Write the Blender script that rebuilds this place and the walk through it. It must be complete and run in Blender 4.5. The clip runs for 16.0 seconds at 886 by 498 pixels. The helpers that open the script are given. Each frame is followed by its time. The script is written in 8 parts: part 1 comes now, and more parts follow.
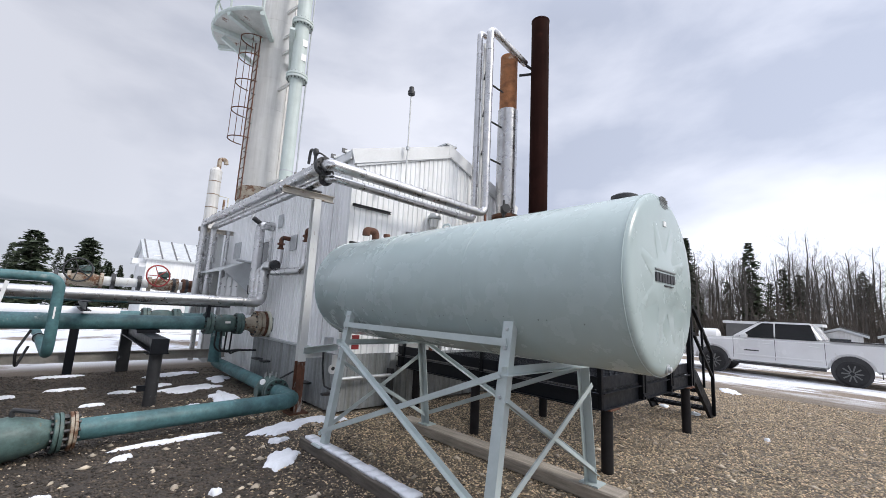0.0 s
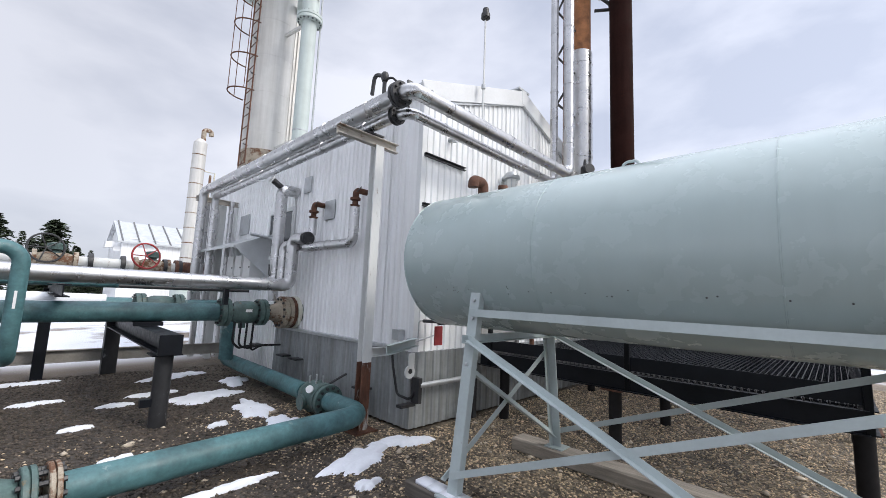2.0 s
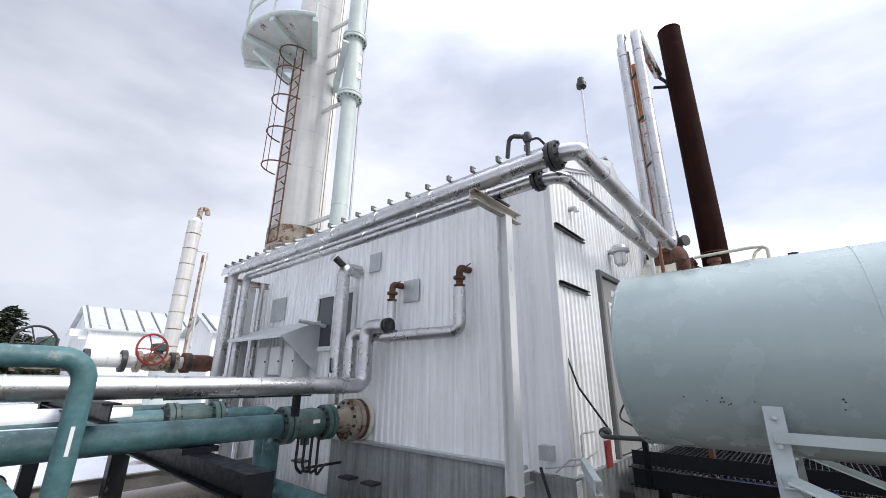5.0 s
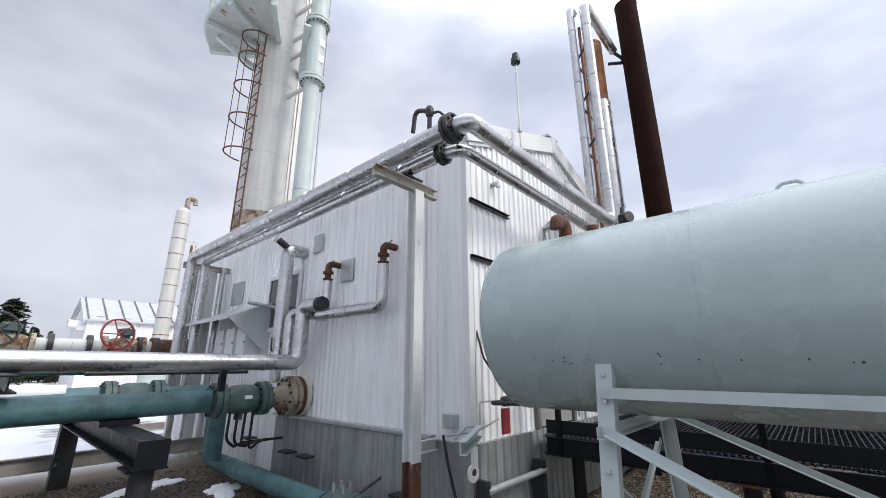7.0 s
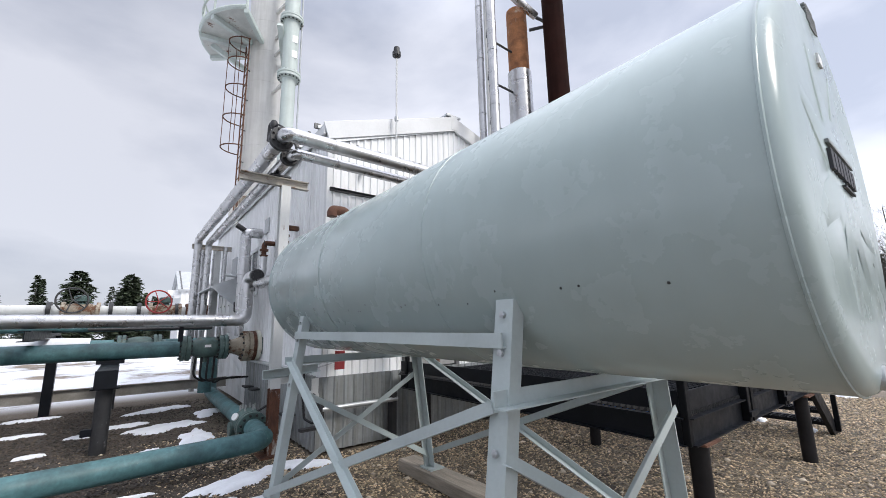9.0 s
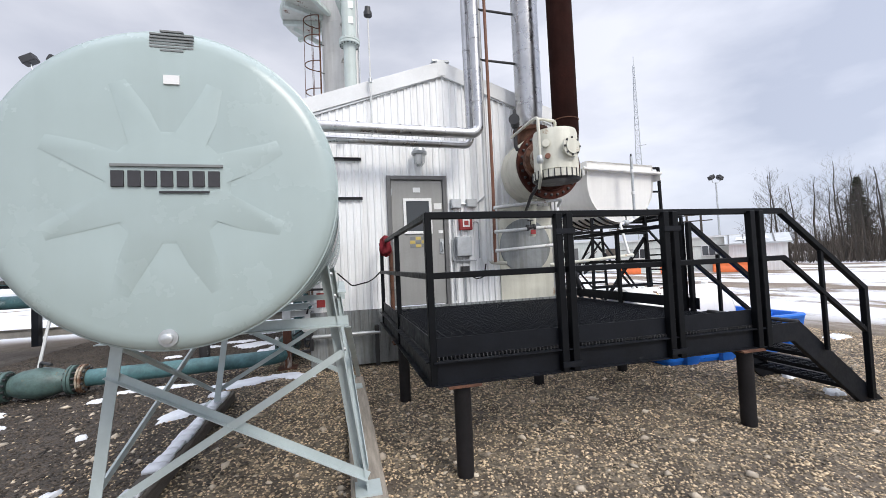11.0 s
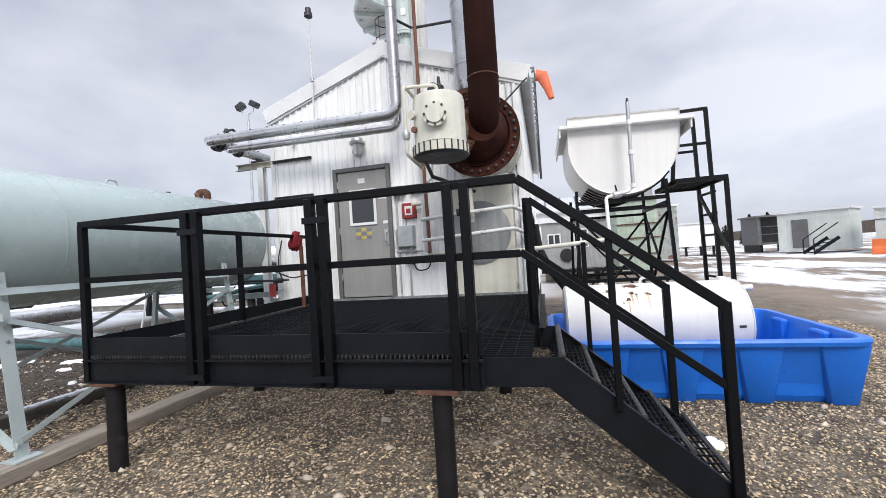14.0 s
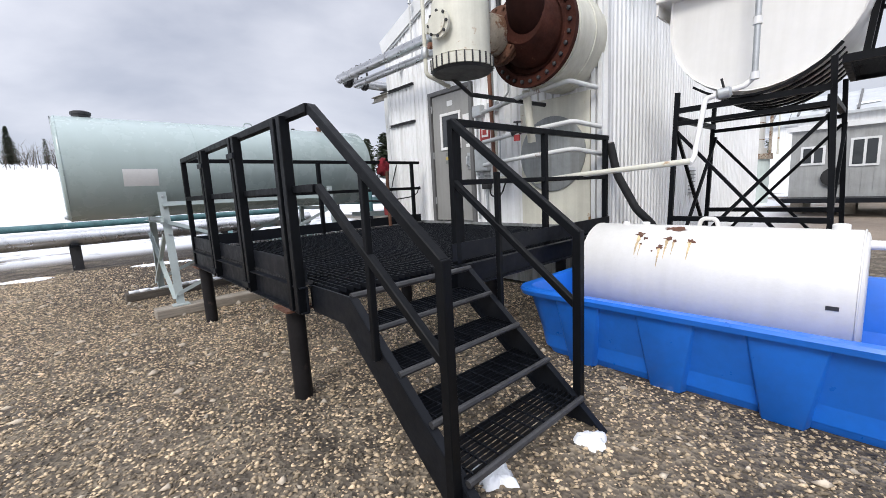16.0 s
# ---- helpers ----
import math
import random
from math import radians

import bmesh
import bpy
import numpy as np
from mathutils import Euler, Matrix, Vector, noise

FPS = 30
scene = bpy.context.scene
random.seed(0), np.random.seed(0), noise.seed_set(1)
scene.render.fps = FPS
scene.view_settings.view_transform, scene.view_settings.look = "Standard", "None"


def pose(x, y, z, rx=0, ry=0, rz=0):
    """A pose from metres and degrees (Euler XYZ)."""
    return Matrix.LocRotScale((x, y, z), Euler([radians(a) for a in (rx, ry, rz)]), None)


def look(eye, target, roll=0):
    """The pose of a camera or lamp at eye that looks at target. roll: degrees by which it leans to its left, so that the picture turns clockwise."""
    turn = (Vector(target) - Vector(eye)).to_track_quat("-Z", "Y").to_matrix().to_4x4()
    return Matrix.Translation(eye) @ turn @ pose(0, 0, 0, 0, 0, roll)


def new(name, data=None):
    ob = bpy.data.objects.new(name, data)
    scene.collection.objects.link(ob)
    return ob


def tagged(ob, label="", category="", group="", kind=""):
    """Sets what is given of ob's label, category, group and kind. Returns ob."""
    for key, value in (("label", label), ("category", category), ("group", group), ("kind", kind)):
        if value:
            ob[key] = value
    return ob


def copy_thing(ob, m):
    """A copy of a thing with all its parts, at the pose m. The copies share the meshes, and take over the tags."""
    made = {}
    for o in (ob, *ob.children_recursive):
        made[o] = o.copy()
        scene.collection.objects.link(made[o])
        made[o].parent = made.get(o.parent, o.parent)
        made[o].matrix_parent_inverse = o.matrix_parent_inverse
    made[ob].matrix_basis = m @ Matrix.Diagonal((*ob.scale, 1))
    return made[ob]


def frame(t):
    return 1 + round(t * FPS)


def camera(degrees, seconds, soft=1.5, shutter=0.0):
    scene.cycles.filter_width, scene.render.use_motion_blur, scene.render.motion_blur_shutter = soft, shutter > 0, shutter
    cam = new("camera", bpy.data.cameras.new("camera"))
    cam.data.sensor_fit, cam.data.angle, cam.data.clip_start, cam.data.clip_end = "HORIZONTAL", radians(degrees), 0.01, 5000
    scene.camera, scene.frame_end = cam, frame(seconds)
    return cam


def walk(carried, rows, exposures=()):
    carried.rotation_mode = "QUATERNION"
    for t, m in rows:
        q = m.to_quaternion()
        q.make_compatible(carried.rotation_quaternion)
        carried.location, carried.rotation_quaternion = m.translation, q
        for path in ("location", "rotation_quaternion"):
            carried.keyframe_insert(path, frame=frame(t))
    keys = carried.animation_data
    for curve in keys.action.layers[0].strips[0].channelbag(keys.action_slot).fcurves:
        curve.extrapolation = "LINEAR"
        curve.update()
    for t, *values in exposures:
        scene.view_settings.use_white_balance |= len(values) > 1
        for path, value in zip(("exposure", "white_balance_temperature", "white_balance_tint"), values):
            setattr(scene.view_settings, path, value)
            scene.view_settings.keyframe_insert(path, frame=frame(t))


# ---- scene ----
cam = camera(95.5, 16.0, soft=0.85)
PATH = [
    (0, (0.03, 0.039, 1.587), (1.38, 1.483, 1.893), 2.9),
    (0.5, (0.185, 0.367, 1.516), (1.559, 1.784, 1.837), 2.7),
    (1, (0.285, 0.914, 1.441), (1.672, 2.322, 1.75), 2.3),
    (1.5, (0.204, 1.522, 1.454), (1.608, 2.92, 1.732), 2.2),
    (2, (0.049, 2.192, 1.489), (1.474, 3.574, 1.73), 2.4),
    (2.5, (-0.126, 2.779, 1.5), (1.32, 4.146, 1.701), 2.0),
    (3, (-0.268, 3.288, 1.515), (1.196, 4.638, 1.702), 1.8),
    (3.5, (-0.434, 3.706, 1.562), (1.044, 5.034, 1.796), 1.5),
    (4, (-0.516, 3.955, 1.669), (0.966, 5.254, 2.013), 1.1),
    (4.2, (-0.513, 4.017, 1.684), (0.961, 5.303, 2.1), 0.9),
    (6.3, (-0.336, 3.799, 1.613), (1.096, 5.016, 2.296), 0.5),
    (6.5, (-0.234, 3.69, 1.598), (1.202, 4.921, 2.246), 0.4),
    (7, (0.126, 3.286, 1.531), (1.564, 4.559, 2.089), -0.2),
    (7.5, (0.372, 2.681, 1.495), (1.784, 3.999, 2.013), -0.3),
    (8, (0.646, 2.071, 1.497), (2.012, 3.447, 1.988), -0.5),
    (8.5, (0.998, 1.437, 1.48), (2.297, 2.89, 1.927), -0.6),
    (8.7, (1.12, 1.178, 1.45), (2.389, 2.666, 1.868), -0.8),
    (10.8, (3.393, -0.615, 1.468), (3.956, 1.302, 1.559), -2.5),
    (11, (3.644, -0.736, 1.513), (4.14, 1.2, 1.587), -2.6),
    (11.5, (4.323, -0.942, 1.513), (4.662, 1.028, 1.568), -2.8),
    (12, (5.019, -1.06, 1.479), (5.219, 0.93, 1.537), -3.0),
    (12.5, (5.729, -0.969, 1.486), (5.777, 1.029, 1.558), -3.2),
    (13, (6.395, -0.79, 1.482), (6.281, 1.205, 1.561), -3.5),
    (13.5, (7.028, -0.516, 1.464), (6.738, 1.462, 1.532), -3.6),
    (14, (7.683, -0.275, 1.441), (7.195, 1.664, 1.477), -3.7),
    (14.5, (8.261, -0.083, 1.466), (7.541, 1.783, 1.452), -3.7),
    (15, (8.831, 0.216, 1.482), (7.852, 1.958, 1.39), -3.6),
    (15.5, (9.282, 0.551, 1.414), (8.055, 2.118, 1.221), -3.4),
    (16, (9.686, 1.031, 1.385), (8.224, 2.363, 1.093), -3.0),
]
walk(cam, [(t, look(eye, target, roll)) for t, eye, target, roll in PATH],
     exposures=((0.0, -0.04), (1.5, 0.04), (3.0, 0.16), (4.2, 0.2), (6.3, 0.04), (8.0, 0.04), (11.0, 0.06), (16.0, 0.04)))


# ---- world and light ----
world = bpy.data.worlds.new("overcast")
scene.world = world
world.use_nodes = True
wn, wl = world.node_tree.nodes, world.node_tree.links
wn.clear()
w_out, w_bg = wn.new("ShaderNodeOutputWorld"), wn.new("ShaderNodeBackground")
w_sky = wn.new("ShaderNodeTexSky")
w_sky.sky_type, w_sky.sun_disc = "NISHITA", False
w_sky.sun_elevation, w_sky.sun_rotation = radians(41), radians(159)
w_co, w_map = wn.new("ShaderNodeTexCoord"), wn.new("ShaderNodeMapping")
w_map.inputs["Scale"].default_value = (1.0, 1.0, 2.2)
w_noise, w_ramp = wn.new("ShaderNodeTexNoise"), wn.new("ShaderNodeValToRGB")
w_noise.inputs["Scale"].default_value, w_noise.inputs["Detail"].default_value = 1.7, 8
w_noise.inputs["Distortion"].default_value = 0.15
w_ramp.color_ramp.elements[0].position, w_ramp.color_ramp.elements[0].color = 0.36, (4.9, 5.3, 6.5, 1)
w_ramp.color_ramp.elements[1].position, w_ramp.color_ramp.elements[1].color = 0.62, (8.8, 9.0, 10.0, 1)
w_mix = wn.new("ShaderNodeMix")
w_mix.data_type = "RGBA"
w_mix.inputs[0].default_value = 0.88
wl.new(w_co.outputs["Generated"], w_map.inputs["Vector"])
wl.new(w_map.outputs[0], w_noise.inputs["Vector"])
wl.new(w_noise.outputs["Fac"], w_ramp.inputs[0])
wl.new(w_sky.outputs[0], w_mix.inputs[6])
wl.new(w_ramp.outputs[0], w_mix.inputs[7])
# an overcast sky is brightest overhead, and brighter towards the hidden sun in the south
w_sep = wn.new("ShaderNodeSeparateXYZ")
wl.new(w_co.outputs["Generated"], w_sep.inputs[0])
w_up = wn.new("ShaderNodeMapRange")
w_up.interpolation_type = "SMOOTHSTEP"
for k, v in ((1, 0.60), (2, 1.0), (3, 1.0), (4, 2.7)):
    w_up.inputs[k].default_value = v
wl.new(w_sep.outputs[2], w_up.inputs[0])
w_side = wn.new("ShaderNodeMapRange")
for k, v in ((1, -1.0), (2, 1.0), (3, 1.2), (4, 0.88)):
    w_side.inputs[k].default_value = v
wl.new(w_sep.outputs[1], w_side.inputs[0])
w_rise = wn.new("ShaderNodeMapRange")
for k, v in ((1, 0.0), (2, 1.0), (3, 1.0), (4, 1.35)):
    w_rise.inputs[k].default_value = v
wl.new(w_sep.outputs[0], w_rise.inputs[0])
w_both = wn.new("ShaderNodeMath")
w_both.operation = "MULTIPLY"
wl.new(w_side.outputs[0], w_both.inputs[0])
wl.new(w_rise.outputs[0], w_both.inputs[1])
w_gain = wn.new("ShaderNodeMath")
w_gain.operation = "MULTIPLY"
wl.new(w_up.outputs[0], w_gain.inputs[0])
wl.new(w_both.outputs[0], w_gain.inputs[1])
w_scale = wn.new("ShaderNodeVectorMath")
w_scale.operation = "SCALE"
wl.new(w_mix.outputs[2], w_scale.inputs[0])
wl.new(w_gain.outputs[0], w_scale.inputs["Scale"])
wl.new(w_scale.outputs[0], w_bg.inputs[0])
w_bg.inputs[1].default_value = 0.1
wl.new(w_bg.outputs[0], w_out.inputs[0])

sun_data = bpy.data.lights.new("sun", "SUN")
sun_data.energy, sun_data.angle, sun_data.color = 2.2, radians(20), (1.0, 0.96, 0.9)
sun = new("sun", sun_data)
sun.matrix_world = look((13, -34, 32), (0, 0, 0))


# ---- materials ----
def mat(name, base, rough=0.5, metal=0.0, var=0.18, scale=3.0, fine=45.0, bump=0.08, second=None, amount=0.0,
        patch=2.5, stretch=(1, 1, 1), spec=0.5, islands=0.0, streak=0.0):
    """A surface with variation at two scales, optional stains of a second colour (rust, dirt, snow)."""
    m = bpy.data.materials.new(name)
    m.use_nodes = True
    n, l = m.node_tree.nodes, m.node_tree.links
    b = n["Principled BSDF"]
    b.inputs["Metallic"].default_value = metal
    b.inputs["Specular IOR Level"].default_value = spec
    co, mp = n.new("ShaderNodeTexCoord"), n.new("ShaderNodeMapping")
    mp.inputs["Scale"].default_value = stretch
    l.new(co.outputs["Object"], mp.inputs["Vector"])

    def tex(s, detail=6, rough_n=0.6):
        t = n.new("ShaderNodeTexNoise")
        t.inputs["Scale"].default_value, t.inputs["Detail"].default_value = s, detail
        t.inputs["Roughness"].default_value = rough_n
        l.new(mp.outputs[0], t.inputs["Vector"])
        return t.outputs["Fac"]

    def ramp(src, p0, p1, c0=(0, 0, 0, 1), c1=(1, 1, 1, 1)):
        r = n.new("ShaderNodeValToRGB")
        r.color_ramp.elements[0].position, r.color_ramp.elements[0].color = p0, c0
        r.color_ramp.elements[1].position, r.color_ramp.elements[1].color = p1, c1
        l.new(src, r.inputs[0])
        return r.outputs[0]

    def mix(fac, a, c, kind="MIX"):
        x = n.new("ShaderNodeMix")
        x.data_type, x.blend_type = "RGBA", kind
        for s, v in ((x.inputs[0], fac), (x.inputs[6], a), (x.inputs[7], c)):
            if hasattr(v, "node"):
                l.new(v, s)
            else:
                s.default_value = v
        return x.outputs[2]

    lo, hi = [(1 - var) * c for c in base], [min(1, (1 + var) * c) for c in base]
    big = ramp(tex(scale), 0.32, 0.68, (*lo, 1), (*hi, 1))
    grain = ramp(tex(fine, 3), 0.3, 0.7, (1 - var * 0.7,) * 3 + (1,), (1, 1, 1, 1))
    col = mix(1.0, big, grain, "MULTIPLY")
    if islands:
        g = n.new("ShaderNodeNewGeometry")
        col = mix(1.0, col, ramp(g.outputs["Random Per Island"], 0, 1, (1 - islands,) * 3 + (1,), (1 + islands, 1 + islands * 0.9, 1 + islands * 0.75, 1)), "MULTIPLY")
    rr = ramp(tex(scale * 3), 0.3, 0.7, (max(0.03, rough - 0.1),) * 3 + (1,), (min(1, rough + 0.12),) * 3 + (1,))
    if streak:
        s2 = n.new("ShaderNodeMapping")
        s2.inputs["Scale"].default_value = (9, 9, 0.5)
        l.new(co.outputs["Object"], s2.inputs["Vector"])
        t2 = n.new("ShaderNodeTexNoise")
        t2.inputs["Scale"].default_value, t2.inputs["Detail"].default_value = 1.4, 5
        l.new(s2.outputs[0], t2.inputs["Vector"])
        col = mix(1.0, col, ramp(t2.outputs["Fac"], 0.35, 0.62, (1 - streak, 1 - streak * 1.05, 1 - streak * 1.15, 1), (1, 1, 1, 1)), "MULTIPLY")
    if second is not None:
        mask = ramp(tex(patch, 9, 0.7), 0.62 - amount * 0.4, 0.70 - amount * 0.4)
        tone = mix(tex(patch * 5), (*[c * 0.55 for c in second], 1), (*second, 1))
        col = mix(mask, col, tone)
        rr = mix(mask, rr, (0.85, 0.85, 0.85, 1))
        if metal:
            met = n.new("ShaderNodeMath")
            met.operation = "MULTIPLY_ADD"
            l.new(mask, met.inputs[0])
            met.inputs[1].default_value, met.inputs[2].default_value = -metal, metal
            l.new(met.outputs[0], b.inputs["Metallic"])
    l.new(col, b.inputs["Base Color"])
    l.new(rr, b.inputs["Roughness"])
    if bump:
        bp = n.new("ShaderNodeBump")
        bp.inputs["Strength"].default_value, bp.inputs["Distance"].default_value = bump, 0.02
        l.new(tex(fine * 0.6, 4), bp.inputs["Height"])
        l.new(bp.outputs[0], b.inputs["Normal"])
    return m


RUST = (0.16, 0.055, 0.022)
M = {
    "tank": mat("tank_paint", (0.375, 0.452, 0.445), 0.24, var=0.03, scale=1.2, fine=8, bump=0.012, streak=0.03),
    "tank_steel": mat("tank_frame_paint", (0.44, 0.50, 0.50), 0.45, var=0.08, second=RUST, amount=-0.12, patch=6),
    "siding": mat("white_siding", (0.86, 0.87, 0.875), 0.42, var=0.05, scale=0.8, fine=20, bump=0.04, streak=0.11),
    "skirt": mat("galvanised_skirt", (0.33, 0.35, 0.355), 0.5, 0.25, var=0.2, scale=1.1, fine=16, bump=0.05, streak=0.3),
    "trim": mat("white_trim", (0.70, 0.71, 0.71), 0.5, var=0.07, scale=2),
    "roof": mat("roof_sheet", (0.55, 0.57, 0.58), 0.45, 0.3, var=0.1),
    "silver": mat("aluminium_jacket", (0.56, 0.56, 0.565), 0.30, 0.95, var=0.14, scale=2.2, fine=14, bump=0.02, second=(0.30, 0.28, 0.25), amount=-0.06, patch=3, streak=0.08),
    "vessel": mat("insulated_vessel", (0.60, 0.59, 0.56), 0.5, 0.2, var=0.07, scale=0.9, fine=12, bump=0.03, streak=0.12),
    "grey_green": mat("grey_green_pipe", (0.50, 0.56, 0.53), 0.5, var=0.08, scale=2, streak=0.08),
    "green": mat("teal_pipe_paint", (0.07, 0.165, 0.175), 0.5, var=0.4, scale=4, fine=30, bump=0.1, second=(0.34, 0.42, 0.41), amount=0.03, patch=5, stretch=(1, 1, 1)),
    "green_old": mat("teal_valve_paint", (0.075, 0.125, 0.115), 0.5, var=0.35, scale=8, bump=0.12, second=(0.22, 0.17, 0.10), amount=0.06, patch=9),
    "rust": mat("rusty_steel", (0.125, 0.055, 0.032), 0.85, var=0.45, scale=7, fine=60, bump=0.25, second=(0.30, 0.17, 0.10), amount=0.06, patch=5),
    "rust_cream": mat("rusted_cream_paint", (0.36, 0.31, 0.24), 0.6, var=0.25, scale=5, second=(0.17, 0.08, 0.042), amount=0.34, patch=6, bump=0.2),
    "black_stack": mat("burnt_black_stack", (0.024, 0.009, 0.007), 0.9, spec=0.08, var=0.3, scale=1.5, fine=30, bump=0.12, second=(0.07, 0.022, 0.014), amount=0.04, patch=1.6, streak=0.2),
    "black": mat("black_steel_paint", (0.007, 0.0085, 0.012), 0.45, spec=0.2, var=0.25, scale=4, fine=60, bump=0.06, second=(0.05, 0.055, 0.06), amount=-0.12, patch=7),
    "black_rail": mat("black_rail_paint", (0.0032, 0.004, 0.0055), 0.48, spec=0.16, var=0.2, scale=5, fine=60, bump=0.05),
    "pole_black": mat("weathered_pile", (0.022, 0.022, 0.024), 0.55, var=0.3, scale=5, bump=0.1, second=(0.26, 0.27, 0.28), amount=0.0, patch=6, stretch=(1, 1, 0.5)),
    "arm_rust": mat("rusted_arm_paint", (0.46, 0.43, 0.38), 0.7, var=0.2, scale=5, second=(0.20, 0.11, 0.06), amount=0.16, patch=6, stretch=(0.5, 1.5, 1.5)),
    "pile_dark": mat("dark_pile_paint", (0.012, 0.011, 0.012), 0.55, spec=0.25, var=0.3, scale=5, bump=0.1, second=(0.07, 0.055, 0.045), amount=-0.04, patch=6),
    "white_post": mat("white_post_paint", (0.62, 0.63, 0.62), 0.55, var=0.08, scale=3, second=(0.26, 0.16, 0.10), amount=0.03, patch=5, stretch=(1.5, 1.5, 0.4)),
    "cream": mat("cream_paint", (0.66, 0.65, 0.56), 0.5, var=0.08, scale=3, second=(0.42, 0.24, 0.10), amount=0.05, patch=3, streak=0.12),
    "poly": mat("white_polyethylene", (0.80, 0.79, 0.76), 0.4, var=0.04, scale=1.5, fine=14, bump=0.03, streak=0.05),
    "white_drum": mat("white_tank_paint", (0.72, 0.71, 0.68), 0.4, var=0.04, scale=2, second=(0.30, 0.14, 0.04), amount=-0.17, patch=5, streak=0.05),
    "blue": mat("blue_polyethylene", (0.012, 0.155, 0.66), 0.36, var=0.12, scale=2, fine=18, bump=0.04),
    "door": mat("grey_door_paint", (0.30, 0.30, 0.29), 0.5, var=0.08, scale=1.5, streak=0.08),
    "door_dark": mat("dark_door_frame", (0.13, 0.13, 0.13), 0.5, var=0.12),
    "dark": mat("dark_fitting", (0.03, 0.03, 0.032), 0.5, var=0.25),
    "rubber": mat("black_rubber", (0.014, 0.014, 0.015), 0.75, var=0.25),
    "steel": mat("galvanised_steel", (0.50, 0.52, 0.53), 0.42, 0.6, var=0.14, scale=7),
    "white": mat("white_enamel", (0.78, 0.78, 0.77), 0.4, var=0.05),
    "label": mat("grey_print", (0.20, 0.21, 0.21), 0.6, var=0.15),
    "mark": mat("dark_print", (0.035, 0.035, 0.04), 0.6, var=0.15),
    "red": mat("red_paint", (0.33, 0.035, 0.035), 0.6, var=0.2),
    "red_cloth": mat("red_cloth", (0.17, 0.007, 0.014), 0.9, var=0.3, bump=0.3),
    "orange": mat("orange_plastic", (0.72, 0.16, 0.04), 0.5, var=0.12),
    "yellow": mat("yellow_label", (0.55, 0.42, 0.12), 0.6, var=0.2),
    "wood": mat("weathered_timber", (0.33, 0.29, 0.24), 0.8, var=0.25, scale=6, fine=70, bump=0.25, stretch=(6, 0.6, 6)),
    "wood_dark": mat("dark_timber", (0.11, 0.095, 0.08), 0.85, var=0.3, scale=6, fine=70, bump=0.3, stretch=(6, 0.6, 6)),
    "nosing": mat("worn_steel_nosing", (0.045, 0.045, 0.047), 0.5, var=0.35, scale=8, fine=60, bump=0.1, second=(0.12, 0.12, 0.12), amount=0.02, patch=8),
    "car_glass": mat("tinted_car_glass", (0.012, 0.013, 0.014), 0.12, spec=0.3, var=0.1, bump=0.0),
    "concrete": mat("weathered_concrete", (0.34, 0.32, 0.29), 0.85, var=0.18, scale=4, bump=0.2),
    "snow": mat("old_snow", (0.80, 0.82, 0.86), 0.7, var=0.06, scale=5, fine=40, bump=0.35),
    "pebble": mat("pebbles", (0.43, 0.35, 0.25), 0.75, var=0.3, scale=9, fine=90, bump=0.15, islands=0.85),
    "pebble_dark": mat("damp_pebbles", (0.075, 0.061, 0.049), 0.7, var=0.3, scale=9, fine=90, bump=0.15, islands=0.75),
    "burnt": mat("burnt_steel", (0.055, 0.017, 0.011), 0.85, var=0.4, scale=4, bump=0.2, spec=0.2, second=(0.26, 0.15, 0.10), amount=-0.02, patch=4),
    "stone_pale": mat("pale_stones", (0.52, 0.45, 0.36), 0.8, var=0.2, scale=12, bump=0.2, islands=0.25),
    "bark": mat("grey_bark", (0.085, 0.076, 0.068), 0.9, var=0.3, scale=4, stretch=(1, 1, 0.3)),
    "bark_dark": mat("dark_bark", (0.07, 0.058, 0.05), 0.9, var=0.3),
    "needles": mat("dark_needles", (0.06, 0.082, 0.045), 0.8, var=0.4, scale=2, islands=0.4),
    "rust_flaked": mat("flaking_rusty_column", (0.13, 0.055, 0.032), 0.85, var=0.45, scale=7, fine=60, bump=0.3, second=(0.52, 0.52, 0.50), amount=0.22, patch=5, stretch=(1.5, 1.5, 0.5)),
    "rust_run": mat("rust_run", (0.64, 0.49, 0.28), 0.8, var=0.4, scale=14),
    "brush": mat("bare_undergrowth", (0.10, 0.085, 0.072), 0.95, var=0.35, scale=1.2, islands=0.3),
    "car": mat("white_car_paint", (0.66, 0.66, 0.66), 0.2, var=0.06, scale=1, bump=0.0, second=(0.40, 0.37, 0.33), amount=-0.06, patch=1.5),
    "tyre": mat("tyre_rubber", (0.022, 0.022, 0.023), 0.8, var=0.25),
    "trailer": mat("pale_trailer_siding", (0.60, 0.63, 0.60), 0.5, var=0.06, streak=0.08),
    "shack": mat("grey_shack_siding", (0.34, 0.35, 0.35), 0.5, var=0.1, streak=0.12),
    "box_green": mat("pale_green_container", (0.42, 0.50, 0.42), 0.55, var=0.15, second=(0.36, 0.25, 0.13), amount=0.02, streak=0.15),
    "box_rust": mat("faded_container", (0.34, 0.38, 0.36), 0.6, var=0.15, second=(0.22, 0.07, 0.045), amount=0.2, patch=2.2),
    "rust_bright": mat("orange_scale_rust", (0.30, 0.125, 0.05), 0.85, var=0.4, scale=5, fine=50, bump=0.2, second=(0.50, 0.44, 0.36), amount=0.05, patch=4),
    "copper": mat("brown_tube", (0.20, 0.085, 0.05), 0.6, var=0.3),
    "lamp_glass": mat("frosted_lamp_glass", (0.72, 0.72, 0.70), 0.15, var=0.05),
    "sock": mat("faded_orange_fabric", (0.80, 0.20, 0.10), 0.85, var=0.15),
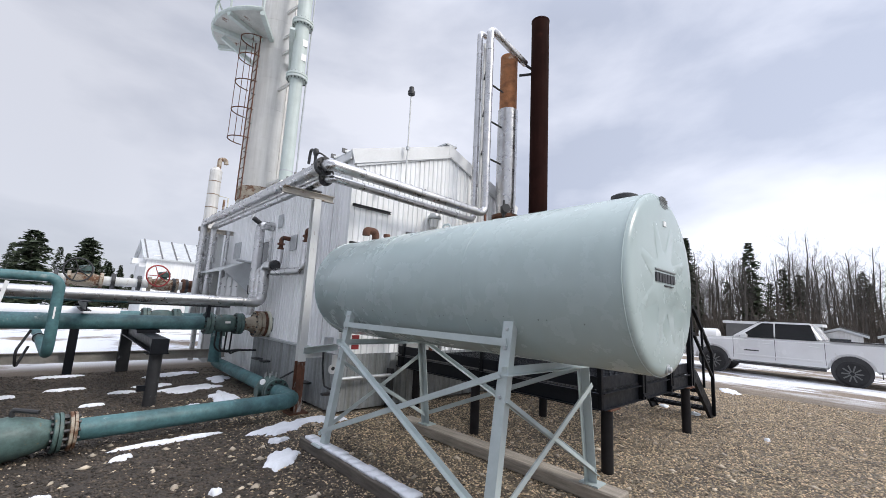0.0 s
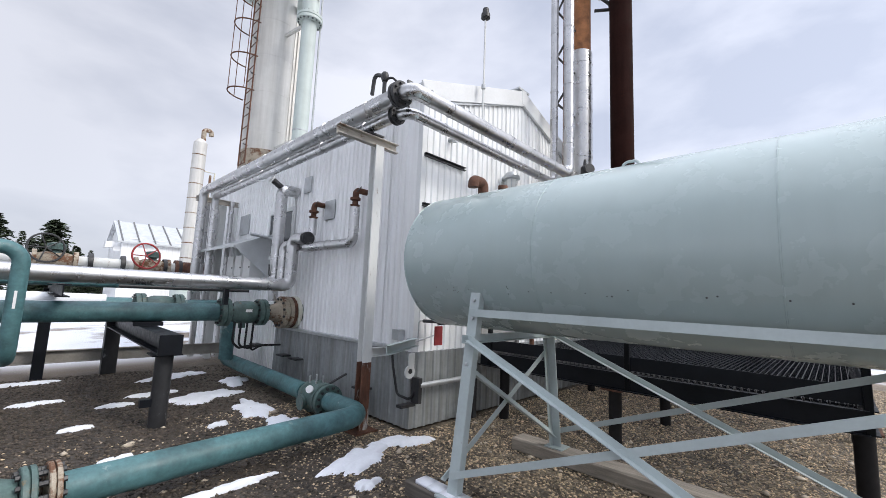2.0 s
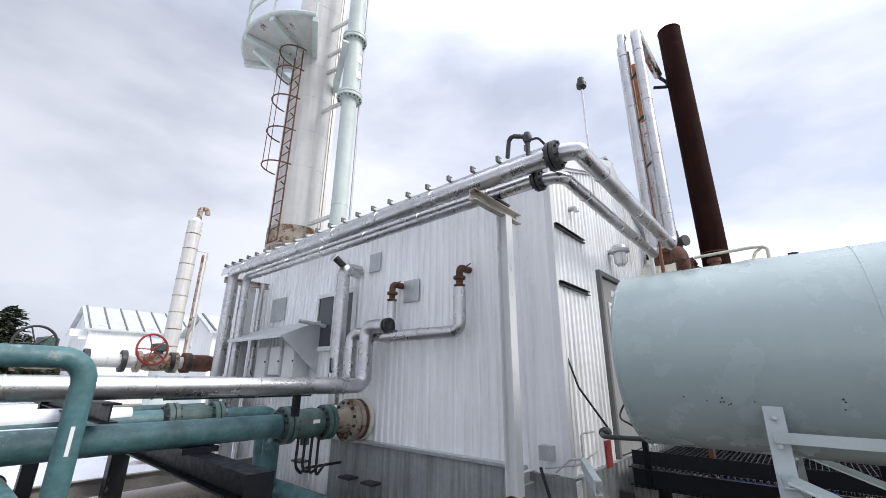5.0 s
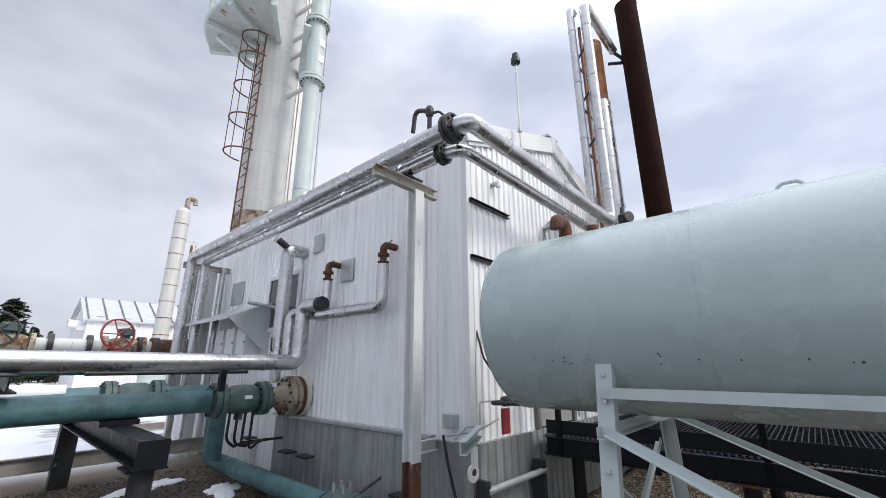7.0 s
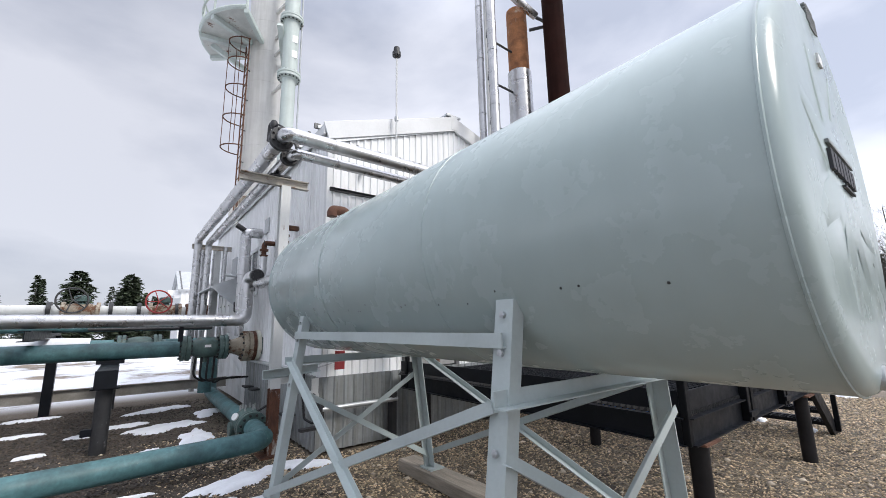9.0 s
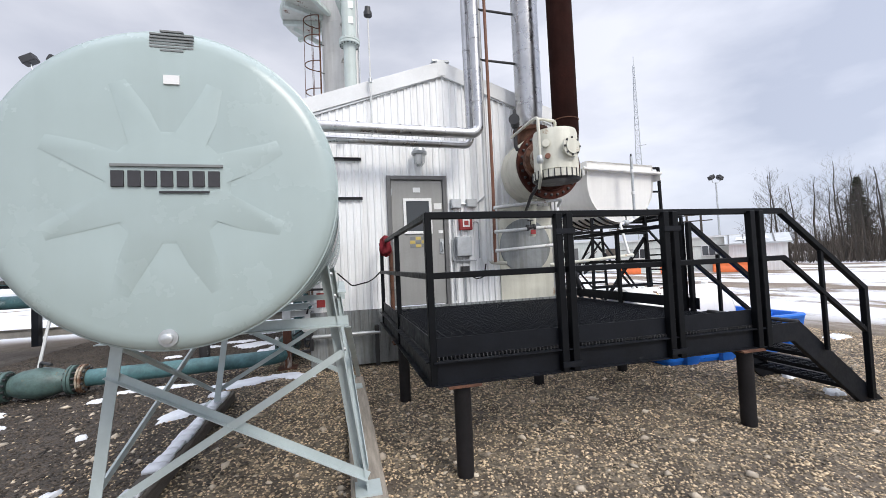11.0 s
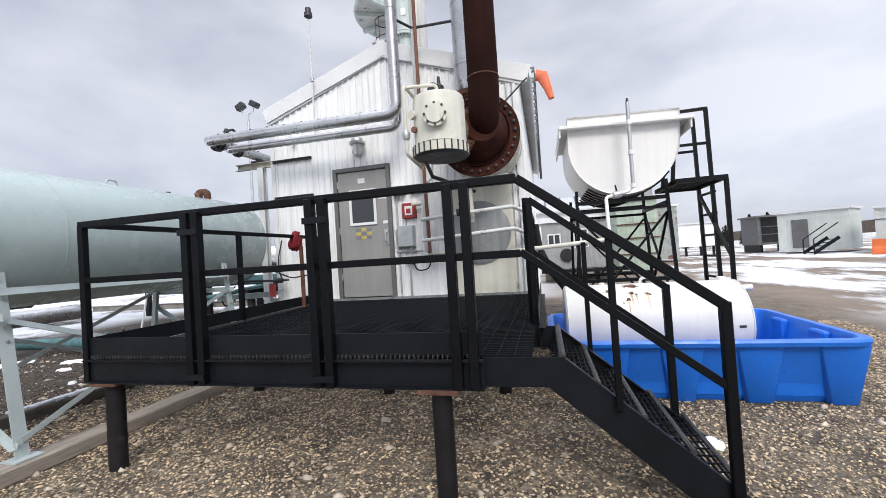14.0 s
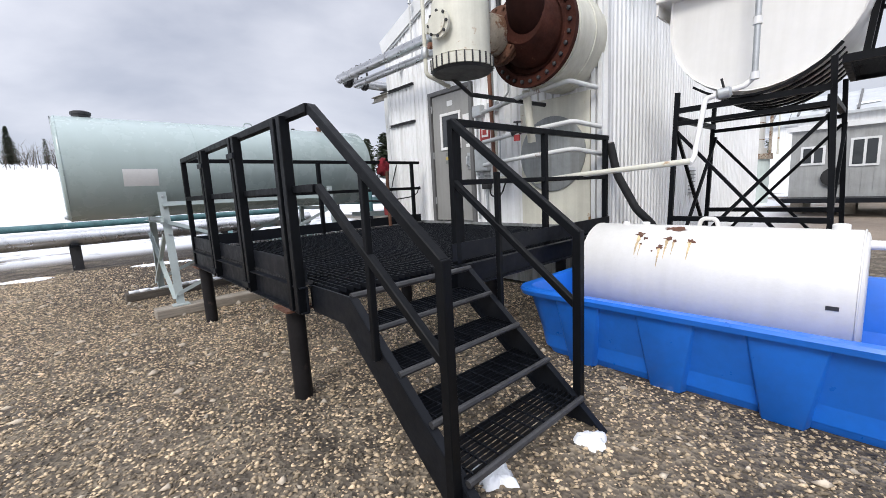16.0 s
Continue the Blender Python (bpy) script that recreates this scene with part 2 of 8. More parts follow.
    "teal_wrap": mat("pale_blue_tarpaulin", (0.20, 0.45, 0.52), 0.5, var=0.3),
}


def glass_mat():
    m = bpy.data.materials.new("window_glass")
    m.use_nodes = True
    b = m.node_tree.nodes["Principled BSDF"]
    b.inputs["Base Color"].default_value = (0.045, 0.05, 0.055, 1)
    b.inputs["Roughness"].default_value, b.inputs["IOR"].default_value = 0.06, 1.5
    return m


M["glass"] = glass_mat()


def ground_mat():
    """Gravel yard: tan gravel, wet brown patches, packed mud and old snow where the yard lies open."""
    m = bpy.data.materials.new("gravel_yard")
    m.use_nodes = True
    n, l = m.node_tree.nodes, m.node_tree.links
    b = n["Principled BSDF"]
    co = n.new("ShaderNodeTexCoord")

    def tex(s, detail=6, scl=(1, 1, 1), rgh=0.6):
        mp = n.new("ShaderNodeMapping")
        mp.inputs["Scale"].default_value = scl
        l.new(co.outputs["Object"], mp.inputs["Vector"])
        t = n.new("ShaderNodeTexNoise")
        t.inputs["Scale"].default_value, t.inputs["Detail"].default_value, t.inputs["Roughness"].default_value = s, detail, rgh
        l.new(mp.outputs[0], t.inputs["Vector"])
        return t.outputs["Fac"]

    def ramp(src, p0, p1, c0=(0, 0, 0, 1), c1=(1, 1, 1, 1)):
        r = n.new("ShaderNodeValToRGB")
        r.color_ramp.elements[0].position, r.color_ramp.elements[0].color = p0, c0
        r.color_ramp.elements[1].position, r.color_ramp.elements[1].color = p1, c1
        l.new(src, r.inputs[0])
        return r.outputs[0]

    def mix(fac, a, c, kind="MIX"):
        x = n.new("ShaderNodeMix")
        x.data_type, x.blend_type = "RGBA", kind
        for s, v in ((x.inputs[0], fac), (x.inputs[6], a), (x.inputs[7], c)):
            if hasattr(v, "node"):
                l.new(v, s)
            else:
                s.default_value = v
        return x.outputs[2]

    def calc(op, a, c):
        x = n.new("ShaderNodeMath")
        x.operation = op
        for s, v in ((x.inputs[0], a), (x.inputs[1], c)):
            if hasattr(v, "node"):
                l.new(v, s)
            else:
                s.default_value = v
        return x.outputs[0]

    def rng(v, a, c):
        x = n.new("ShaderNodeMapRange")
        x.interpolation_type = "SMOOTHSTEP"
        l.new(v, x.inputs[0])
        x.inputs[1].default_value, x.inputs[2].default_value = a, c
        return x.outputs[0]

    xyz = n.new("ShaderNodeSeparateXYZ")
    l.new(co.outputs["Object"], xyz.inputs[0])
    X, Y = xyz.outputs[0], xyz.outputs[1]
    vor = n.new("ShaderNodeTexVoronoi")
    vor.inputs["Scale"].default_value = 34
    l.new(co.outputs["Object"], vor.inputs["Vector"])
    # stones and earth are darkened to stand in for shade between the pebbles
    stones = ramp(vor.outputs["Color"], 0.1, 0.9, (0.04, 0.033, 0.025, 1), (0.30, 0.245, 0.175, 1))
    earth = ramp(tex(1.3), 0.35, 0.65, (0.035, 0.028, 0.021, 1), (0.12, 0.095, 0.07, 1))
    col = mix(ramp(tex(3.0, 8), 0.40, 0.60), stones, earth)
    mud = ramp(tex(0.35, 7), 0.3, 0.7, (0.16, 0.125, 0.095, 1), (0.29, 0.235, 0.18, 1))
    # damp brown earth between the pipes on the west side
    damp = calc("MULTIPLY", rng(calc("MULTIPLY", X, -1.0), -3.2, -1.6), rng(Y, 0.2, 3.2))
    col = mix(calc("MULTIPLY", damp, ramp(tex(0.9, 6), 0.12, 0.38)), col, ramp(tex(2.2, 8), 0.3, 0.7, (0.026, 0.021, 0.017, 1), (0.075, 0.06, 0.047, 1)))
    yard = calc("MAXIMUM", rng(X, 11.0, 14.0), rng(Y, 9.5, 13.0))
    col = mix(yard, col, mud)
    # packed snow: streaks over the open yard to the east, fields to the north and west
    streaks = ramp(tex(0.16, 9, (2.2, 0.7, 1), 0.68), 0.47, 0.53)
    field = ramp(tex(0.22, 8, (1, 1, 1), 0.65), 0.40, 0.47)
    east = calc("MULTIPLY", rng(X, 12.0, 15.0), streaks)
    north = calc("MULTIPLY", calc("MULTIPLY", rng(Y, 11.5, 13.0), rng(calc("MULTIPLY", X, -1.0), -9.0, -6.0)), field)
    west = calc("MAXIMUM", calc("MULTIPLY", rng(calc("MULTIPLY", X, -1.0), 4.0, 7.0), field), rng(calc("MULTIPLY", X, -1.0), 13.0, 20.0))
    snow = calc("MAXIMUM", calc("MAXIMUM", east, north), west)
    col = mix(snow, col, (0.78, 0.80, 0.84, 1))
    l.new(col, b.inputs["Base Color"])
    rr = ramp(tex(2.0), 0.35, 0.65, (0.7, 0.7, 0.7, 1), (0.95, 0.95, 0.95, 1))
    l.new(rr, b.inputs["Roughness"])
    bp = n.new("ShaderNodeBump")
    bp.inputs["Strength"].default_value, bp.inputs["Distance"].default_value = 0.7, 0.03
    l.new(vor.outputs["Distance"], bp.inputs["Height"])
    l.new(bp.outputs[0], b.inputs["Normal"])
    return m


M["ground"] = ground_mat()

# ---- mesh helpers ----
Z = Vector((0, 0, 1))


def V(*a):
    return Vector(a)


def box(bm, x0, y0, z0, x1, y1, z1, m=None):
    """An axis-aligned block, turned by m where given."""
    vs = [bm.verts.new((m @ V(x, y, z)) if m else (x, y, z)) for x in (x0, x1) for y in (y0, y1) for z in (z0, z1)]
    for f in ((0, 1, 3, 2), (4, 6, 7, 5), (0, 4, 5, 1), (2, 3, 7, 6), (0, 2, 6, 4), (1, 5, 7, 3)):
        bm.faces.new([vs[i] for i in f])
    return bm


def frame_of(d, up=Z):
    d = d.normalized()
    u = up if abs(d.dot(up)) < 0.98 else V(0, 1, 0)
    s = d.cross(u).normalized()
    return s, s.cross(d).normalized()


def extrude(bm, prof, p0, p1, up=Z, caps=True):
    """Sweeps a closed 2D outline (side, up) straight from p0 to p1."""
    p0, p1 = V(*p0), V(*p1)
    s, u = frame_of(p1 - p0, up)
    rings = [[bm.verts.new(p + s * a + u * c) for a, c in prof] for p in (p0, p1)]
    k = len(prof)
    for i in range(k):
        j = (i + 1) % k
        bm.faces.new((rings[0][i], rings[0][j], rings[1][j], rings[1][i]))
    if caps:
        bm.faces.new(rings[0][::-1])
        bm.faces.new(rings[1])
    return bm


def flat(w, h):
    return [(-w / 2, -h / 2), (w / 2, -h / 2), (w / 2, h / 2), (-w / 2, h / 2)]


def angle_prof(a, t):
    return [(0, 0), (a, 0), (a, t), (t, t), (t, a), (0, a)]


def channel_prof(w, h, t):
    """A channel with its web at side 0 and flanges towards +side, h high."""
    return [(0, -h / 2), (w, -h / 2), (w, -h / 2 + t), (t, -h / 2 + t), (t, h / 2 - t), (w, h / 2 - t), (w, h / 2), (0, h / 2)]


def i_prof(w, h, t):
    return [(-w / 2, -h / 2), (w / 2, -h / 2), (w / 2, -h / 2 + t), (t / 2, -h / 2 + t), (t / 2, h / 2 - t), (w / 2, h / 2 - t),
            (w / 2, h / 2), (-w / 2, h / 2), (-w / 2, h / 2 - t), (-t / 2, h / 2 - t), (-t / 2, -h / 2 + t), (-w / 2, -h / 2 + t)]


def bar(bm, p0, p1, w, h, up=Z):
    return extrude(bm, flat(w, h), p0, p1, up)


def fillet(pts, r, n=7):
    """Rounds the corners of a path of points."""
    pts = [V(*p) for p in pts]
    out = [pts[0]]
    for a, b, c in zip(pts, pts[1:], pts[2:]):
        d0, d1 = (a - b).normalized(), (c - b).normalized()
        ang = d0.angle(d1)
        if ang > 3.1 or r <= 0:
            out.append(b)
            continue
        k = min(r / math.tan(ang / 2), (a - b).length * 0.49, (c - b).length * 0.49)
        rr = k * math.tan(ang / 2)
        ctr = b + (d0 + d1).normalized() * (rr / math.sin(ang / 2))
        v0, v1 = b + d0 * k - ctr, b + d1 * k - ctr
        th = v0.angle(v1)
        for i in range(n + 1):
            w = i / n
            out.append(ctr + (v0 * math.sin((1 - w) * th) + v1 * math.sin(w * th)) / math.sin(th))
    out.append(pts[-1])
    return out


def tube(bm, pts, r, seg=14, bend=0.0, caps=True):
    """A round tube along a path; r is one radius or a list, one for each point."""
    pts = fillet(pts, bend) if bend else [V(*p) for p in pts]
    rad = r if isinstance(r, (list, tuple)) else [r] * len(pts)
    s, u = frame_of(pts[1] - pts[0])
    rings = []
    for i, p in enumerate(pts):
        d = (pts[min(i + 1, len(pts) - 1)] - pts[max(i - 1, 0)]).normalized()
        s = (s - d * s.dot(d)).normalized()
        u = s.cross(d).normalized()
        rings.append([bm.verts.new(p + (s * math.cos(2 * math.pi * k / seg) + u * math.sin(2 * math.pi * k / seg)) * rad[i]) for k in range(seg)])
    for a, b in zip(rings, rings[1:]):
        for k in range(seg):
            j = (k + 1) % seg
            bm.faces.new((a[k], a[j], b[j], b[k]))
    if caps:
        bm.faces.new(rings[0][::-1])
        bm.faces.new(rings[-1])
    return bm


def lathe(bm, p0, axis, profile, seg=32, up=Z):
    """Turns (distance along axis, radius) pairs about the axis from p0; the ends are capped."""
    p0, d = V(*p0), V(*axis).normalized()
    s, u = frame_of(d, up)
    rings = []
    for a, r in profile:
        rings.append([bm.verts.new(p0 + d * a + (s * math.cos(2 * math.pi * k / seg) + u * math.sin(2 * math.pi * k / seg)) * max(r, 1e-4)) for k in range(seg)])
    for a, b in zip(rings, rings[1:]):
        for k in range(seg):
            j = (k + 1) % seg
            bm.faces.new((a[k], a[j], b[j], b[k]))
    bm.faces.new(rings[0][::-1])
    bm.faces.new(rings[-1])
    return bm


def finish(bm, name, material, smooth=35, bevel=0.0):
    bmesh.ops.recalc_face_normals(bm, faces=bm.faces)
    if bevel:
        sharp = [e for e in bm.edges if len(e.link_faces) == 2 and e.calc_face_angle(0) > 0.6]
        bmesh.ops.bevel(bm, geom=sharp, offset=bevel, segments=3 if bevel > 0.025 else 1, affect="EDGES", clamp_overlap=True)
    me = bpy.data.meshes.new(name)
    bm.to_mesh(me)
    bm.free()
    me.materials.append(M[material] if isinstance(material, str) else material)
    me.shade_smooth()
    me.set_sharp_from_angle(angle=radians(smooth))
    return me


def base_of(ob):
    while ob.parent:
        ob = ob.parent
    return ob.location.copy()


def thing(name, at, label, category, group="", kind=""):
    ob = new(name)
    ob.location = at
    ob.empty_display_size = 0.1
    return tagged(ob, label, category, group, kind)


def part(name, bm, material, parent, label="", bevel=0.0, smooth=35):
    """Links a bmesh, made in world metres, as one mesh under a thing or a part."""
    bmesh.ops.translate(bm, verts=bm.verts, vec=-base_of(parent))
    ob = new(name, finish(bm, name, material, smooth, bevel))
    ob.parent = parent
    return tagged(ob, label)


def single(name, bm, material, at, label, category, group="", kind="", bevel=0.0, smooth=35):
    """A thing that is one mesh."""
    bmesh.ops.translate(bm, verts=bm.verts, vec=-V(*at))
    ob = new(name, finish(bm, name, material, smooth, bevel))
    ob.location = at
    return tagged(ob, label, category, group, kind)


def B():
    return bmesh.new()


def flange(name, c, axis, r, th, material, parent, bolts=8, bolt_r=0.014, inner=0.0, label=""):
    """A bolted flange: a disc with a raised face, and its bolts as sub-parts."""
    c, d = V(*c), V(*axis).normalized()
    ring = part(name, lathe(B(), c - d * th / 2, d, [(0, r - 0.006), (0.006, r), (th * 0.42, r), (th * 0.46, r - 0.02), (th * 0.54, r - 0.02), (th * 0.58, r), (th - 0.006, r), (th, r - 0.006)], 28), material, parent, label)
    s, u = frame_of(d)
    for k in range(bolts):
        a = 2 * math.pi * (k + 0.5) / bolts
        p = c + (s * math.cos(a) + u * math.sin(a)) * (r - bolt_r * 2.2)
        part("bolt", tube(B(), [p - d * (th / 2 + 0.022), p + d * (th / 2 + 0.022)], bolt_r, 6), "rust" if material == "rust" else "dark", ring)
    return ring


def clamp_band(p, axis, r, material, parent, w=0.02):
    return part("band", lathe(B(), V(*p) - V(*axis) * w / 2, axis, [(0, r), (0.002, r + 0.006), (w - 0.002, r + 0.006), (w, r)], 22), material, parent)


def jacket_bands(p0, p1, r, parent, step=0.9, material="silver"):
    """The lapped joints of an insulation jacket."""
    p0, p1 = V(*p0), V(*p1)
    n = max(1, int((p1 - p0).length / step))
    for i in range(1, n + 1):
        clamp_band(p0.lerp(p1, (i - 0.5) / n), (p1 - p0).normalized(), r, material, parent)


# ---- ground ----
def ground_z(x, y):
    """The yard is level; a snow slope rises to the west of it."""
    f = min(1.0, max(0.0, (-x - 14) / 52))
    return 7.2 * f * f * (3 - 2 * f)


bm = B()
lines = [-420, -250, -150, -110, -90] + list(range(-78, -11, 4)) + [-6, 0, 6, 12, 20, 30, 45, 60, 80, 110, 150, 250, 420]
grid = [[bm.verts.new((x, y, ground_z(x, y))) for y in lines] for x in lines]
for i in range(len(lines) - 1):
    for j in range(len(lines) - 1):
        bm.faces.new((grid[i][j], grid[i + 1][j], grid[i + 1][j + 1], grid[i][j + 1]))
single("ground", bm, "ground", (0, 0, 0), "gravel yard with mud and patches of old snow", "ground", kind="structure")

# ---- building ----
WX, EX, SY, NY = 3.25, 7.46, 5.72, 14.0
EAVE, PEAK, PX = 4.06, 4.795, 5.39


def roof_z(x):
    return EAVE + (PEAK - EAVE) * (1 - abs(x - PX) / (PX - WX))


def ribbed(bm, at, a0, a1, bottom, top, out, pitch=0.11, depth=0.020):
    """Ribbed sheet from a0 to a1: at(a, d) gives the plan place d proud of the wall; bottom(a), top(a) give the heights."""
    edges = []
    a = a0
    while a < a1 - 1e-6:
        for k, d in ((0, 0), (0.55, 0), (0.66, depth), (0.89, depth)):
            if a + k * pitch < a1:
                edges.append((a + k * pitch, d))
        a += pitch
    edges.append((a1, 0))
    for (p, d), (q, e) in zip(edges, edges[1:]):
        mid = (p + q) / 2
        z0, z1a, z1b = bottom(mid), top(p), top(q)
        if z1a - z0 < 0.01:
            continue
        x, y = at(p, d), at(q, e)
        bm.faces.new([bm.verts.new(v) for v in ((*x, z0), (*y, z0), (*y, z1b), (*x, z1a))])
    return bm


bld = thing("process_building", (5.3, 9.8, 0), "white ribbed metal process building with a low gable roof", "building")
DX0, DX1, DZ0, DZ1 = 4.42, 5.37, 0.80, 2.95
bm = ribbed(B(), lambda a, d: (a, SY - d), WX, EX, lambda a: DZ1 if DX0 < a < DX1 else 0.80, roof_z, 1)
wall_s = part("south_wall", bm, "siding", bld, "white ribbed metal gable wall", smooth=20)
bm = ribbed(B(), lambda a, d: (WX - d, a), SY, NY, lambda a: 0.84 if a < 9.2 else 0.05, lambda a: EAVE, 1)
wall_w = part("west_wall", bm, "siding", bld, smooth=20)
bm = ribbed(B(), lambda a, d: (EX + d, a), SY, NY, lambda a: 0.3, lambda a: EAVE, 1)
part("east_wall", bm, "siding", bld, smooth=20)
bm = ribbed(B(), lambda a, d: (a, NY + d), WX, EX, lambda a: 0.05, roof_z, 1)
part("north_wall", bm, "siding", bld, smooth=20)
bm = B()
box(bm, WX + 0.004, SY + 0.004, 0.1, DX0, SY + 0.12, EAVE)
box(bm, DX1, SY + 0.004, 0.1, EX - 0.004, SY + 0.12, EAVE)
box(bm, DX0, SY + 0.004, DZ1, DX1, SY + 0.12, EAVE)
box(bm, WX + 0.004, SY + 0.124, 0.1, WX + 0.12, NY - 0.004, EAVE)
box(bm, EX - 0.12, SY + 0.124, 0.1, EX - 0.004, NY - 0.004, EAVE)
part("wall_core", bm, "trim", bld)
# corner posts and joint covers
for x, y in ((WX - 0.02, SY - 0.02), (EX - 0.06, SY - 0.02)):
    part("corner_trim", box(B(), x, y, 0.84, x + 0.08, y + 0.08, EAVE - 0.02), "trim", bld, bevel=0.004)
for y in (6.3, 7.55, 8.45, 10.2, 11.4):
    part("panel_joint", box(B(), WX - 0.022, y, 0.9, WX - 0.004, y + 0.035, EAVE - 0.03), "siding", bld)
# flat sheet by the corner
part("corner_sheet", box(B(), WX - 0.019, SY + 0.02, 0.86, WX - 0.003, SY + 0.2, EAVE - 0.02), "siding", bld)
# roof
for s, xe in ((-1, WX - 0.08), (1, EX + 0.185)):
    ze = roof_z(xe)
    bm = B()
    y0, y1 = SY - 0.03, NY + 0.15
    for p, q in (((xe, ze + 0.04), (PX, PEAK + 0.05)),):
        v = [bm.verts.new(c) for c in ((p[0], y0, p[1]), (q[0], y0, q[1]), (q[0], y1, q[1]), (p[0], y1, p[1]),
                                       (p[0], y0, p[1] + 0.05), (q[0], y0, q[1] + 0.05), (q[0], y1, q[1] + 0.05), (p[0], y1, p[1] + 0.05))]
        for f in ((0, 1, 2, 3), (7, 6, 5, 4), (0, 4, 5, 1), (3, 2, 6, 7), (0, 3, 7, 4), (1, 5, 6, 2)):
            bm.faces.new([v[i] for i in f])
    roof = part("roof", bm, "roof", bld, "grey metal roof sheet")
    # barge board of the gable, in two folds
    bm = B()
    extrude(bm, [(-0.016, -0.17), (0.016, -0.17), (0.016, 0.07), (-0.016, 0.07)], (xe, SY - 0.048, ze + 0.03), (PX, SY - 0.048, PEAK + 0.04))
    part("barge_board", bm, "trim", bld, bevel=0.003)
    bm = B()
    extrude(bm, [(-0.012, -0.02), (0.012, -0.02), (0.012, 0.02), (-0.012, 0.02)], (xe + s * -0.1, SY - 0.03, ze - 0.14), (PX, SY - 0.03, PEAK - 0.12))
    part("soffit_trim", bm, "roof", bld)
    # eave drip and standing rib ends
    part("eave_trim", box(B(), xe - 0.01, y0, ze - 0.06, xe + 0.02, y1, ze + 0.05), "trim", bld)
    for k in range(22):
        y = y0 + 0.2 + k * 0.38
        bm = B()
        a, b2 = V(xe - s * -0.03, y, ze + 0.105), V(PX, y, PEAK + 0.115)
        bar(bm, a, b2, 0.05, 0.035)
        part("roof_rib", bm, "roof", roof)
        part("rib_end", box(B(), a.x - 0.04, y - 0.018, a.z - 0.02, a.x + 0.04, y + 0.018, a.z + 0.05), "door_dark", roof)
part("peak_cap", box(B(), PX - 0.07, SY - 0.07, PEAK - 0.13, PX + 0.07, SY - 0.029, PEAK + 0.115), "trim", bld, bevel=0.004)
part("ridge_cap", bar(B(), (PX, SY - 0.06, PEAK + 0.125), (PX, NY + 0.16, PEAK + 0.125), 0.3, 0.03), "roof", bld)
# darker base skirt, proud of the wall
bm = ribbed(B(), lambda a, d: (WX - 0.07 - d, a), SY - 0.07, 9.2, lambda a: 0.03, lambda a: 0.86, 1, 0.13, 0.016)
ribbed(bm, lambda a, d: (a, SY - 0.07 - d), WX - 0.07, EX, lambda a: 0.03, lambda a: 0.86, 1, 0.13, 0.016)
box(bm, WX - 0.066, SY - 0.066, 0.04, EX, SY + 0.0, 0.855)
box(bm, WX - 0.066, SY + 0.002, 0.04, WX + 0.0, 9.2, 0.855)
part("skirt", bm, "skirt", bld, "grey galvanised base skirt, streaked with dirt", smooth=20)
part("skirt_ledge", box(B(), WX - 0.10, SY + 0.42, 0.862, WX - 0.004, 9.25, 0.90), "steel", bld, bevel=0.004)

# dark door in a steel frame
door = thing("door_1", (4.9, SY - 0.02, 0.84), "closed grey steel door with a small window and signs", "door", kind="structure")
bm = B()
box(bm, DX0 - 0.02, SY - 0.05, 0.84, DX0 + 0.045, SY + 0.1, DZ1 + 0.02)
box(bm, DX1 - 0.045, SY - 0.05, 0.84, DX1 + 0.02, SY + 0.1, DZ1 + 0.02)
box(bm, DX0 + 0.045, SY - 0.05, DZ1 - 0.045, DX1 - 0.045, SY + 0.1, DZ1 + 0.02)
part("door_frame", bm, "door_dark", door, bevel=0.004)
leaf = part("door_leaf", box(B(), DX0 + 0.05, SY - 0.015, 0.87, DX1 - 0.05, SY + 0.03, DZ1 - 0.05), "door", door, bevel=0.005)
wx0, wx1, wz0, wz1 = 4.66, 5.13, 2.02, 2.60
bm = B()
box(bm, wx0, SY - 0.035, wz0, wx1, SY - 0.017, wz0 + 0.045)
box(bm, wx0, SY - 0.035, wz1 - 0.045, wx1, SY - 0.017, wz1)
box(bm, wx0, SY - 0.035, wz0 + 0.045, wx0 + 0.045, SY - 0.017, wz1 - 0.045)
box(bm, wx1 - 0.045, SY - 0.035, wz0 + 0.045, wx1, SY - 0.017, wz1 - 0.045)
part("vision_frame", bm, "white", leaf, "white window frame", bevel=0.003)
part("vision_pane", box(B(), wx0 + 0.045, SY - 0.024, wz0 + 0.045, wx1 - 0.045, SY - 0.018, wz1 - 0.045), "glass", leaf)
part("handle_plate", box(B(), 5.24, SY - 0.028, 1.68, 5.31, SY - 0.016, 1.93), "steel", leaf, bevel=0.003)
part("handle", tube(B(), [(5.275, SY - 0.03, 1.88), (5.275, SY - 0.08, 1.86), (5.275, SY - 0.08, 1.74), (5.275, SY - 0.03, 1.72)], 0.012, 10, 0.02), "steel", leaf, "bright pull handle")
part("lock_plate", box(B(), 5.23, SY - 0.024, 2.02, 5.31, SY - 0.016, 2.07), "white", leaf)
part("sticker", box(B(), 5.17, SY - 0.02, 2.42, 5.30, SY - 0.0165, 2.52), "white", leaf)
for i in range(3):
    for j in range(3):
        part("notice", box(B(), 4.75 + j * 0.095, SY - 0.02, 1.80 + i * 0.062, 4.835 + j * 0.095, SY - 0.0165, 1.85 + i * 0.062), "yellow" if (i + j) % 2 else "label", leaf)
part("emblem", box(B(), 4.83, SY - 0.021, 2.70, 4.95, SY - 0.0165, 2.78), "trim", leaf)
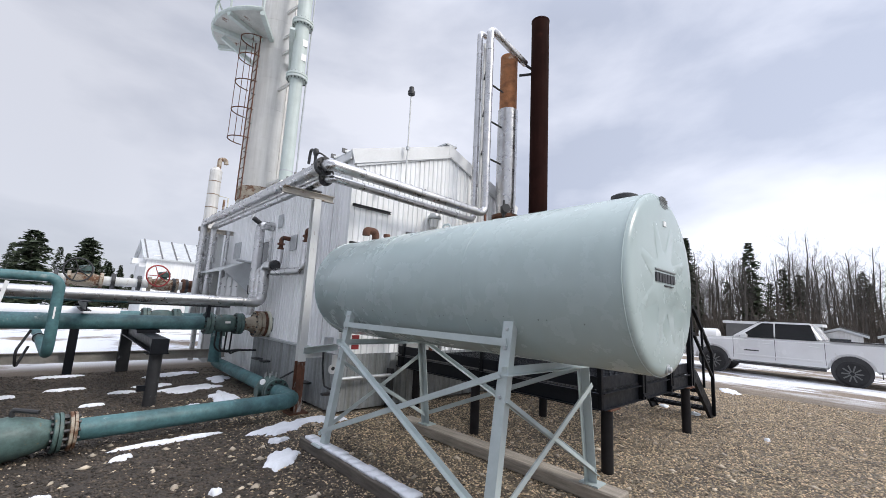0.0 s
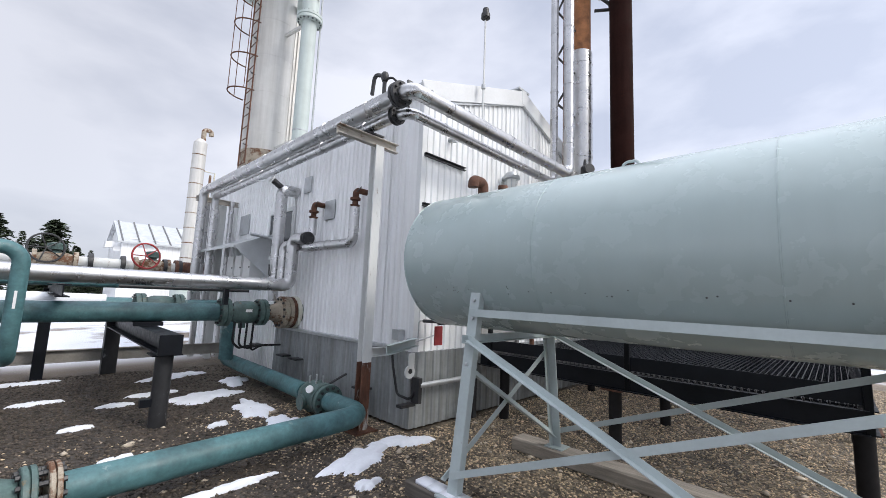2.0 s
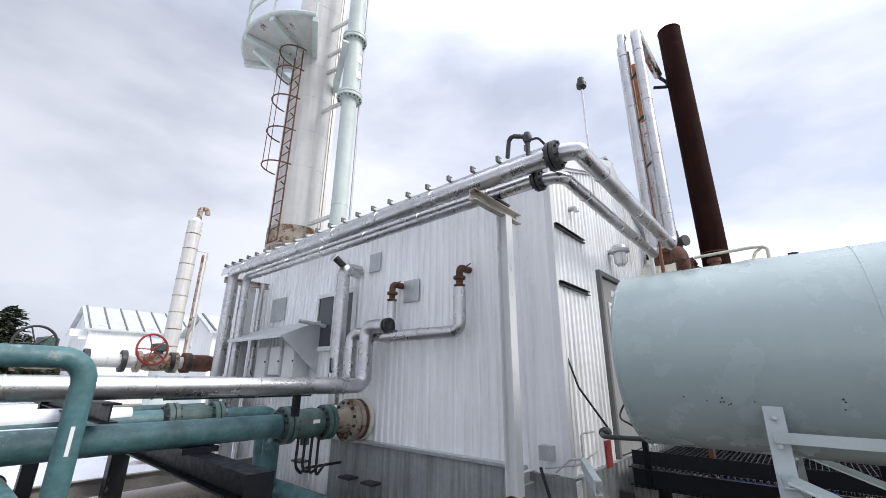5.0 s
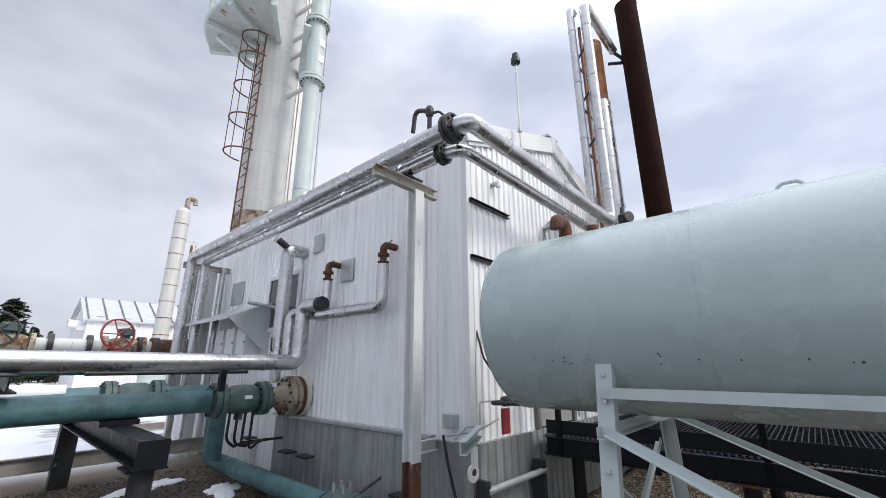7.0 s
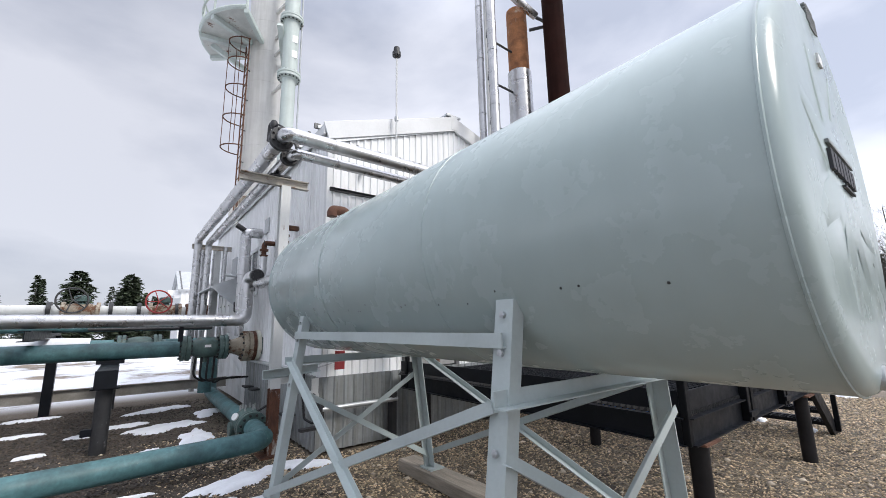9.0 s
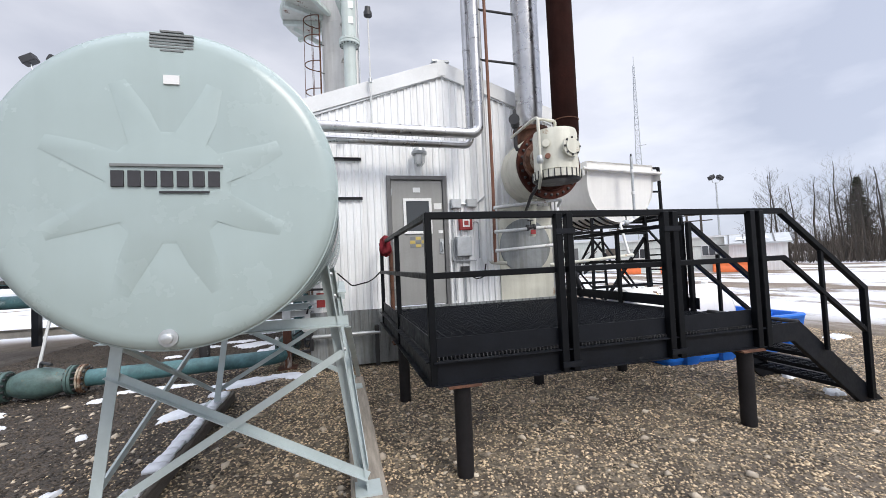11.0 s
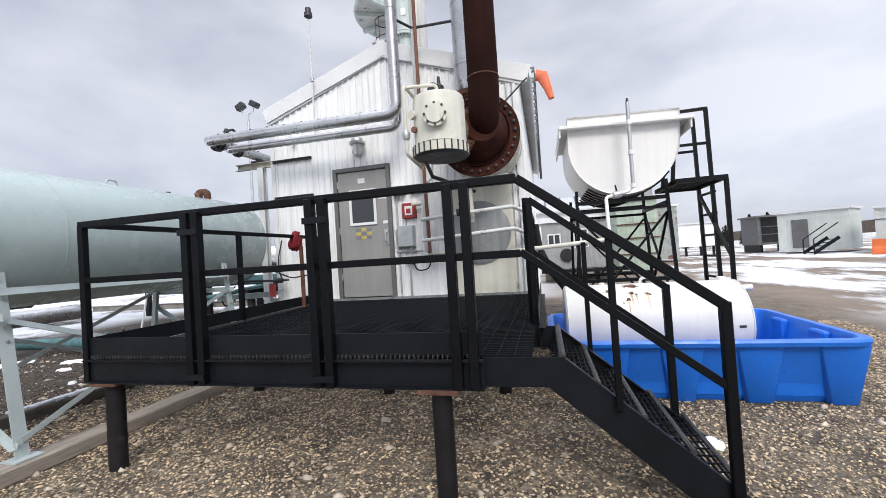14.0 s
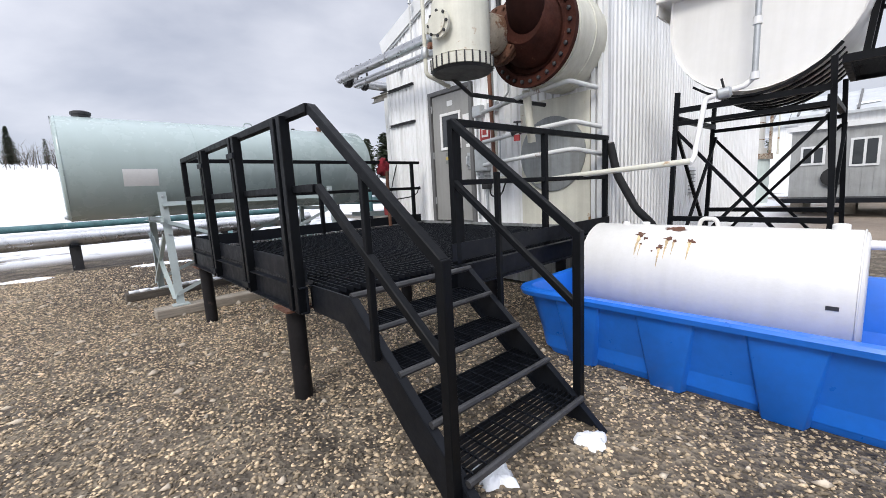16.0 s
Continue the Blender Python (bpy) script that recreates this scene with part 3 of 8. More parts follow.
for z in (1.15, 1.9, 2.65):
    part("hinge", tube(B(), [(DX0 + 0.05, SY - 0.03, z), (DX0 + 0.05, SY - 0.03, z + 0.11)], 0.012, 8), "steel", leaf)

# ---- horizontal fuel tank on its frame ----
TX, TZ, TR, TY0, TY1 = 3.02, 1.852, 0.623, 1.0, 4.98
tank = thing("fuel_tank", (TX, 3.0, 0.1), "pale grey-green horizontal steel fuel tank with star-pressed ends", "fuel tank")
prof = [(0.0, 0.02), (0.0, 0.30), (-0.004, 0.56), (0.002, TR - 0.04), (0.012, TR - 0.012), (0.035, TR)]
L = TY1 - TY0
prof = prof + [(L - a, r) for a, r in reversed(prof)]
shell = part("shell", lathe(B(), (TX, TY0, TZ), (0, 1, 0), prof, 96), "tank", tank, smooth=50)
for y in (TY0 + 0.035, 2.35, 3.65, TY1 - 0.035):
    part("weld_seam", lathe(B(), (TX, y - 0.005, TZ), (0, 1, 0), [(0, TR - 0.002), (0.002, TR + 0.003), (0.008, TR + 0.003), (0.01, TR - 0.002)], 96), "tank", shell)
for side, yy in ((-1, TY0), (1, TY1)):
    bm = B()
    c = V(TX, yy, TZ)

    def star(tip, half, notch, nhalf, d):
        vs = []
        for k in range(8):
            a = math.pi * (k + 0.5) / 4
            r0, r1 = V(math.sin(a), 0, math.cos(a)), V(math.cos(a), 0, -math.sin(a))
            vs += [bm.verts.new(c + r0 * tip + r1 * q + V(0, d, 0)) for q in (-half, half)]
            a += math.pi / 8
            r0, r1 = V(math.sin(a), 0, math.cos(a)), V(math.cos(a), 0, -math.sin(a))
            vs += [bm.verts.new(c + r0 * notch + r1 * q + V(0, d, 0)) for q in (-nhalf, nhalf)]
        return vs

    vl, vt = star(0.458, 0.054, 0.236, 0.036, -side * 0.004), star(0.430, 0.026, 0.200, 0.019, side * 0.003)
    bm.faces.new(vt)
    for i in range(len(vl)):
        j = (i + 1) % len(vl)
        bm.faces.new((vl[i], vl[j], vt[j], vt[i]))
    part("pressed_star", bm, "tank", shell, smooth=60, bevel=0.003)
# maker's mark as plain blocks, small print as bars
fy = TY0 - 0.0145 + 0.004
for k in range(7):
    x = TX - 0.19 + k * 0.054
    bm = B()
    box(bm, x + 0.004, fy - 0.001, TZ + 0.002, x + 0.044, fy + 0.009, TZ + 0.062)
    part("mark_block", bm, "mark", shell)
part("mark_rule", box(B(), TX - 0.19, fy - 0.001, TZ + 0.078, TX + 0.19, fy + 0.009, TZ + 0.088), "label", shell)
part("small_print", box(B(), TX - 0.03, fy - 0.001, TZ - 0.022, TX + 0.14, fy + 0.009, TZ - 0.015), "mark", shell)
for k in range(7):
    w = 0.15 if k not in (0, 6) else 0.08
    part("text_bar", box(B(), TX + 0.02 - w / 2, TY0 - 0.006, TZ + 0.53 + k * 0.0125, TX + 0.02 + w / 2, TY0 + 0.004, TZ + 0.5365 + k * 0.0125), "label", shell)
part("plate", box(B(), TX - 0.01, TY0 - 0.008, TZ + 0.40, TX + 0.045, TY0 + 0.004, TZ + 0.435), "white", shell, "small white data plate")
part("drain_plug", lathe(B(), (TX - 0.01, TY0 - 0.03, TZ - 0.57), (0, 1, 0), [(0, 0.012), (0.004, 0.02), (0.02, 0.02), (0.021, 0.034), (0.04, 0.034)], 12), "steel", shell)
# fittings on top
part("filler_cap", lathe(B(), (TX + 0.05, 1.28, TZ + TR - 0.01), (0, 0, 1), [(0, 0.09), (0.03, 0.09), (0.031, 0.10), (0.06, 0.10), (0.075, 0.07)], 20), "dark", shell, "black filler cap")
for y in (3.2,):
    part("lifting_lug", tube(B(), [(TX, y - 0.07, TZ + TR - 0.02), (TX, y - 0.05, TZ + TR + 0.06), (TX, y + 0.05, TZ + TR + 0.06), (TX, y + 0.07, TZ + TR - 0.02)], 0.011, 8, 0.04), "tank_steel", shell)
part("vent_elbow", tube(B(), [(TX - 0.02, 4.55, TZ + TR - 0.02), (TX - 0.02, 4.55, TZ + TR + 0.12), (TX - 0.17, 4.55, TZ + TR + 0.12), (TX - 0.17, 4.55, TZ + TR + 0.05)], 0.05, 12, 0.05), "rust", shell, "rusty brown vent elbow")
part("vent_nipple", lathe(B(), (TX + 0.02, 4.35, TZ + TR - 0.01), (0, 0, 1), [(0, 0.035), (0.05, 0.035), (0.051, 0.045), (0.08, 0.045)], 14), "rust", shell)
part("plug", lathe(B(), (TX, 3.9, TZ + TR - 0.005), (0, 0, 1), [(0, 0.03), (0.03, 0.03)], 10), "dark", shell)
# white notice on the flank
bm = B()
for k in range(7):
    a0, a1 = 1.63 + k * 0.047, 1.63 + (k + 1) * 0.047
    v = [bm.verts.new((TX + math.sin(a) * (TR + 0.004), y, TZ + math.cos(a) * (TR + 0.004))) for a, y in ((a0, 1.54), (a1, 1.54), (a1, 1.885), (a0, 1.885))]
    bm.faces.new(v)
part("notice", bm, "white", shell, "blank white notice")
# scuffs and drips low on the flank
for k in range(26):
    a, y = -2.0 - random.random() * 0.12, 1.3 + random.random() * 3.4
    c = V(TX + math.sin(a) * TR, y, TZ + math.cos(a) * TR)
    part("scuff", lathe(B(), c - V(math.sin(a), 0, math.cos(a)) * 0.004, (math.sin(a), 0, math.cos(a)), [(0, 0.004 + random.random() * 0.007), (0.0055, 0.004)], 7), "dark", shell)
# legs, rails and cross braces
LY = (1.90, 4.17)
for sx in (-1, 1):
    for y in LY:
        top, foot = V(TX + sx * 0.55, y, 1.54), V(TX + sx * 0.745, y, 0.13)
        pr = [(-0.045, 0), (0.045, 0), (0.045, 0.007), (-0.038, 0.007), (-0.038, 0.06), (-0.045, 0.06)]
        leg = part("leg", extrude(B(), pr, foot, top, V(-sx, 0, 0.1)), "tank_steel", tank)
        part("foot_plate", box(B(), foot.x - 0.08, y - 0.09, 0.12, foot.x + 0.08, y + 0.09, 0.132), "tank_steel", leg)
        for z in (1.50, 1.36, 1.02):
            f = (z - 0.13) / 1.43
            c = foot.lerp(top, f) + V(sx * 0.0, 0, 0)
            part("bolt_head", lathe(B(), c + V(sx * 0.002, 0, 0), (sx, 0, 0.1), [(0, 0.014), (0.012, 0.014), (0.014, 0.006)], 6), "steel", leg)
    x1, x2 = TX + sx * 0.585, TX + sx * 0.70
    part("side_rail", extrude(B(), angle_prof(0.055, 0.006), (x1 + sx * 0.012, LY[0] - 0.02, 1.36), (x1 + sx * 0.012, LY[1] + 0.02, 1.36)), "tank_steel", tank)
    part("brace", extrude(B(), angle_prof(0.045, 0.005), (x1 + sx * 0.03, LY[1], 1.18), (TX + sx * 0.75, LY[0], 0.24)), "tank_steel", tank)
    part("brace", extrude(B(), angle_prof(0.045, 0.005), (x1 + sx * 0.045, LY[0], 1.14), (TX + sx * 0.765, LY[1], 0.24)), "tank_steel", tank)
for k, y in enumerate(LY):
    o = -0.03 if k == 0 else 0.03
    part("cross_tie", extrude(B(), angle_prof(0.06, 0.006), (TX - 0.66, y + o, 1.16), (TX + 0.66, y + o, 1.16)), "tank_steel", tank)
    part("brace", extrude(B(), angle_prof(0.045, 0.005), (TX - 0.63, y + o, 0.98), (TX + 0.74, y + o, 0.20)), "tank_steel", tank)
    part("brace", extrude(B(), angle_prof(0.045, 0.005), (TX + 0.63, y + o * 2.3, 0.98), (TX - 0.74, y + o * 2.3, 0.20)), "tank_steel", tank)
single("skid_timber", box(B(), TX - 0.80, 1.45, 0.0, TX - 0.64, 4.6, 0.115), "wood_dark", (TX - 0.72, 3.0, 0), "dark weathered timber skid under the tank legs, snow on top", "timber", "tank skids", bevel=0.012)
single("skid_timber", box(B(), TX + 0.64, 1.62, 0.0, TX + 0.86, 4.62, 0.118), "wood", (TX + 0.75, 3.0, 0), "weathered pale timber skid under the tank legs", "timber", "tank skids", bevel=0.012)

# ---- steel access platform and stair ----
PX0, PX1, PY0, PY1, PZ = 4.25, 7.60, 2.05, 5.50, 0.84
deck = thing("access_platform", (5.9, 3.7, 0), "black painted steel access platform with open grating and guard rails", "platform")
for x, y in ((4.46, 2.08), (7.03, 2.06), (4.30, 3.82), (5.95, 3.82), (7.2, 3.9), (4.5, 5.3), (7.1, 5.3)):
    pile = part("round_post", lathe(B(), (x, y, -0.05), (0, 0, 1), [(0, 0.062), (0.70, 0.062)], 18), "pile_dark", deck, "weathered round steel pile")
    part("cap_plate", box(B(), x - 0.12, y - 0.1, 0.645, x + 0.12, y + 0.1, 0.66), "rust", pile)
chs = channel_prof(0.05, 0.17, 0.008)
bm = extrude(B(), chs, (PX0, PY0, 0.745), (7.30, PY0, 0.745))
part("south_beam", bm, "black", deck)
part("north_beam", extrude(B(), chs, (PX1, PY1, 0.745), (PX0, PY1, 0.745)), "black", deck)
part("west_beam", extrude(B(), chs, (PX0, PY1, 0.745), (PX0, PY0, 0.745)), "black", deck)
part("east_beam", extrude(B(), chs, (PX1, 2.98, 0.745), (PX1, PY1, 0.745)), "black", deck)
for x in (5.3, 6.28, 7.2):
    part("joist", extrude(B(), i_prof(0.07, 0.14, 0.008), (x, PY0 + 0.06, 0.735), (x, PY1 - 0.06, 0.735)), "black", deck)
# toe boards
for p0, p1 in (((PX0, PY0, 0.925), (7.30, PY0, 0.925)), ((PX0, PY0, 0.925), (PX0, PY1, 0.925)), ((PX1, 3.02, 0.925), (PX1, PY1, 0.925))):
    part("toe_board", bar(B(), p0, p1, 0.008, 0.13), "black", deck)
# top and middle rails in angle, posts doubled where panels meet
def rail(p0, p1, a=0.05):
    d = (V(*p1) - V(*p0)).normalized() * 0.02
    part("rail", extrude(B(), [(-a / 2, -a / 2), (a / 2, -a / 2), (a / 2, a / 2), (-a / 2, a / 2)], V(*p0) - d, V(*p1) + d), "black_rail", deck, bevel=0.004)
def post(x, y, z0=0.66, z1=1.85, w=0.05, d=0.05):
    part("post", box(B(), x - w / 2, y - d / 2, z0, x + w / 2, y + d / 2, z1), "black_rail", deck, bevel=0.004)
for z in (1.858, 1.43):
    rail((PX0, PY0, z), (7.53, PY0, z), 0.05 if z > 1.5 else 0.045)
    rail((PX0, PY0, z), (PX0, 5.5, z), 0.045)
    rail((7.55, 3.15, z), (7.55, 5.52, z), 0.05 if z > 1.5 else 0.04)
for x in (5.26, 5.35, 6.24, 6.33, 7.15, 7.25):
    post(x, PY0 - 0.03, 0.66, 1.86, 0.055, 0.06)
for x, y in ((PX0, PY0), (PX0, 3.68), (PX0, 5.36), (7.55, 3.16), (7.55, 4.30), (7.55, 5.5)):
    post(x, y)
for x in (5.305, 6.285):
    part("clamp_plate", box(B(), x - 0.08, PY0 - 0.075, 1.70, x + 0.08, PY0 - 0.06, 1.74), "black", deck)
    part("clamp_plate", box(B(), x - 0.08, PY0 - 0.075, 0.70, x + 0.08, PY0 - 0.06, 0.74), "black", deck)
# stair: two stringers, four grated treads, rails
def stair_z(x):
    return 0.84 - (x - 7.74) * (0.84 / 0.98)
for y in (2.09, 3.06):
    bm = B()
    pts = [(7.28, 0.83), (7.74, 0.83), (8.74, 0.0), (8.46, 0.0), (7.66, 0.66), (7.28, 0.66)]
    fa = [bm.verts.new((x, y - 0.006, z)) for x, z in pts]
    fb = [bm.verts.new((x, y + 0.006, z)) for x, z in pts]
    bm.faces.new(fa)
    bm.faces.new(fb[::-1])
    for i in range(6):
        j = (i + 1) % 6
        bm.faces.new((fa[i], fb[i], fb[j], fa[j]))
    s = part("stringer", bm, "black", deck)
    for (xa, za), (xb, zb) in ((pts[1], pts[2]), (pts[4], pts[3])):
        part("lip", bar(B(), (xa, y + (0.02 if y < 2.5 else -0.02), za), (xb, y + (0.02 if y < 2.5 else -0.02), zb), 0.045, 0.008), "black", s)
for k in range(4):
    x, z = 7.673 + k * 0.223, 0.684 - k * 0.173
    bm = B()
    box(bm, x, 2.11, z - 0.04, x + 0.006, 3.04, z)
    tr = part("tread", bm, "black", deck)
    part("nosing", tube(B(), [(x + 0.252, 2.10, z - 0.012), (x + 0.252, 3.05, z - 0.012)], 0.018, 8), "nosing", tr, "worn rounded steel nosing")
    bm = B()
    for j in range(7):
        box(bm, x + 0.03 + j * 0.031, 2.11, z - 0.022, x + 0.034 + j * 0.031, 3.04, z)
    for j in range(10):
        box(bm, x + 0.007, 2.15 + j * 0.09, z - 0.010, x + 0.235, 2.156 + j * 0.09, z + 0.001)
    part("tread_grating", bm, "black", tr)
for y, xt in ((2.06, 7.55), (3.09, 7.58)):
    for dz in (0.0, -0.42):
        a = 0.05 if dz == 0 else 0.042
        bm = extrude(B(), flat(a, a), (xt, y, 1.858 + dz), (8.55, y, 1.10 + dz))
        part("stair_rail", bm, "black_rail", deck, bevel=0.004)
    post(8.55, y, 0.04, 1.12, 0.05, 0.05)
    post(8.02 if y < 2.5 else 7.98, y, 0.55, 1.48, 0.035, 0.035)
post(7.58, 3.09, 0.66, 1.87)
part("landing_nosing", tube(B(), [(7.74, 2.10, 0.828), (7.74, 3.05, 0.828)], 0.02, 8), "nosing", deck, "worn rounded steel nosing")
# grating
bar_mesh = finish(box(B(), PX0 + 0.05, -0.003, -0.03, PX1 - 0.03, 0.003, 0.0), "grating_bar", "black")
rod_mesh = finish(box(B(), -0.003, PY0 + 0.06, -0.014, 0.003, PY1 - 0.05, -0.004), "grating_rod", "black")
GRATE = [("grating_bar", bar_mesh, (0, PY0 + 0.07 + k * 0.048, PZ)) for k in range(71)] + [("grating_rod", rod_mesh, (PX0 + 0.12 + k * 0.10, 0, PZ)) for k in range(32)]
for nm, me, at in GRATE:
    o = new(nm, me)
    o.parent = deck
    o.location = V(*at) - deck.location
part("short_stick", tube(B(), [(PX0 + 0.07, 4.80, 0.85), (PX0 + 0.07, 4.80, 1.72)], 0.028, 10), "rust", deck, "short rusty upright tube")
# bar and rod ends showing in the slot below the toe boards
bm = B()
for k in range(100):
    box(bm, PX0 + 0.04 + k * 0.03, PY0 - 0.010, 0.834, PX0 + 0.046 + k * 0.03, PY0 + 0.05, 0.856)
tagged(part("grating_edge", bm, "nosing", deck, "row of worn grating rod ends"), kind="stuff")
bm = B()
for k in range(72):
    box(bm, PX0 - 0.010, PY0 + 0.05 + k * 0.048, 0.834, PX0 + 0.05, PY0 + 0.056 + k * 0.048, 0.856)
tagged(part("grating_edge", bm, "nosing", deck, "row of worn grating bar ends"), kind="stuff")
# red cloth on the rail
bm = B()
g = bmesh.ops.create_icosphere(bm, subdivisions=4, radius=0.1)
for v in bm.verts:
    n1 = noise.noise(v.co * 14) * 0.035 + noise.noise(v.co * 31) * 0.015
    v.co = V(v.co.x * 0.9 + n1, v.co.y * 0.75 + n1, v.co.z * 1.45 - 0.06 + n1) + V(PX0, 4.78, 1.85)
single("rag", bm, "red_cloth", (PX0, 4.78, 1.85), "crumpled dark red cloth hung over the platform rail", "cloth", smooth=180)


# ---- pipe rack on the west side ----
post1 = thing("pipe_support_post", (2.80, 6.02, 0), "white steel pipe support post, rusted bare at its foot", "pipe support")
part("column", extrude(B(), i_prof(0.115, 0.115, 0.012), (2.80, 6.02, 0.74), (2.80, 6.02, 3.25), V(0, 1, 0)), "white_post", post1)
part("rusted_foot", extrude(B(), i_prof(0.115, 0.115, 0.012), (2.80, 6.02, 0.02), (2.80, 6.02, 0.74), V(0, 1, 0)), "rust_flaked", post1, "bare rusted lower column")
part("base_plate", box(B(), 2.66, 5.88, 0.0, 2.94, 6.16, 0.02), "rust", post1)
part("cross_arm", extrude(B(), channel_prof(0.07, 0.11, 0.01), (2.26, 6.06, 3.305), (3.10, 6.06, 3.305)), "arm_rust", post1)
part("gusset", box(B(), 2.60, 5.98, 3.37, 2.86, 6.2, 3.39), "dark", post1)
part("wall_bracket", extrude(B(), channel_prof(0.05, 0.10, 0.008), (2.82, 6.10, 0.83), (3.2, 6.10, 0.83)), "white_post", post1)
part("stub_arm", extrude(B(), channel_prof(0.05, 0.09, 0.008), (2.45, 5.2, 0.99), (3.15, 5.58, 0.99)), "tank_steel", post1)
post2 = thing("pipe_support_post", (2.80, 11.85, 0), "far steel pipe support with a rusty cross arm", "pipe support")
part("cross_arm", extrude(B(), channel_prof(0.07, 0.11, 0.01), (2.38, 11.8, 3.37), (3.22, 11.8, 3.37)), "arm_rust", post2)
part("column", extrude(B(), i_prof(0.12, 0.12, 0.012), (2.95, 11.9, 0.0), (2.95, 11.9, 3.32), V(0, 1, 0)), "white_post", post2)


def jacketed(name, pts, r, label, bend=None, step=0.9, material="silver"):
    """An insulated pipe: one jacket with lap bands."""
    t = thing(name, pts[0], label, "pipe")
    part("jacket", tube(B(), pts, r, 20, bend or r * 1.6), material, t)
    for p, q in zip(pts, pts[1:]):
        if (V(*q) - V(*p)).length > 0.8:
            jacket_bands(p, q, r, t, step, material)
    return t


# two overhead lines: north along the west wall, and east along the gable to the risers
oh1 = jacketed("overhead_pipe", [(2.50, 11.75, 1.0), (2.50, 11.75, 3.54), (2.53, 5.38, 3.565)], 0.085, "silver jacketed overhead pipe along the west wall", 0.15)
oh2 = jacketed("overhead_pipe", [(2.70, 11.62, 1.0), (2.70, 11.62, 3.45), (2.70, 5.62, 3.475)], 0.07, "thinner silver jacketed overhead pipe along the west wall", 0.12)
oh3 = jacketed("gable_pipe", [(2.53, 5.24, 3.56), (2.53, 5.10, 3.54), (5.79, 5.08, 3.50), (5.79, 5.08, 7.48), (6.05, 5.08, 7.46)], 0.08, "silver jacketed pipe crossing the gable and rising", 0.14)
oh4 = jacketed("gable_pipe", [(2.70, 5.5, 3.46), (2.70, 5.32, 3.43), (5.72, 5.30, 3.38), (5.72, 5.30, 7.46), (5.9, 5.30, 7.46)], 0.06, "thinner silver jacketed pipe crossing the gable and rising", 0.12)
flange("flange", (2.53, 5.31, 3.56), (0, 1, 0), 0.135, 0.09, "dark", oh1, 8)
flange("flange", (2.70, 5.56, 3.47), (0, 1, 0), 0.105, 0.07, "dark", oh2, 8)
for k in range(9):
    part("jacket_seam", bar(B(), (2.53, 5.6 + k * 0.68, 3.655), (2.53, 5.63 + k * 0.68, 3.655), 0.02, 0.02), "dark", oh1)
for k in range(10):
    part("jacket_seam", bar(B(), (2.75 + k * 0.3, 5.08, 3.62 - 0.004 * k), (2.78 + k * 0.3, 5.08, 3.62 - 0.004 * k), 0.018, 0.012), "dark", oh3)
vent = thing("vent_pipe", (2.53, 5.75, 3.69), "black bent vent pipe on the overhead line", "vent pipe")
part("riser", tube(B(), [(2.50, 5.55, 3.63), (2.50, 5.55, 3.84), (2.50, 5.74, 3.93), (2.50, 5.77, 3.70)], 0.022, 10, 0.05), "dark", vent)
part("valve", lathe(B(), (2.50, 5.55, 3.78), (0, 0, 1), [(0, 0.03), (0.03, 0.042), (0.07, 0.042), (0.1, 0.03)], 12), "dark", vent)
part("tracer_line", tube(B(), [(2.50, 5.55, 3.80), (2.52, 5.45, 3.80), (2.66, 5.40, 3.72), (2.74, 5.4, 3.5)], 0.012, 8, 0.04), "dark", vent)
# four more vertical lines at the far support
for k, (x, y, r) in enumerate(((2.66, 12.0, 0.06), (2.92, 12.08, 0.06), (3.08, 11.75, 0.05))):
    jacketed("vertical_pipe", [(x, y, 0.05), (x, y, 3.42)], r, "upright silver jacketed pipe beside the wall", step=1.1)
# vertical pipe in front of the window
vp = jacketed("wall_riser", [(2.95, 8.90, 1.62), (2.95, 8.90, 3.22), (3.22, 8.90, 3.22)], 0.095, "silver jacketed riser with a black valve on the west wall", 0.1, 1.2)
part("valve_body", lathe(B(), (2.95, 8.90, 1.66), (0, 0, 1), [(0, 0.09), (0.03, 0.09), (0.035, 0.055), (0.11, 0.055), (0.115, 0.09), (0.145, 0.09)], 16), "dark", vp)
part("valve_lever", tube(B(), [(2.95, 8.90, 1.74), (2.84, 8.87, 1.74), (2.83, 8.87, 1.92)], 0.012, 8, 0.02), "dark", vp)
part("lower_jacket", tube(B(), [(2.95, 8.90, 1.62), (2.95, 8.90, 1.32)], 0.075, 16), "silver", vp)
part("end_valve", tube(B(), [(2.95, 8.90, 3.24), (2.78, 8.90, 3.34)], 0.05, 12), "dark", vp)
part("end_wheel", lathe(B(), (2.76, 8.90, 3.35), (-0.85, 0, 0.5), [(0, 0.02), (0.005, 0.07), (0.02, 0.07), (0.025, 0.02)], 16), "white", vp)
# main silver line, coming in from the west and turning up to the wall
ms = jacketed("silver_pipe", [(-16, 8.12, 1.58), (2.90, 8.22, 1.58), (2.90, 8.22, 2.30), (2.93, 7.9, 2.30)], 0.092, "long silver jacketed pipe turning up at the wall", 0.12)
ms2 = jacketed("silver_branch", [(2.92, 8.56, 1.62), (2.92, 8.56, 2.24), (3.04, 8.3, 2.22), (3.05, 7.96, 2.17)], 0.078, "second silver jacketed riser beside the wall", 0.1)
flange("flange", (2.96, 7.88, 2.30), (0, 1, 0), 0.10, 0.06, "dark", ms, 6)
sb = jacketed("wall_branch", [(2.98, 7.95, 2.17), (3.05, 6.80, 2.17), (3.05, 6.80, 2.66)], 0.07, "silver jacketed branch along the west wall", 0.1, 0.7)
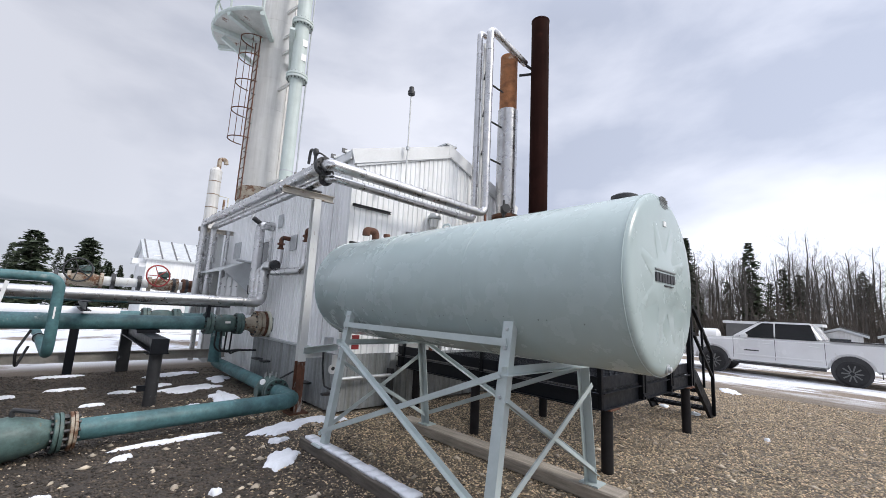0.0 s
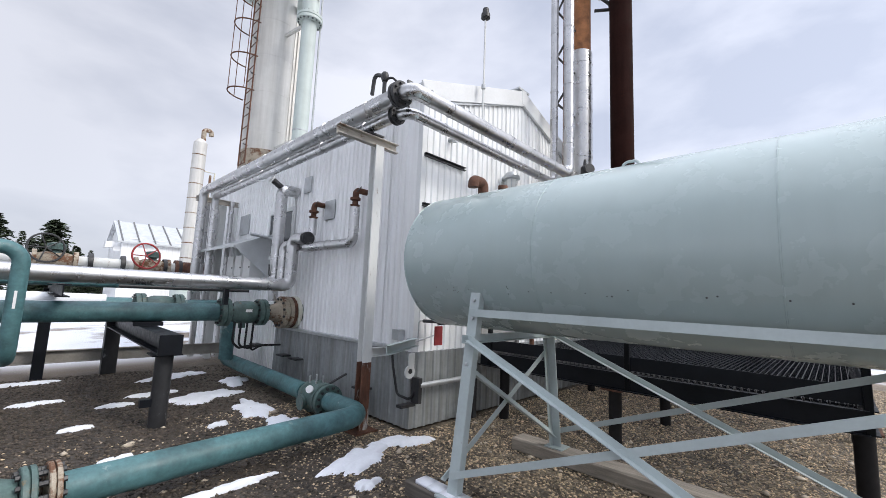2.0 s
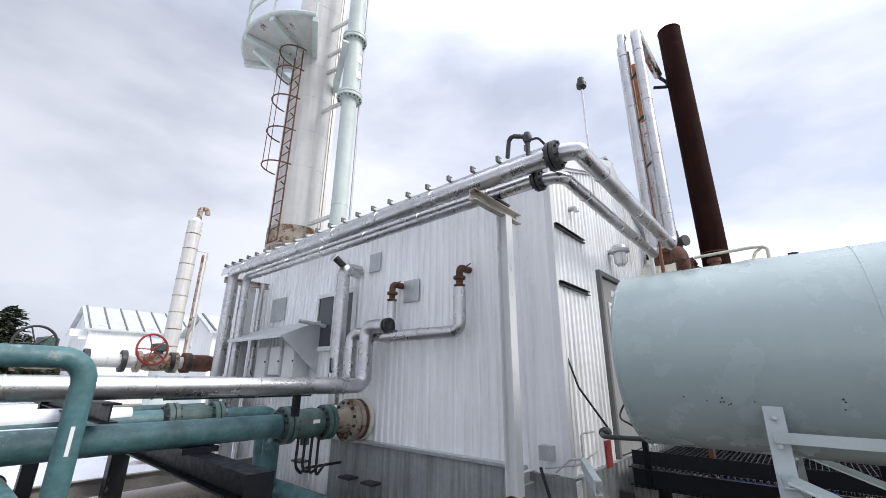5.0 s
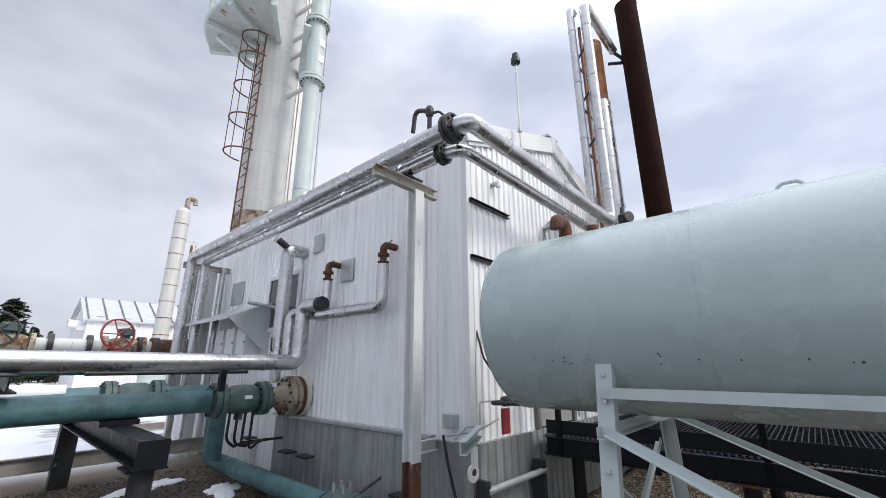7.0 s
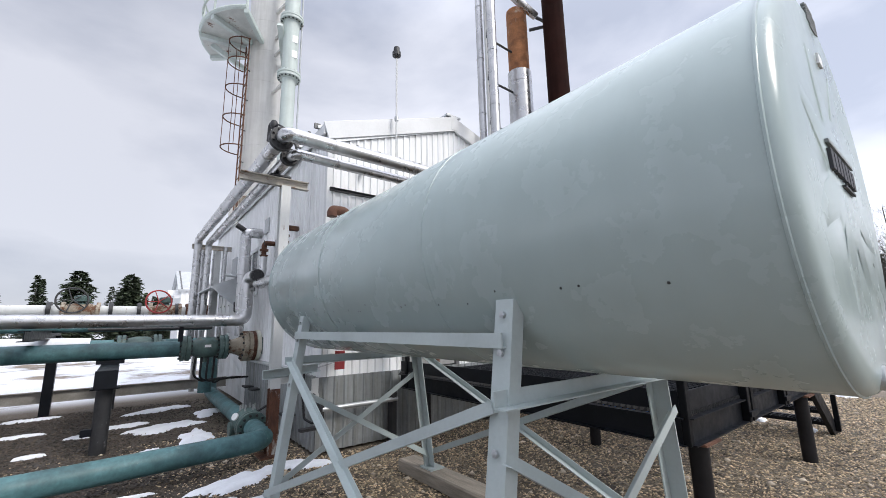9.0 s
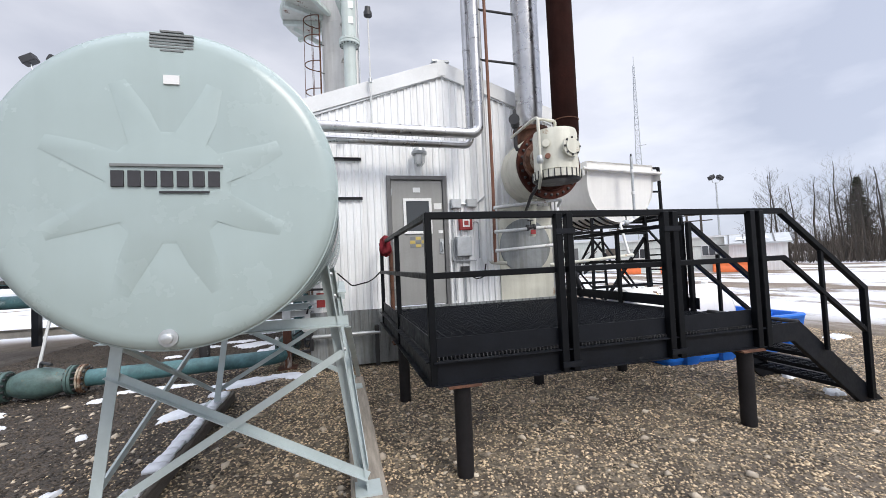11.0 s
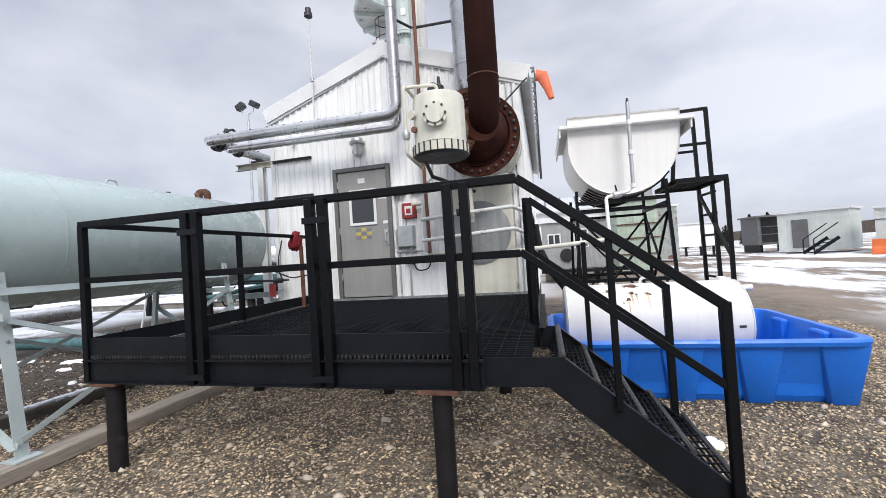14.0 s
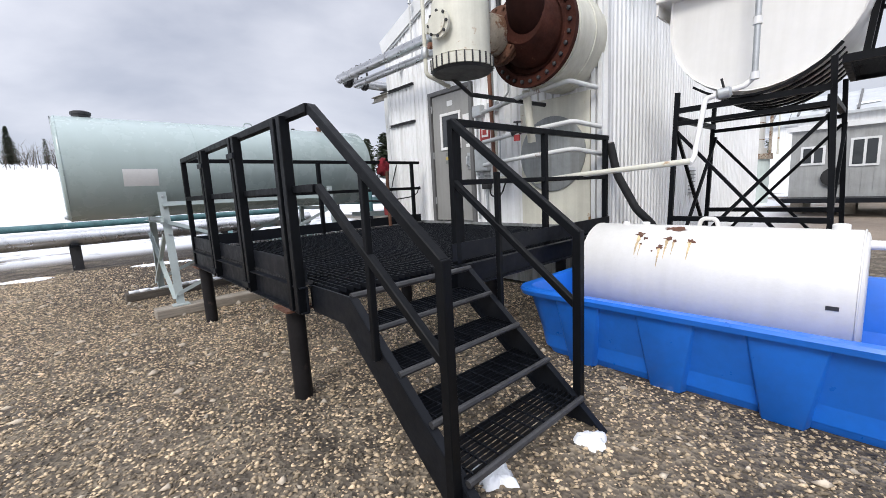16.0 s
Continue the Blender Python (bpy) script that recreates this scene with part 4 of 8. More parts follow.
sc = jacketed("wall_branch", [(2.98, 8.2, 2.32), (3.05, 7.93, 2.32), (3.05, 7.93, 2.62)], 0.06, "short silver jacketed branch with a rusty elbow", 0.08, 0.5)
for t, y, z in ((sb, 6.80, 2.66), (sc, 7.93, 2.62)):
    part("rusty_valve", lathe(B(), (3.05, y, z), (0, 0, 1), [(0, 0.05), (0.03, 0.07), (0.04, 0.04), (0.09, 0.04), (0.1, 0.07), (0.13, 0.07)], 14), "rust", t, "rust-brown valve")
    part("rusty_elbow", tube(B(), [(3.05, y, z + 0.12), (3.05, y, z + 0.24), (3.24, y, z + 0.24)], 0.042, 12, 0.06), "rust", t, "rust-brown elbow into the wall")
    part("lever", tube(B(), [(3.05, y, z + 0.2), (3.0, y - 0.2, z + 0.24)], 0.007, 6), "dark", t)
# teal main line into the wall flange
tm = thing("teal_pipe", (1.0, 8.60, 0.9), "weathered teal painted pipe running into a rusty wall flange", "pipe")
part("run", tube(B(), [(-16, 8.60, 1.15), (2.04, 8.60, 1.15)], 0.122, 24), "green", tm)
part("snow_cap", tube(B(), [(-14, 8.62, 1.262), (-2, 8.62, 1.266), (0.4, 8.62, 1.262)], [0.02, 0.03, 0.012], 8), "snow", tm, "thin line of snow on the pipe")
flange("flange", (2.12, 8.60, 1.15), (1, 0, 0), 0.20, 0.13, "green_old", tm, 12, 0.018)
part("valve_body", lathe(B(), (2.18, 8.60, 1.15), (1, 0, 0), [(0, 0.12), (0.05, 0.125), (0.10, 0.16), (0.24, 0.17), (0.36, 0.16), (0.42, 0.12)], 24), "green_old", tm)
flange("flange", (2.65, 8.60, 1.15), (1, 0, 0), 0.20, 0.13, "green_old", tm, 12, 0.018)
part("reducer", lathe(B(), (2.71, 8.60, 1.15), (1, 0, 0), [(0, 0.12), (0.08, 0.115), (0.20, 0.155), (0.31, 0.16)], 24), "rust_cream", tm, "rusted reducer")
flange("wall_flange", (3.02, 8.60, 1.15), (1, 0, 0), 0.255, 0.15, "rust_cream", tm, 12, 0.02, label="large rusty flange")
part("back_flange", lathe(B(), (3.085, 8.60, 1.15), (1, 0, 0), [(0, 0.2), (0.002, 0.25), (0.062, 0.25), (0.064, 0.2)], 32), "rust", tm)
part("wall_ring", lathe(B(), (3.15, 8.60, 1.15), (1, 0, 0), [(0, 0.235), (0.008, 0.262), (0.065, 0.262), (0.073, 0.235)], 32), "cream", tm)
part("gasket_ring", lathe(B(), (3.215, 8.60, 1.15), (1, 0, 0), [(0, 0.1), (0.002, 0.225), (0.04, 0.225), (0.042, 0.1)], 32), "green_old", tm)
# added dark core that stands in for the shadow behind the flange
part("shadow_sleeve", lathe(B(), (3.10, 8.60, 1.15), (1, 0, 0), [(0, 0.11), (0.40, 0.11)], 28), "dark", tm)
part("body_port", tube(B(), [(2.39, 8.60, 1.0), (2.39, 8.60, 0.92)], 0.05, 10), "green_old", tm)
part("tag", box(B(), 2.37, 8.425, 1.16, 2.46, 8.432, 1.20), "white", tm)
for k in range(4):
    x = 2.27 + k * 0.09
    part("cable", tube(B(), [(x, 8.54, 1.02), (x - 0.02, 8.52, 0.72 - 0.05 * k), (x + 0.12, 8.62, 0.62), (x + 0.3, 8.82, 0.62), (3.15, 8.9, 0.60)], 0.016, 8, 0.12), "rubber", tm)
# pipe stand of black beams
ps = thing("pipe_stand", (1.2, 8.0, 0), "black steel pipe stand on round piles", "pipe stand")
part("round_post", lathe(B(), (1.21, 7.47, -0.05), (0, 0, 1), [(0, 0.085), (0.80, 0.085)], 20), "pole_black", ps, "scuffed black steel pile")
part("square_post", box(B(), 1.10, 10.95, -0.02, 1.30, 11.13, 0.95), "pole_black", ps)
part("cap_plate", box(B(), 1.07, 7.33, 0.75, 1.35, 7.61, 0.765), "black", ps)
part("beam", extrude(B(), i_prof(0.2, 0.21, 0.016), (1.21, 7.28, 0.872), (1.21, 11.3, 0.872)), "black", ps)
part("end_plate", box(B(), 1.10, 7.268, 0.768, 1.32, 7.28, 0.978), "black", ps)
part("saddle", box(B(), 1.05, 8.46, 0.98, 1.37, 8.74, 1.03), "black", ps)
part("stub", box(B(), 1.03, 7.43, 0.22, 1.14, 7.5, 0.30), "black", ps)
part("hanger", box(B(), 1.98, 8.2, 1.27, 2.04, 8.27, 1.49), "black", ps)
for x in (0.35, -1.4, -3.4, -6.0, -9.0):
    s = thing("pipe_stand", (x, 11.0, 0), "black square steel leg under the pipe rack", "pipe stand", "rack legs")
    part("leg", box(B(), x - 0.07, 10.93, -0.02, x + 0.07, 11.07, 1.38), "black", s)
    part("cross_beam", extrude(B(), i_prof(0.12, 0.14, 0.012), (x, 8.0, 1.43 if x < -5 else 1.40), (x, 11.6, 1.40)), "black", s)
single("low_beam", extrude(B(), channel_prof(0.07, 0.2, 0.012), (-9, 11.25, 0.30), (3.22, 11.25, 0.30)), "concrete", (-3, 11.25, 0.2), "long grey channel beam low behind the pipes", "beam")
# second teal line with its snow, and lines further back
t2 = thing("teal_pipe", (-4, 9.75, 1.0), "teal pipe with a thick cap of snow", "pipe")
part("run", tube(B(), [(-16, 9.75, 1.18), (1.2, 9.75, 1.18)], 0.12, 20), "green", t2)
bm = tube(B(), [(-15, 9.75, 1.26), (-8, 9.75, 1.27), (-2, 9.75, 1.26), (0.9, 9.75, 1.24)], [0.12, 0.15, 0.14, 0.10], 14)
part("snow_cap", bm, "snow", t2, "thick cap of old snow")
flange("flange", (1.3, 9.75, 1.18), (1, 0, 0), 0.19, 0.12, "green_old", t2, 10)
part("valve_body", lathe(B(), (1.35, 9.75, 1.18), (1, 0, 0), [(0, 0.12), (0.12, 0.16), (0.3, 0.16), (0.4, 0.12)], 20), "green_old", t2)
flange("flange", (1.8, 9.75, 1.18), (1, 0, 0), 0.19, 0.12, "green_old", t2, 10)
part("tail", tube(B(), [(1.86, 9.75, 1.18), (2.6, 9.75, 1.18), (2.6, 9.75, 0.3)], 0.11, 18, 0.2), "green", t2)
for y, z, r, mm, lab in ((10.4, 1.50, 0.07, "green", "thin teal pipe on the rack"), (10.8, 1.52, 0.09, "grey_green", "grey pipe on the rack"), (12.4, 1.12, 0.09, "green", "far teal pipe low on the rack"), (8.75, 1.47, 0.025, "dark", "thin black conduit along the rack")):
    x1 = 2.7 if y != 8.75 else 2.5
    single("rack_pipe", tube(B(), [(-16 if y != 8.75 else 0.9, y, z), (x1, y, z)], r, 14), mm, (-6, y, z - r), lab, "pipe")
# goose-neck in front
gn = thing("goose_neck_pipe", (0.0, 7.2, 0.6), "teal goose-neck pipe dropping and turning back under the rack", "pipe")
part("run", tube(B(), [(-16, 7.05, 1.77), (0.02, 7.2, 1.77), (0.02, 7.2, 0.80), (-0.25, 10.6, 1.0)], 0.060, 22, 0.14), "green", gn)
part("paint_flake", box(B(), 0.008, 7.136, 1.25, 0.026, 7.144, 1.40), "white", gn)
part("clamp", lathe(B(), (-0.1, 8.7, 0.885), (-0.08, 1, 0.06), [(0, 0.062), (0.003, 0.075), (0.03, 0.075), (0.033, 0.062)], 20), "dark", gn)
part("cable", tube(B(), [(-0.2, 8.6, 1.0), (-0.3, 8.2, 0.75), (-0.28, 8.3, 0.5), (-0.2, 8.8, 0.75)], 0.018, 8, 0.1), "rubber", gn)
# low teal line round the corner of the building
lo = thing("low_teal_pipe", (2.0, 5.8, 0.0), "low teal pipe with flanged valves, close to the gravel", "pipe")
part("run", tube(B(), [(0.36, 5.66, 0.22), (2.72, 5.86, 0.22), (2.72, 6.55, 0.22)], 0.108, 22, 0.24), "green", lo)
part("run", tube(B(), [(2.72, 7.15, 0.22), (2.78, 10.3, 0.22), (2.78, 10.4, 0.9)], 0.108, 22, 0.2), "green", lo)
flange("flange", (2.72, 6.62, 0.22), (0, 1, 0), 0.185, 0.13, "green_old", lo, 12, 0.017)
vb = part("valve_body", lathe(B(), (2.72, 6.68, 0.22), (0, 1, 0), [(0, 0.12), (0.06, 0.16), (0.2, 0.195), (0.34, 0.16), (0.42, 0.12)], 24), "green_old", lo)
for k in range(6):
    a = k * 1.05
    part("stud", tube(B(), [(2.72 + 0.09 * math.cos(a), 6.88 + 0.09 * math.sin(a), 0.36), (2.72 + 0.09 * math.cos(a), 6.88 + 0.09 * math.sin(a), 0.46)], 0.012, 6), "steel", vb)
part("stem", tube(B(), [(2.8, 6.72, 0.38), (2.98, 6.62, 0.50)], 0.014, 8), "dark", vb)
part("side_port", lathe(B(), (2.58, 6.85, 0.18), (-1, 0, 0), [(0, 0.07), (0.05, 0.07), (0.052, 0.09), (0.08, 0.09)], 14), "green_old", vb)
part("gauge", lathe(B(), (2.56, 6.72, 0.34), (-0.7, -0.5, 0.4), [(0, 0.02), (0.02, 0.045), (0.04, 0.045)], 14), "white", vb)
flange("flange", (0.31, 5.655, 0.22), (1, 0.08, 0), 0.185, 0.06, "rust_cream", lo, 12, 0.017)
flange("flange", (0.20, 5.645, 0.22), (1, 0.08, 0), 0.185, 0.07, "green_old", lo, 12, 0.017)
part("valve_body", lathe(B(), (-0.42, 5.60, 0.22), (1, 0.08, 0), [(0, 0.12), (0.1, 0.17), (0.28, 0.20), (0.44, 0.17), (0.58, 0.12)], 24), "green_old", lo)
part("valve_stem", tube(B(), [(-0.13, 5.62, 0.38), (-0.13, 5.62, 0.48), (0.05, 5.5, 0.46)], 0.02, 8, 0.02), "dark", lo)
flange("flange", (-0.50, 5.594, 0.22), (1, 0.08, 0), 0.185, 0.10, "green_old", lo, 12, 0.017)
part("run", tube(B(), [(-12, 4.7, 0.22), (-0.55, 5.59, 0.22)], 0.108, 20), "green", lo)
single("marker_stake", bar(B(), (-0.62, 6.3, 0.0), (-0.40, 6.5, 1.68), 0.035, 0.02), "white_post", (-0.62, 6.3, 0), "thin leaning pale stake in the gravel", "stake")
# valve row on the header behind
hd = thing("valve_header", (0.0, 13.7, 1.4), "pale header pipe with brown gate valves and hand wheels", "pipe header")
part("run", tube(B(), [(-16, 13.7, 1.93), (3.0, 13.7, 1.93)], 0.12, 18), "white_post", hd)
for x, wheel in ((0.45, "dark"), (2.10, "red"), (2.9, None), (-4.5, "dark")):
    part("valve_body", lathe(B(), (x - 0.35, 13.7, 1.93), (1, 0, 0), [(0, 0.2), (0.07, 0.2), (0.075, 0.13), (0.2, 0.17), (0.5, 0.17), (0.62, 0.13), (0.625, 0.2), (0.7, 0.2)], 20), "rust_cream" if wheel else "rust", hd, "rusty brown valve body")
    for d in (-0.55, 0.55):
        part("flange_ring", lathe(B(), (x + d - 0.04, 13.7, 1.93), (1, 0, 0), [(0, 0.2), (0.08, 0.2)], 20), "dark", hd)
    if wheel:
        st = part("bonnet", lathe(B(), (x, 13.7, 2.05), (0, 0, 1), [(0, 0.1), (0.08, 0.08), (0.1, 0.15), (0.22, 0.15), (0.25, 0.03)], 14), "green_old", hd)
        c, nn = V(x - 0.16, 13.5, 2.16), V(0.3, -1, 0.15).normalized()
        s, u = frame_of(nn)
        ring = [c + (s * math.cos(a) + u * math.sin(a)) * 0.29 for a in [2 * math.pi * k / 28 for k in range(29)]]
        wh = part("hand_wheel", tube(B(), ring, 0.02, 8, caps=False), wheel, hd, "red hand wheel" if wheel == "red" else "dark hand wheel")
        for k in range(5):
            a = 2 * math.pi * k / 5
            part("spoke", tube(B(), [c, c + (s * math.cos(a) + u * math.sin(a)) * 0.29], 0.012, 6), wheel, wh)

# ---- fittings on the west wall ----
win = thing("window_1", (3.2, 9.45, 2.0), "wall window in a grey frame, with white blinds", "window", kind="structure")
bm = B()
y0, y1, z0, z1 = 8.90, 9.95, 2.06, 2.98
for a in ((y0, z0, y1, z0 + 0.07), (y0, z1 - 0.07, y1, z1), (y0, z0 + 0.07, y0 + 0.07, z1 - 0.07), (y1 - 0.07, z0 + 0.07, y1, z1 - 0.07), ((y0 + y1) / 2 - 0.03, z0 + 0.07, (y0 + y1) / 2 + 0.03, z1 - 0.07)):
    box(bm, 3.19, a[0], a[1], 3.225, a[2], a[3])
part("window_frame", bm, "trim", win, bevel=0.004)
part("pane", box(B(), 3.212, y0 + 0.07, z0 + 0.07, 3.218, y1 - 0.07, z1 - 0.07), "glass", win)
for nm, yy, zz, w, h in (("wall_plate", 7.60, 2.62, 0.28, 0.30), ("wall_plate", 8.40, 3.16, 0.24, 0.28), ("wall_plate", 11.0, 2.66, 0.5, 0.42)):
    single(nm, box(B(), 3.205, yy, zz, 3.228, yy + w, zz + h), "steel", (3.21, yy, zz), "small grey metal cover plate on the siding", "cover plate", bevel=0.004)
hood = thing("electrical_hood", (3.1, 11.0, 1.5), "grey sheet-metal rain hood over white electrical boxes", "hood")
bm = B()
v = [bm.verts.new(c) for c in ((3.22, 9.80, 2.55), (3.22, 11.9, 2.55), (2.56, 11.9, 2.27), (2.56, 9.80, 2.27), (3.22, 9.80, 2.50), (3.22, 11.9, 2.50), (2.56, 11.9, 2.235), (2.56, 9.80, 2.235))]
for f in ((0, 1, 2, 3), (7, 6, 5, 4), (0, 3, 7, 4), (1, 5, 6, 2), (3, 2, 6, 7), (0, 4, 5, 1)):
    bm.faces.new([v[i] for i in f])
part("roof_sheet", bm, "roof", hood)
bm = B()
v = [bm.verts.new(c) for c in ((3.22, 9.79, 2.54), (2.56, 9.79, 2.26), (3.22, 9.79, 1.72), (3.22, 9.81, 2.54), (2.56, 9.81, 2.26), (3.22, 9.81, 1.72))]
for f in ((0, 1, 2), (5, 4, 3), (0, 3, 4, 1), (1, 4, 5, 2), (2, 5, 3, 0)):
    bm.faces.new([v[i] for i in f])
part("side_sheet", bm, "roof", hood)
part("conduit", tube(B(), [(2.8, 9.75, 2.50), (3.2, 9.62, 2.44)], 0.03, 10), "steel", hood)
for y, h in ((10.05, 0.52), (10.5, 0.46), (10.95, 0.52)):
    bx = thing("electrical_box", (3.1, y, 1.6), "white enamelled electrical box under the hood", "electrical box", "boxes under the hood")
    part("body", box(B(), 2.98, y, 2.16 - h, 3.225, y + 0.36, 2.16), "white", bx, bevel=0.006)
    part("lid", box(B(), 2.965, y + 0.01, 2.17 - h, 2.98, y + 0.35, 2.15), "white", bx, bevel=0.004)
    part("latch", box(B(), 2.955, y + 0.02, 1.90, 2.965, y + 0.05, 1.93), "dark", bx)
for y, z in ((8.1, 0.45), (8.55, 0.45), (6.35, 0.33), (9.7, 0.5)):
    single("lift_lug", box(B(), 3.03, y, z, 3.18, y + 0.22, z + 0.025), "dark", (3.1, y, z), "small dark steel lug on the skirt", "lug", "skirt lugs")
# corner clutter: eye plate, rails, tubing, red device
eye = thing("lifting_eye", (3.1, 5.62, 0.6), "white pear-shaped lifting eye on the building corner", "lifting eye")
bm = lathe(B(), (3.12, 5.615, 0.66), (0, -1, 0), [(0, 0.07), (0.02, 0.07)], 20)
part("plate", bm, "white_post", eye)
part("tail", box(B(), 3.10, 5.597, 0.66, 3.18, 5.613, 0.86), "white_post", eye)
part("hole", lathe(B(), (3.12, 5.594, 0.67), (0, -1, 0), [(0, 0.028), (0.003, 0.028)], 14), "dark", eye)
rail_s = thing("skirt_rail", (3.5, 5.55, 0.3), "grey pipe rail bracketed low on the skirt", "rail")
part("tube", tube(B(), [(3.2, 5.52, 0.52), (4.2, 5.52, 0.52)], 0.03, 12), "steel", rail_s)
part("bracket", box(B(), 3.17, 5.5, 0.33, 3.22, 5.62, 0.60), "dark", rail_s)
part("bracket", box(B(), 4.12, 5.5, 0.02, 4.18, 5.62, 0.62), "dark", rail_s)
part("tray", box(B(), 2.98, 5.55, 0.30, 3.18, 5.64, 0.33), "dark", rail_s)
tb = thing("tubing_run", (3.2, 5.6, 0.9), "thin steel instrument tubing at the building corner", "tubing")
part("tube", tube(B(), [(3.12, 5.8, 0.9), (3.12, 5.66, 1.02), (3.2, 5.58, 1.02), (3.2, 5.58, 1.22), (3.45, 5.56, 1.22)], 0.008, 8, 0.03), "steel", tb)
part("tube", tube(B(), [(3.12, 5.9, 0.92), (3.16, 5.6, 0.98), (3.45, 5.55, 1.06)], 0.008, 8, 0.03), "steel", tb)
part("conduit", tube(B(), [(3.13, 5.95, 0.92), (3.08, 5.85, 0.70), (3.08, 5.75, 0.40), (3.14, 5.60, 0.36), (3.2, 5.56, 0.5)], 0.014, 8, 0.06), "rubber", tb)
part("box", box(B(), 3.13, 5.84, 0.98, 3.22, 5.96, 1.10), "steel", tb)
rd = thing("red_regulator", (3.5, 5.45, 1.0), "red rectangular tag hanging below a tank outlet valve", "valve tag")
part("tag", box(B(), 3.29, 5.40, 0.96, 3.41, 5.42, 1.17), "red", rd, bevel=0.004)
part("outlet", tube(B(), [(3.0, 5.0, 1.25), (3.0, 5.3, 1.24), (3.35, 5.45, 1.22), (3.6, 5.5, 1.22)], 0.018, 10, 0.05), "dark", rd)
part("valve", lathe(B(), (3.38, 5.45, 1.22), (1, 0.1, 0), [(0, 0.025), (0.02, 0.045), (0.12, 0.045), (0.14, 0.025)], 12), "dark", rd)
part("hose", tube(B(), [(3.35, 5.72, 1.9), (3.34, 5.62, 1.6), (3.42, 5.5, 1.38), (3.5, 5.45, 1.26)], 0.01, 8, 0.1), "rubber", rd)

# ---- fittings on the gable wall ----
for z in (3.225, 2.60):
    single("drip_bar", extrude(B(), channel_prof(0.04, 0.045, 0.006), (3.27, SY - 0.016, z), (4.02, SY - 0.016, z)), "dark", (3.6, SY - 0.05, z), "dark steel channel strip on the siding", "strip", "gable strips")


def wall_light(x, y, z):
    t = thing("wall_light", (x, y, z), "grey explosion-proof wall light with a glass jar", "wall light")
    part("arm", tube(B(), [(x, SY, z + 0.04), (x, y, z + 0.06)], 0.035, 12), "steel", t)
    part("hood", lathe(B(), (x, y, z), (0, 0, 1), [(0, 0.09), (0.01, 0.125), (0.05, 0.125), (0.06, 0.10), (0.10, 0.09), (0.12, 0.05)], 20), "steel", t)
    part("jar", lathe(B(), (x, y, z - 0.17), (0, 0, 1), [(0, 0.03), (0.02, 0.06), (0.10, 0.075), (0.17, 0.075)], 18), "lamp_glass", t, "clear glass jar")
    for k in range(5):
        a = 2 * math.pi * k / 5
        c, sn = math.cos(a), math.sin(a)
        part("guard", tube(B(), [(x + 0.09 * c, y + 0.09 * sn, z), (x + 0.085 * c, y + 0.085 * sn, z - 0.12), (x + 0.03 * c, y + 0.03 * sn, z - 0.185)], 0.006, 6), "steel", t)


wall_light(4.93, 5.56, 3.28)
single("small_pipe_stub", tube(B(), [(3.72, SY, 3.55), (3.72, 5.62, 3.55), (3.72, 5.62, 3.50)], 0.03, 10, 0.03), "steel", (3.72, 5.65, 3.5), "small grey pipe stub through the siding", "pipe stub")
ant = thing("mast_lamp", (4.2, 5.55, 4.0), "thin mast with a blue-topped beacon at the gable", "beacon")
part("mast", tube(B(), [(4.2, 5.56, 3.6), (4.2, 5.56, 5.45)], 0.014, 8), "white_post", ant)
part("collar", lathe(B(), (4.2, 5.56, 4.42), (0, 0, 1), [(0, 0.03), (0.06, 0.03)], 10), "steel", ant)
part("beacon", lathe(B(), (4.2, 5.56, 5.47), (0, 0, 1), [(0, 0.03), (0.02, 0.065), (0.08, 0.065), (0.085, 0.05), (0.16, 0.045), (0.17, 0.02)], 16), "dark", ant)
# electrical cluster right of the door
for nm, x0, z0, x1, z1, d, mm, lab in (
        ("junction_box", 5.45, 2.42, 5.62, 2.58, 0.10, "steel", "grey junction box with conduits"),
        ("junction_box", 5.72, 2.44, 5.90, 2.58, 0.08, "steel", "small grey junction box"),
        ("switch_box", 5.50, 1.62, 5.76, 1.95, 0.14, "steel", "grey metal switch box by the door"),
        ("socket_box", 5.58, 1.36, 5.72, 1.46, 0.09, "dark", "dark outlet box under the switch box")):
    b = thing(nm, ((x0 + x1) / 2, SY - d, z0), lab, "electrical box")
    part("body", box(B(), x0, SY - d, z0, x1, SY - 0.015, z1), mm, b, bevel=0.006)
    part("lid", box(B(), x0 + 0.01, SY - d - 0.012, z0 + 0.01, x1 - 0.01, SY - d, z1 - 0.01), mm, b, bevel=0.003)
fa = thing("fire_alarm", (5.68, 5.6, 2.05), "red manual fire alarm box on the wall", "alarm box")
part("body", box(B(), 5.58, SY - 0.10, 2.06, 5.80, SY - 0.015, 2.30), "red", fa, bevel=0.01)
part("plate", box(B(), 5.63, SY - 0.108, 2.11, 5.75, SY - 0.10, 2.25), "white", fa)
part("lever", box(B(), 5.655, SY - 0.12, 2.14, 5.725, SY - 0.108, 2.21), "red", fa)
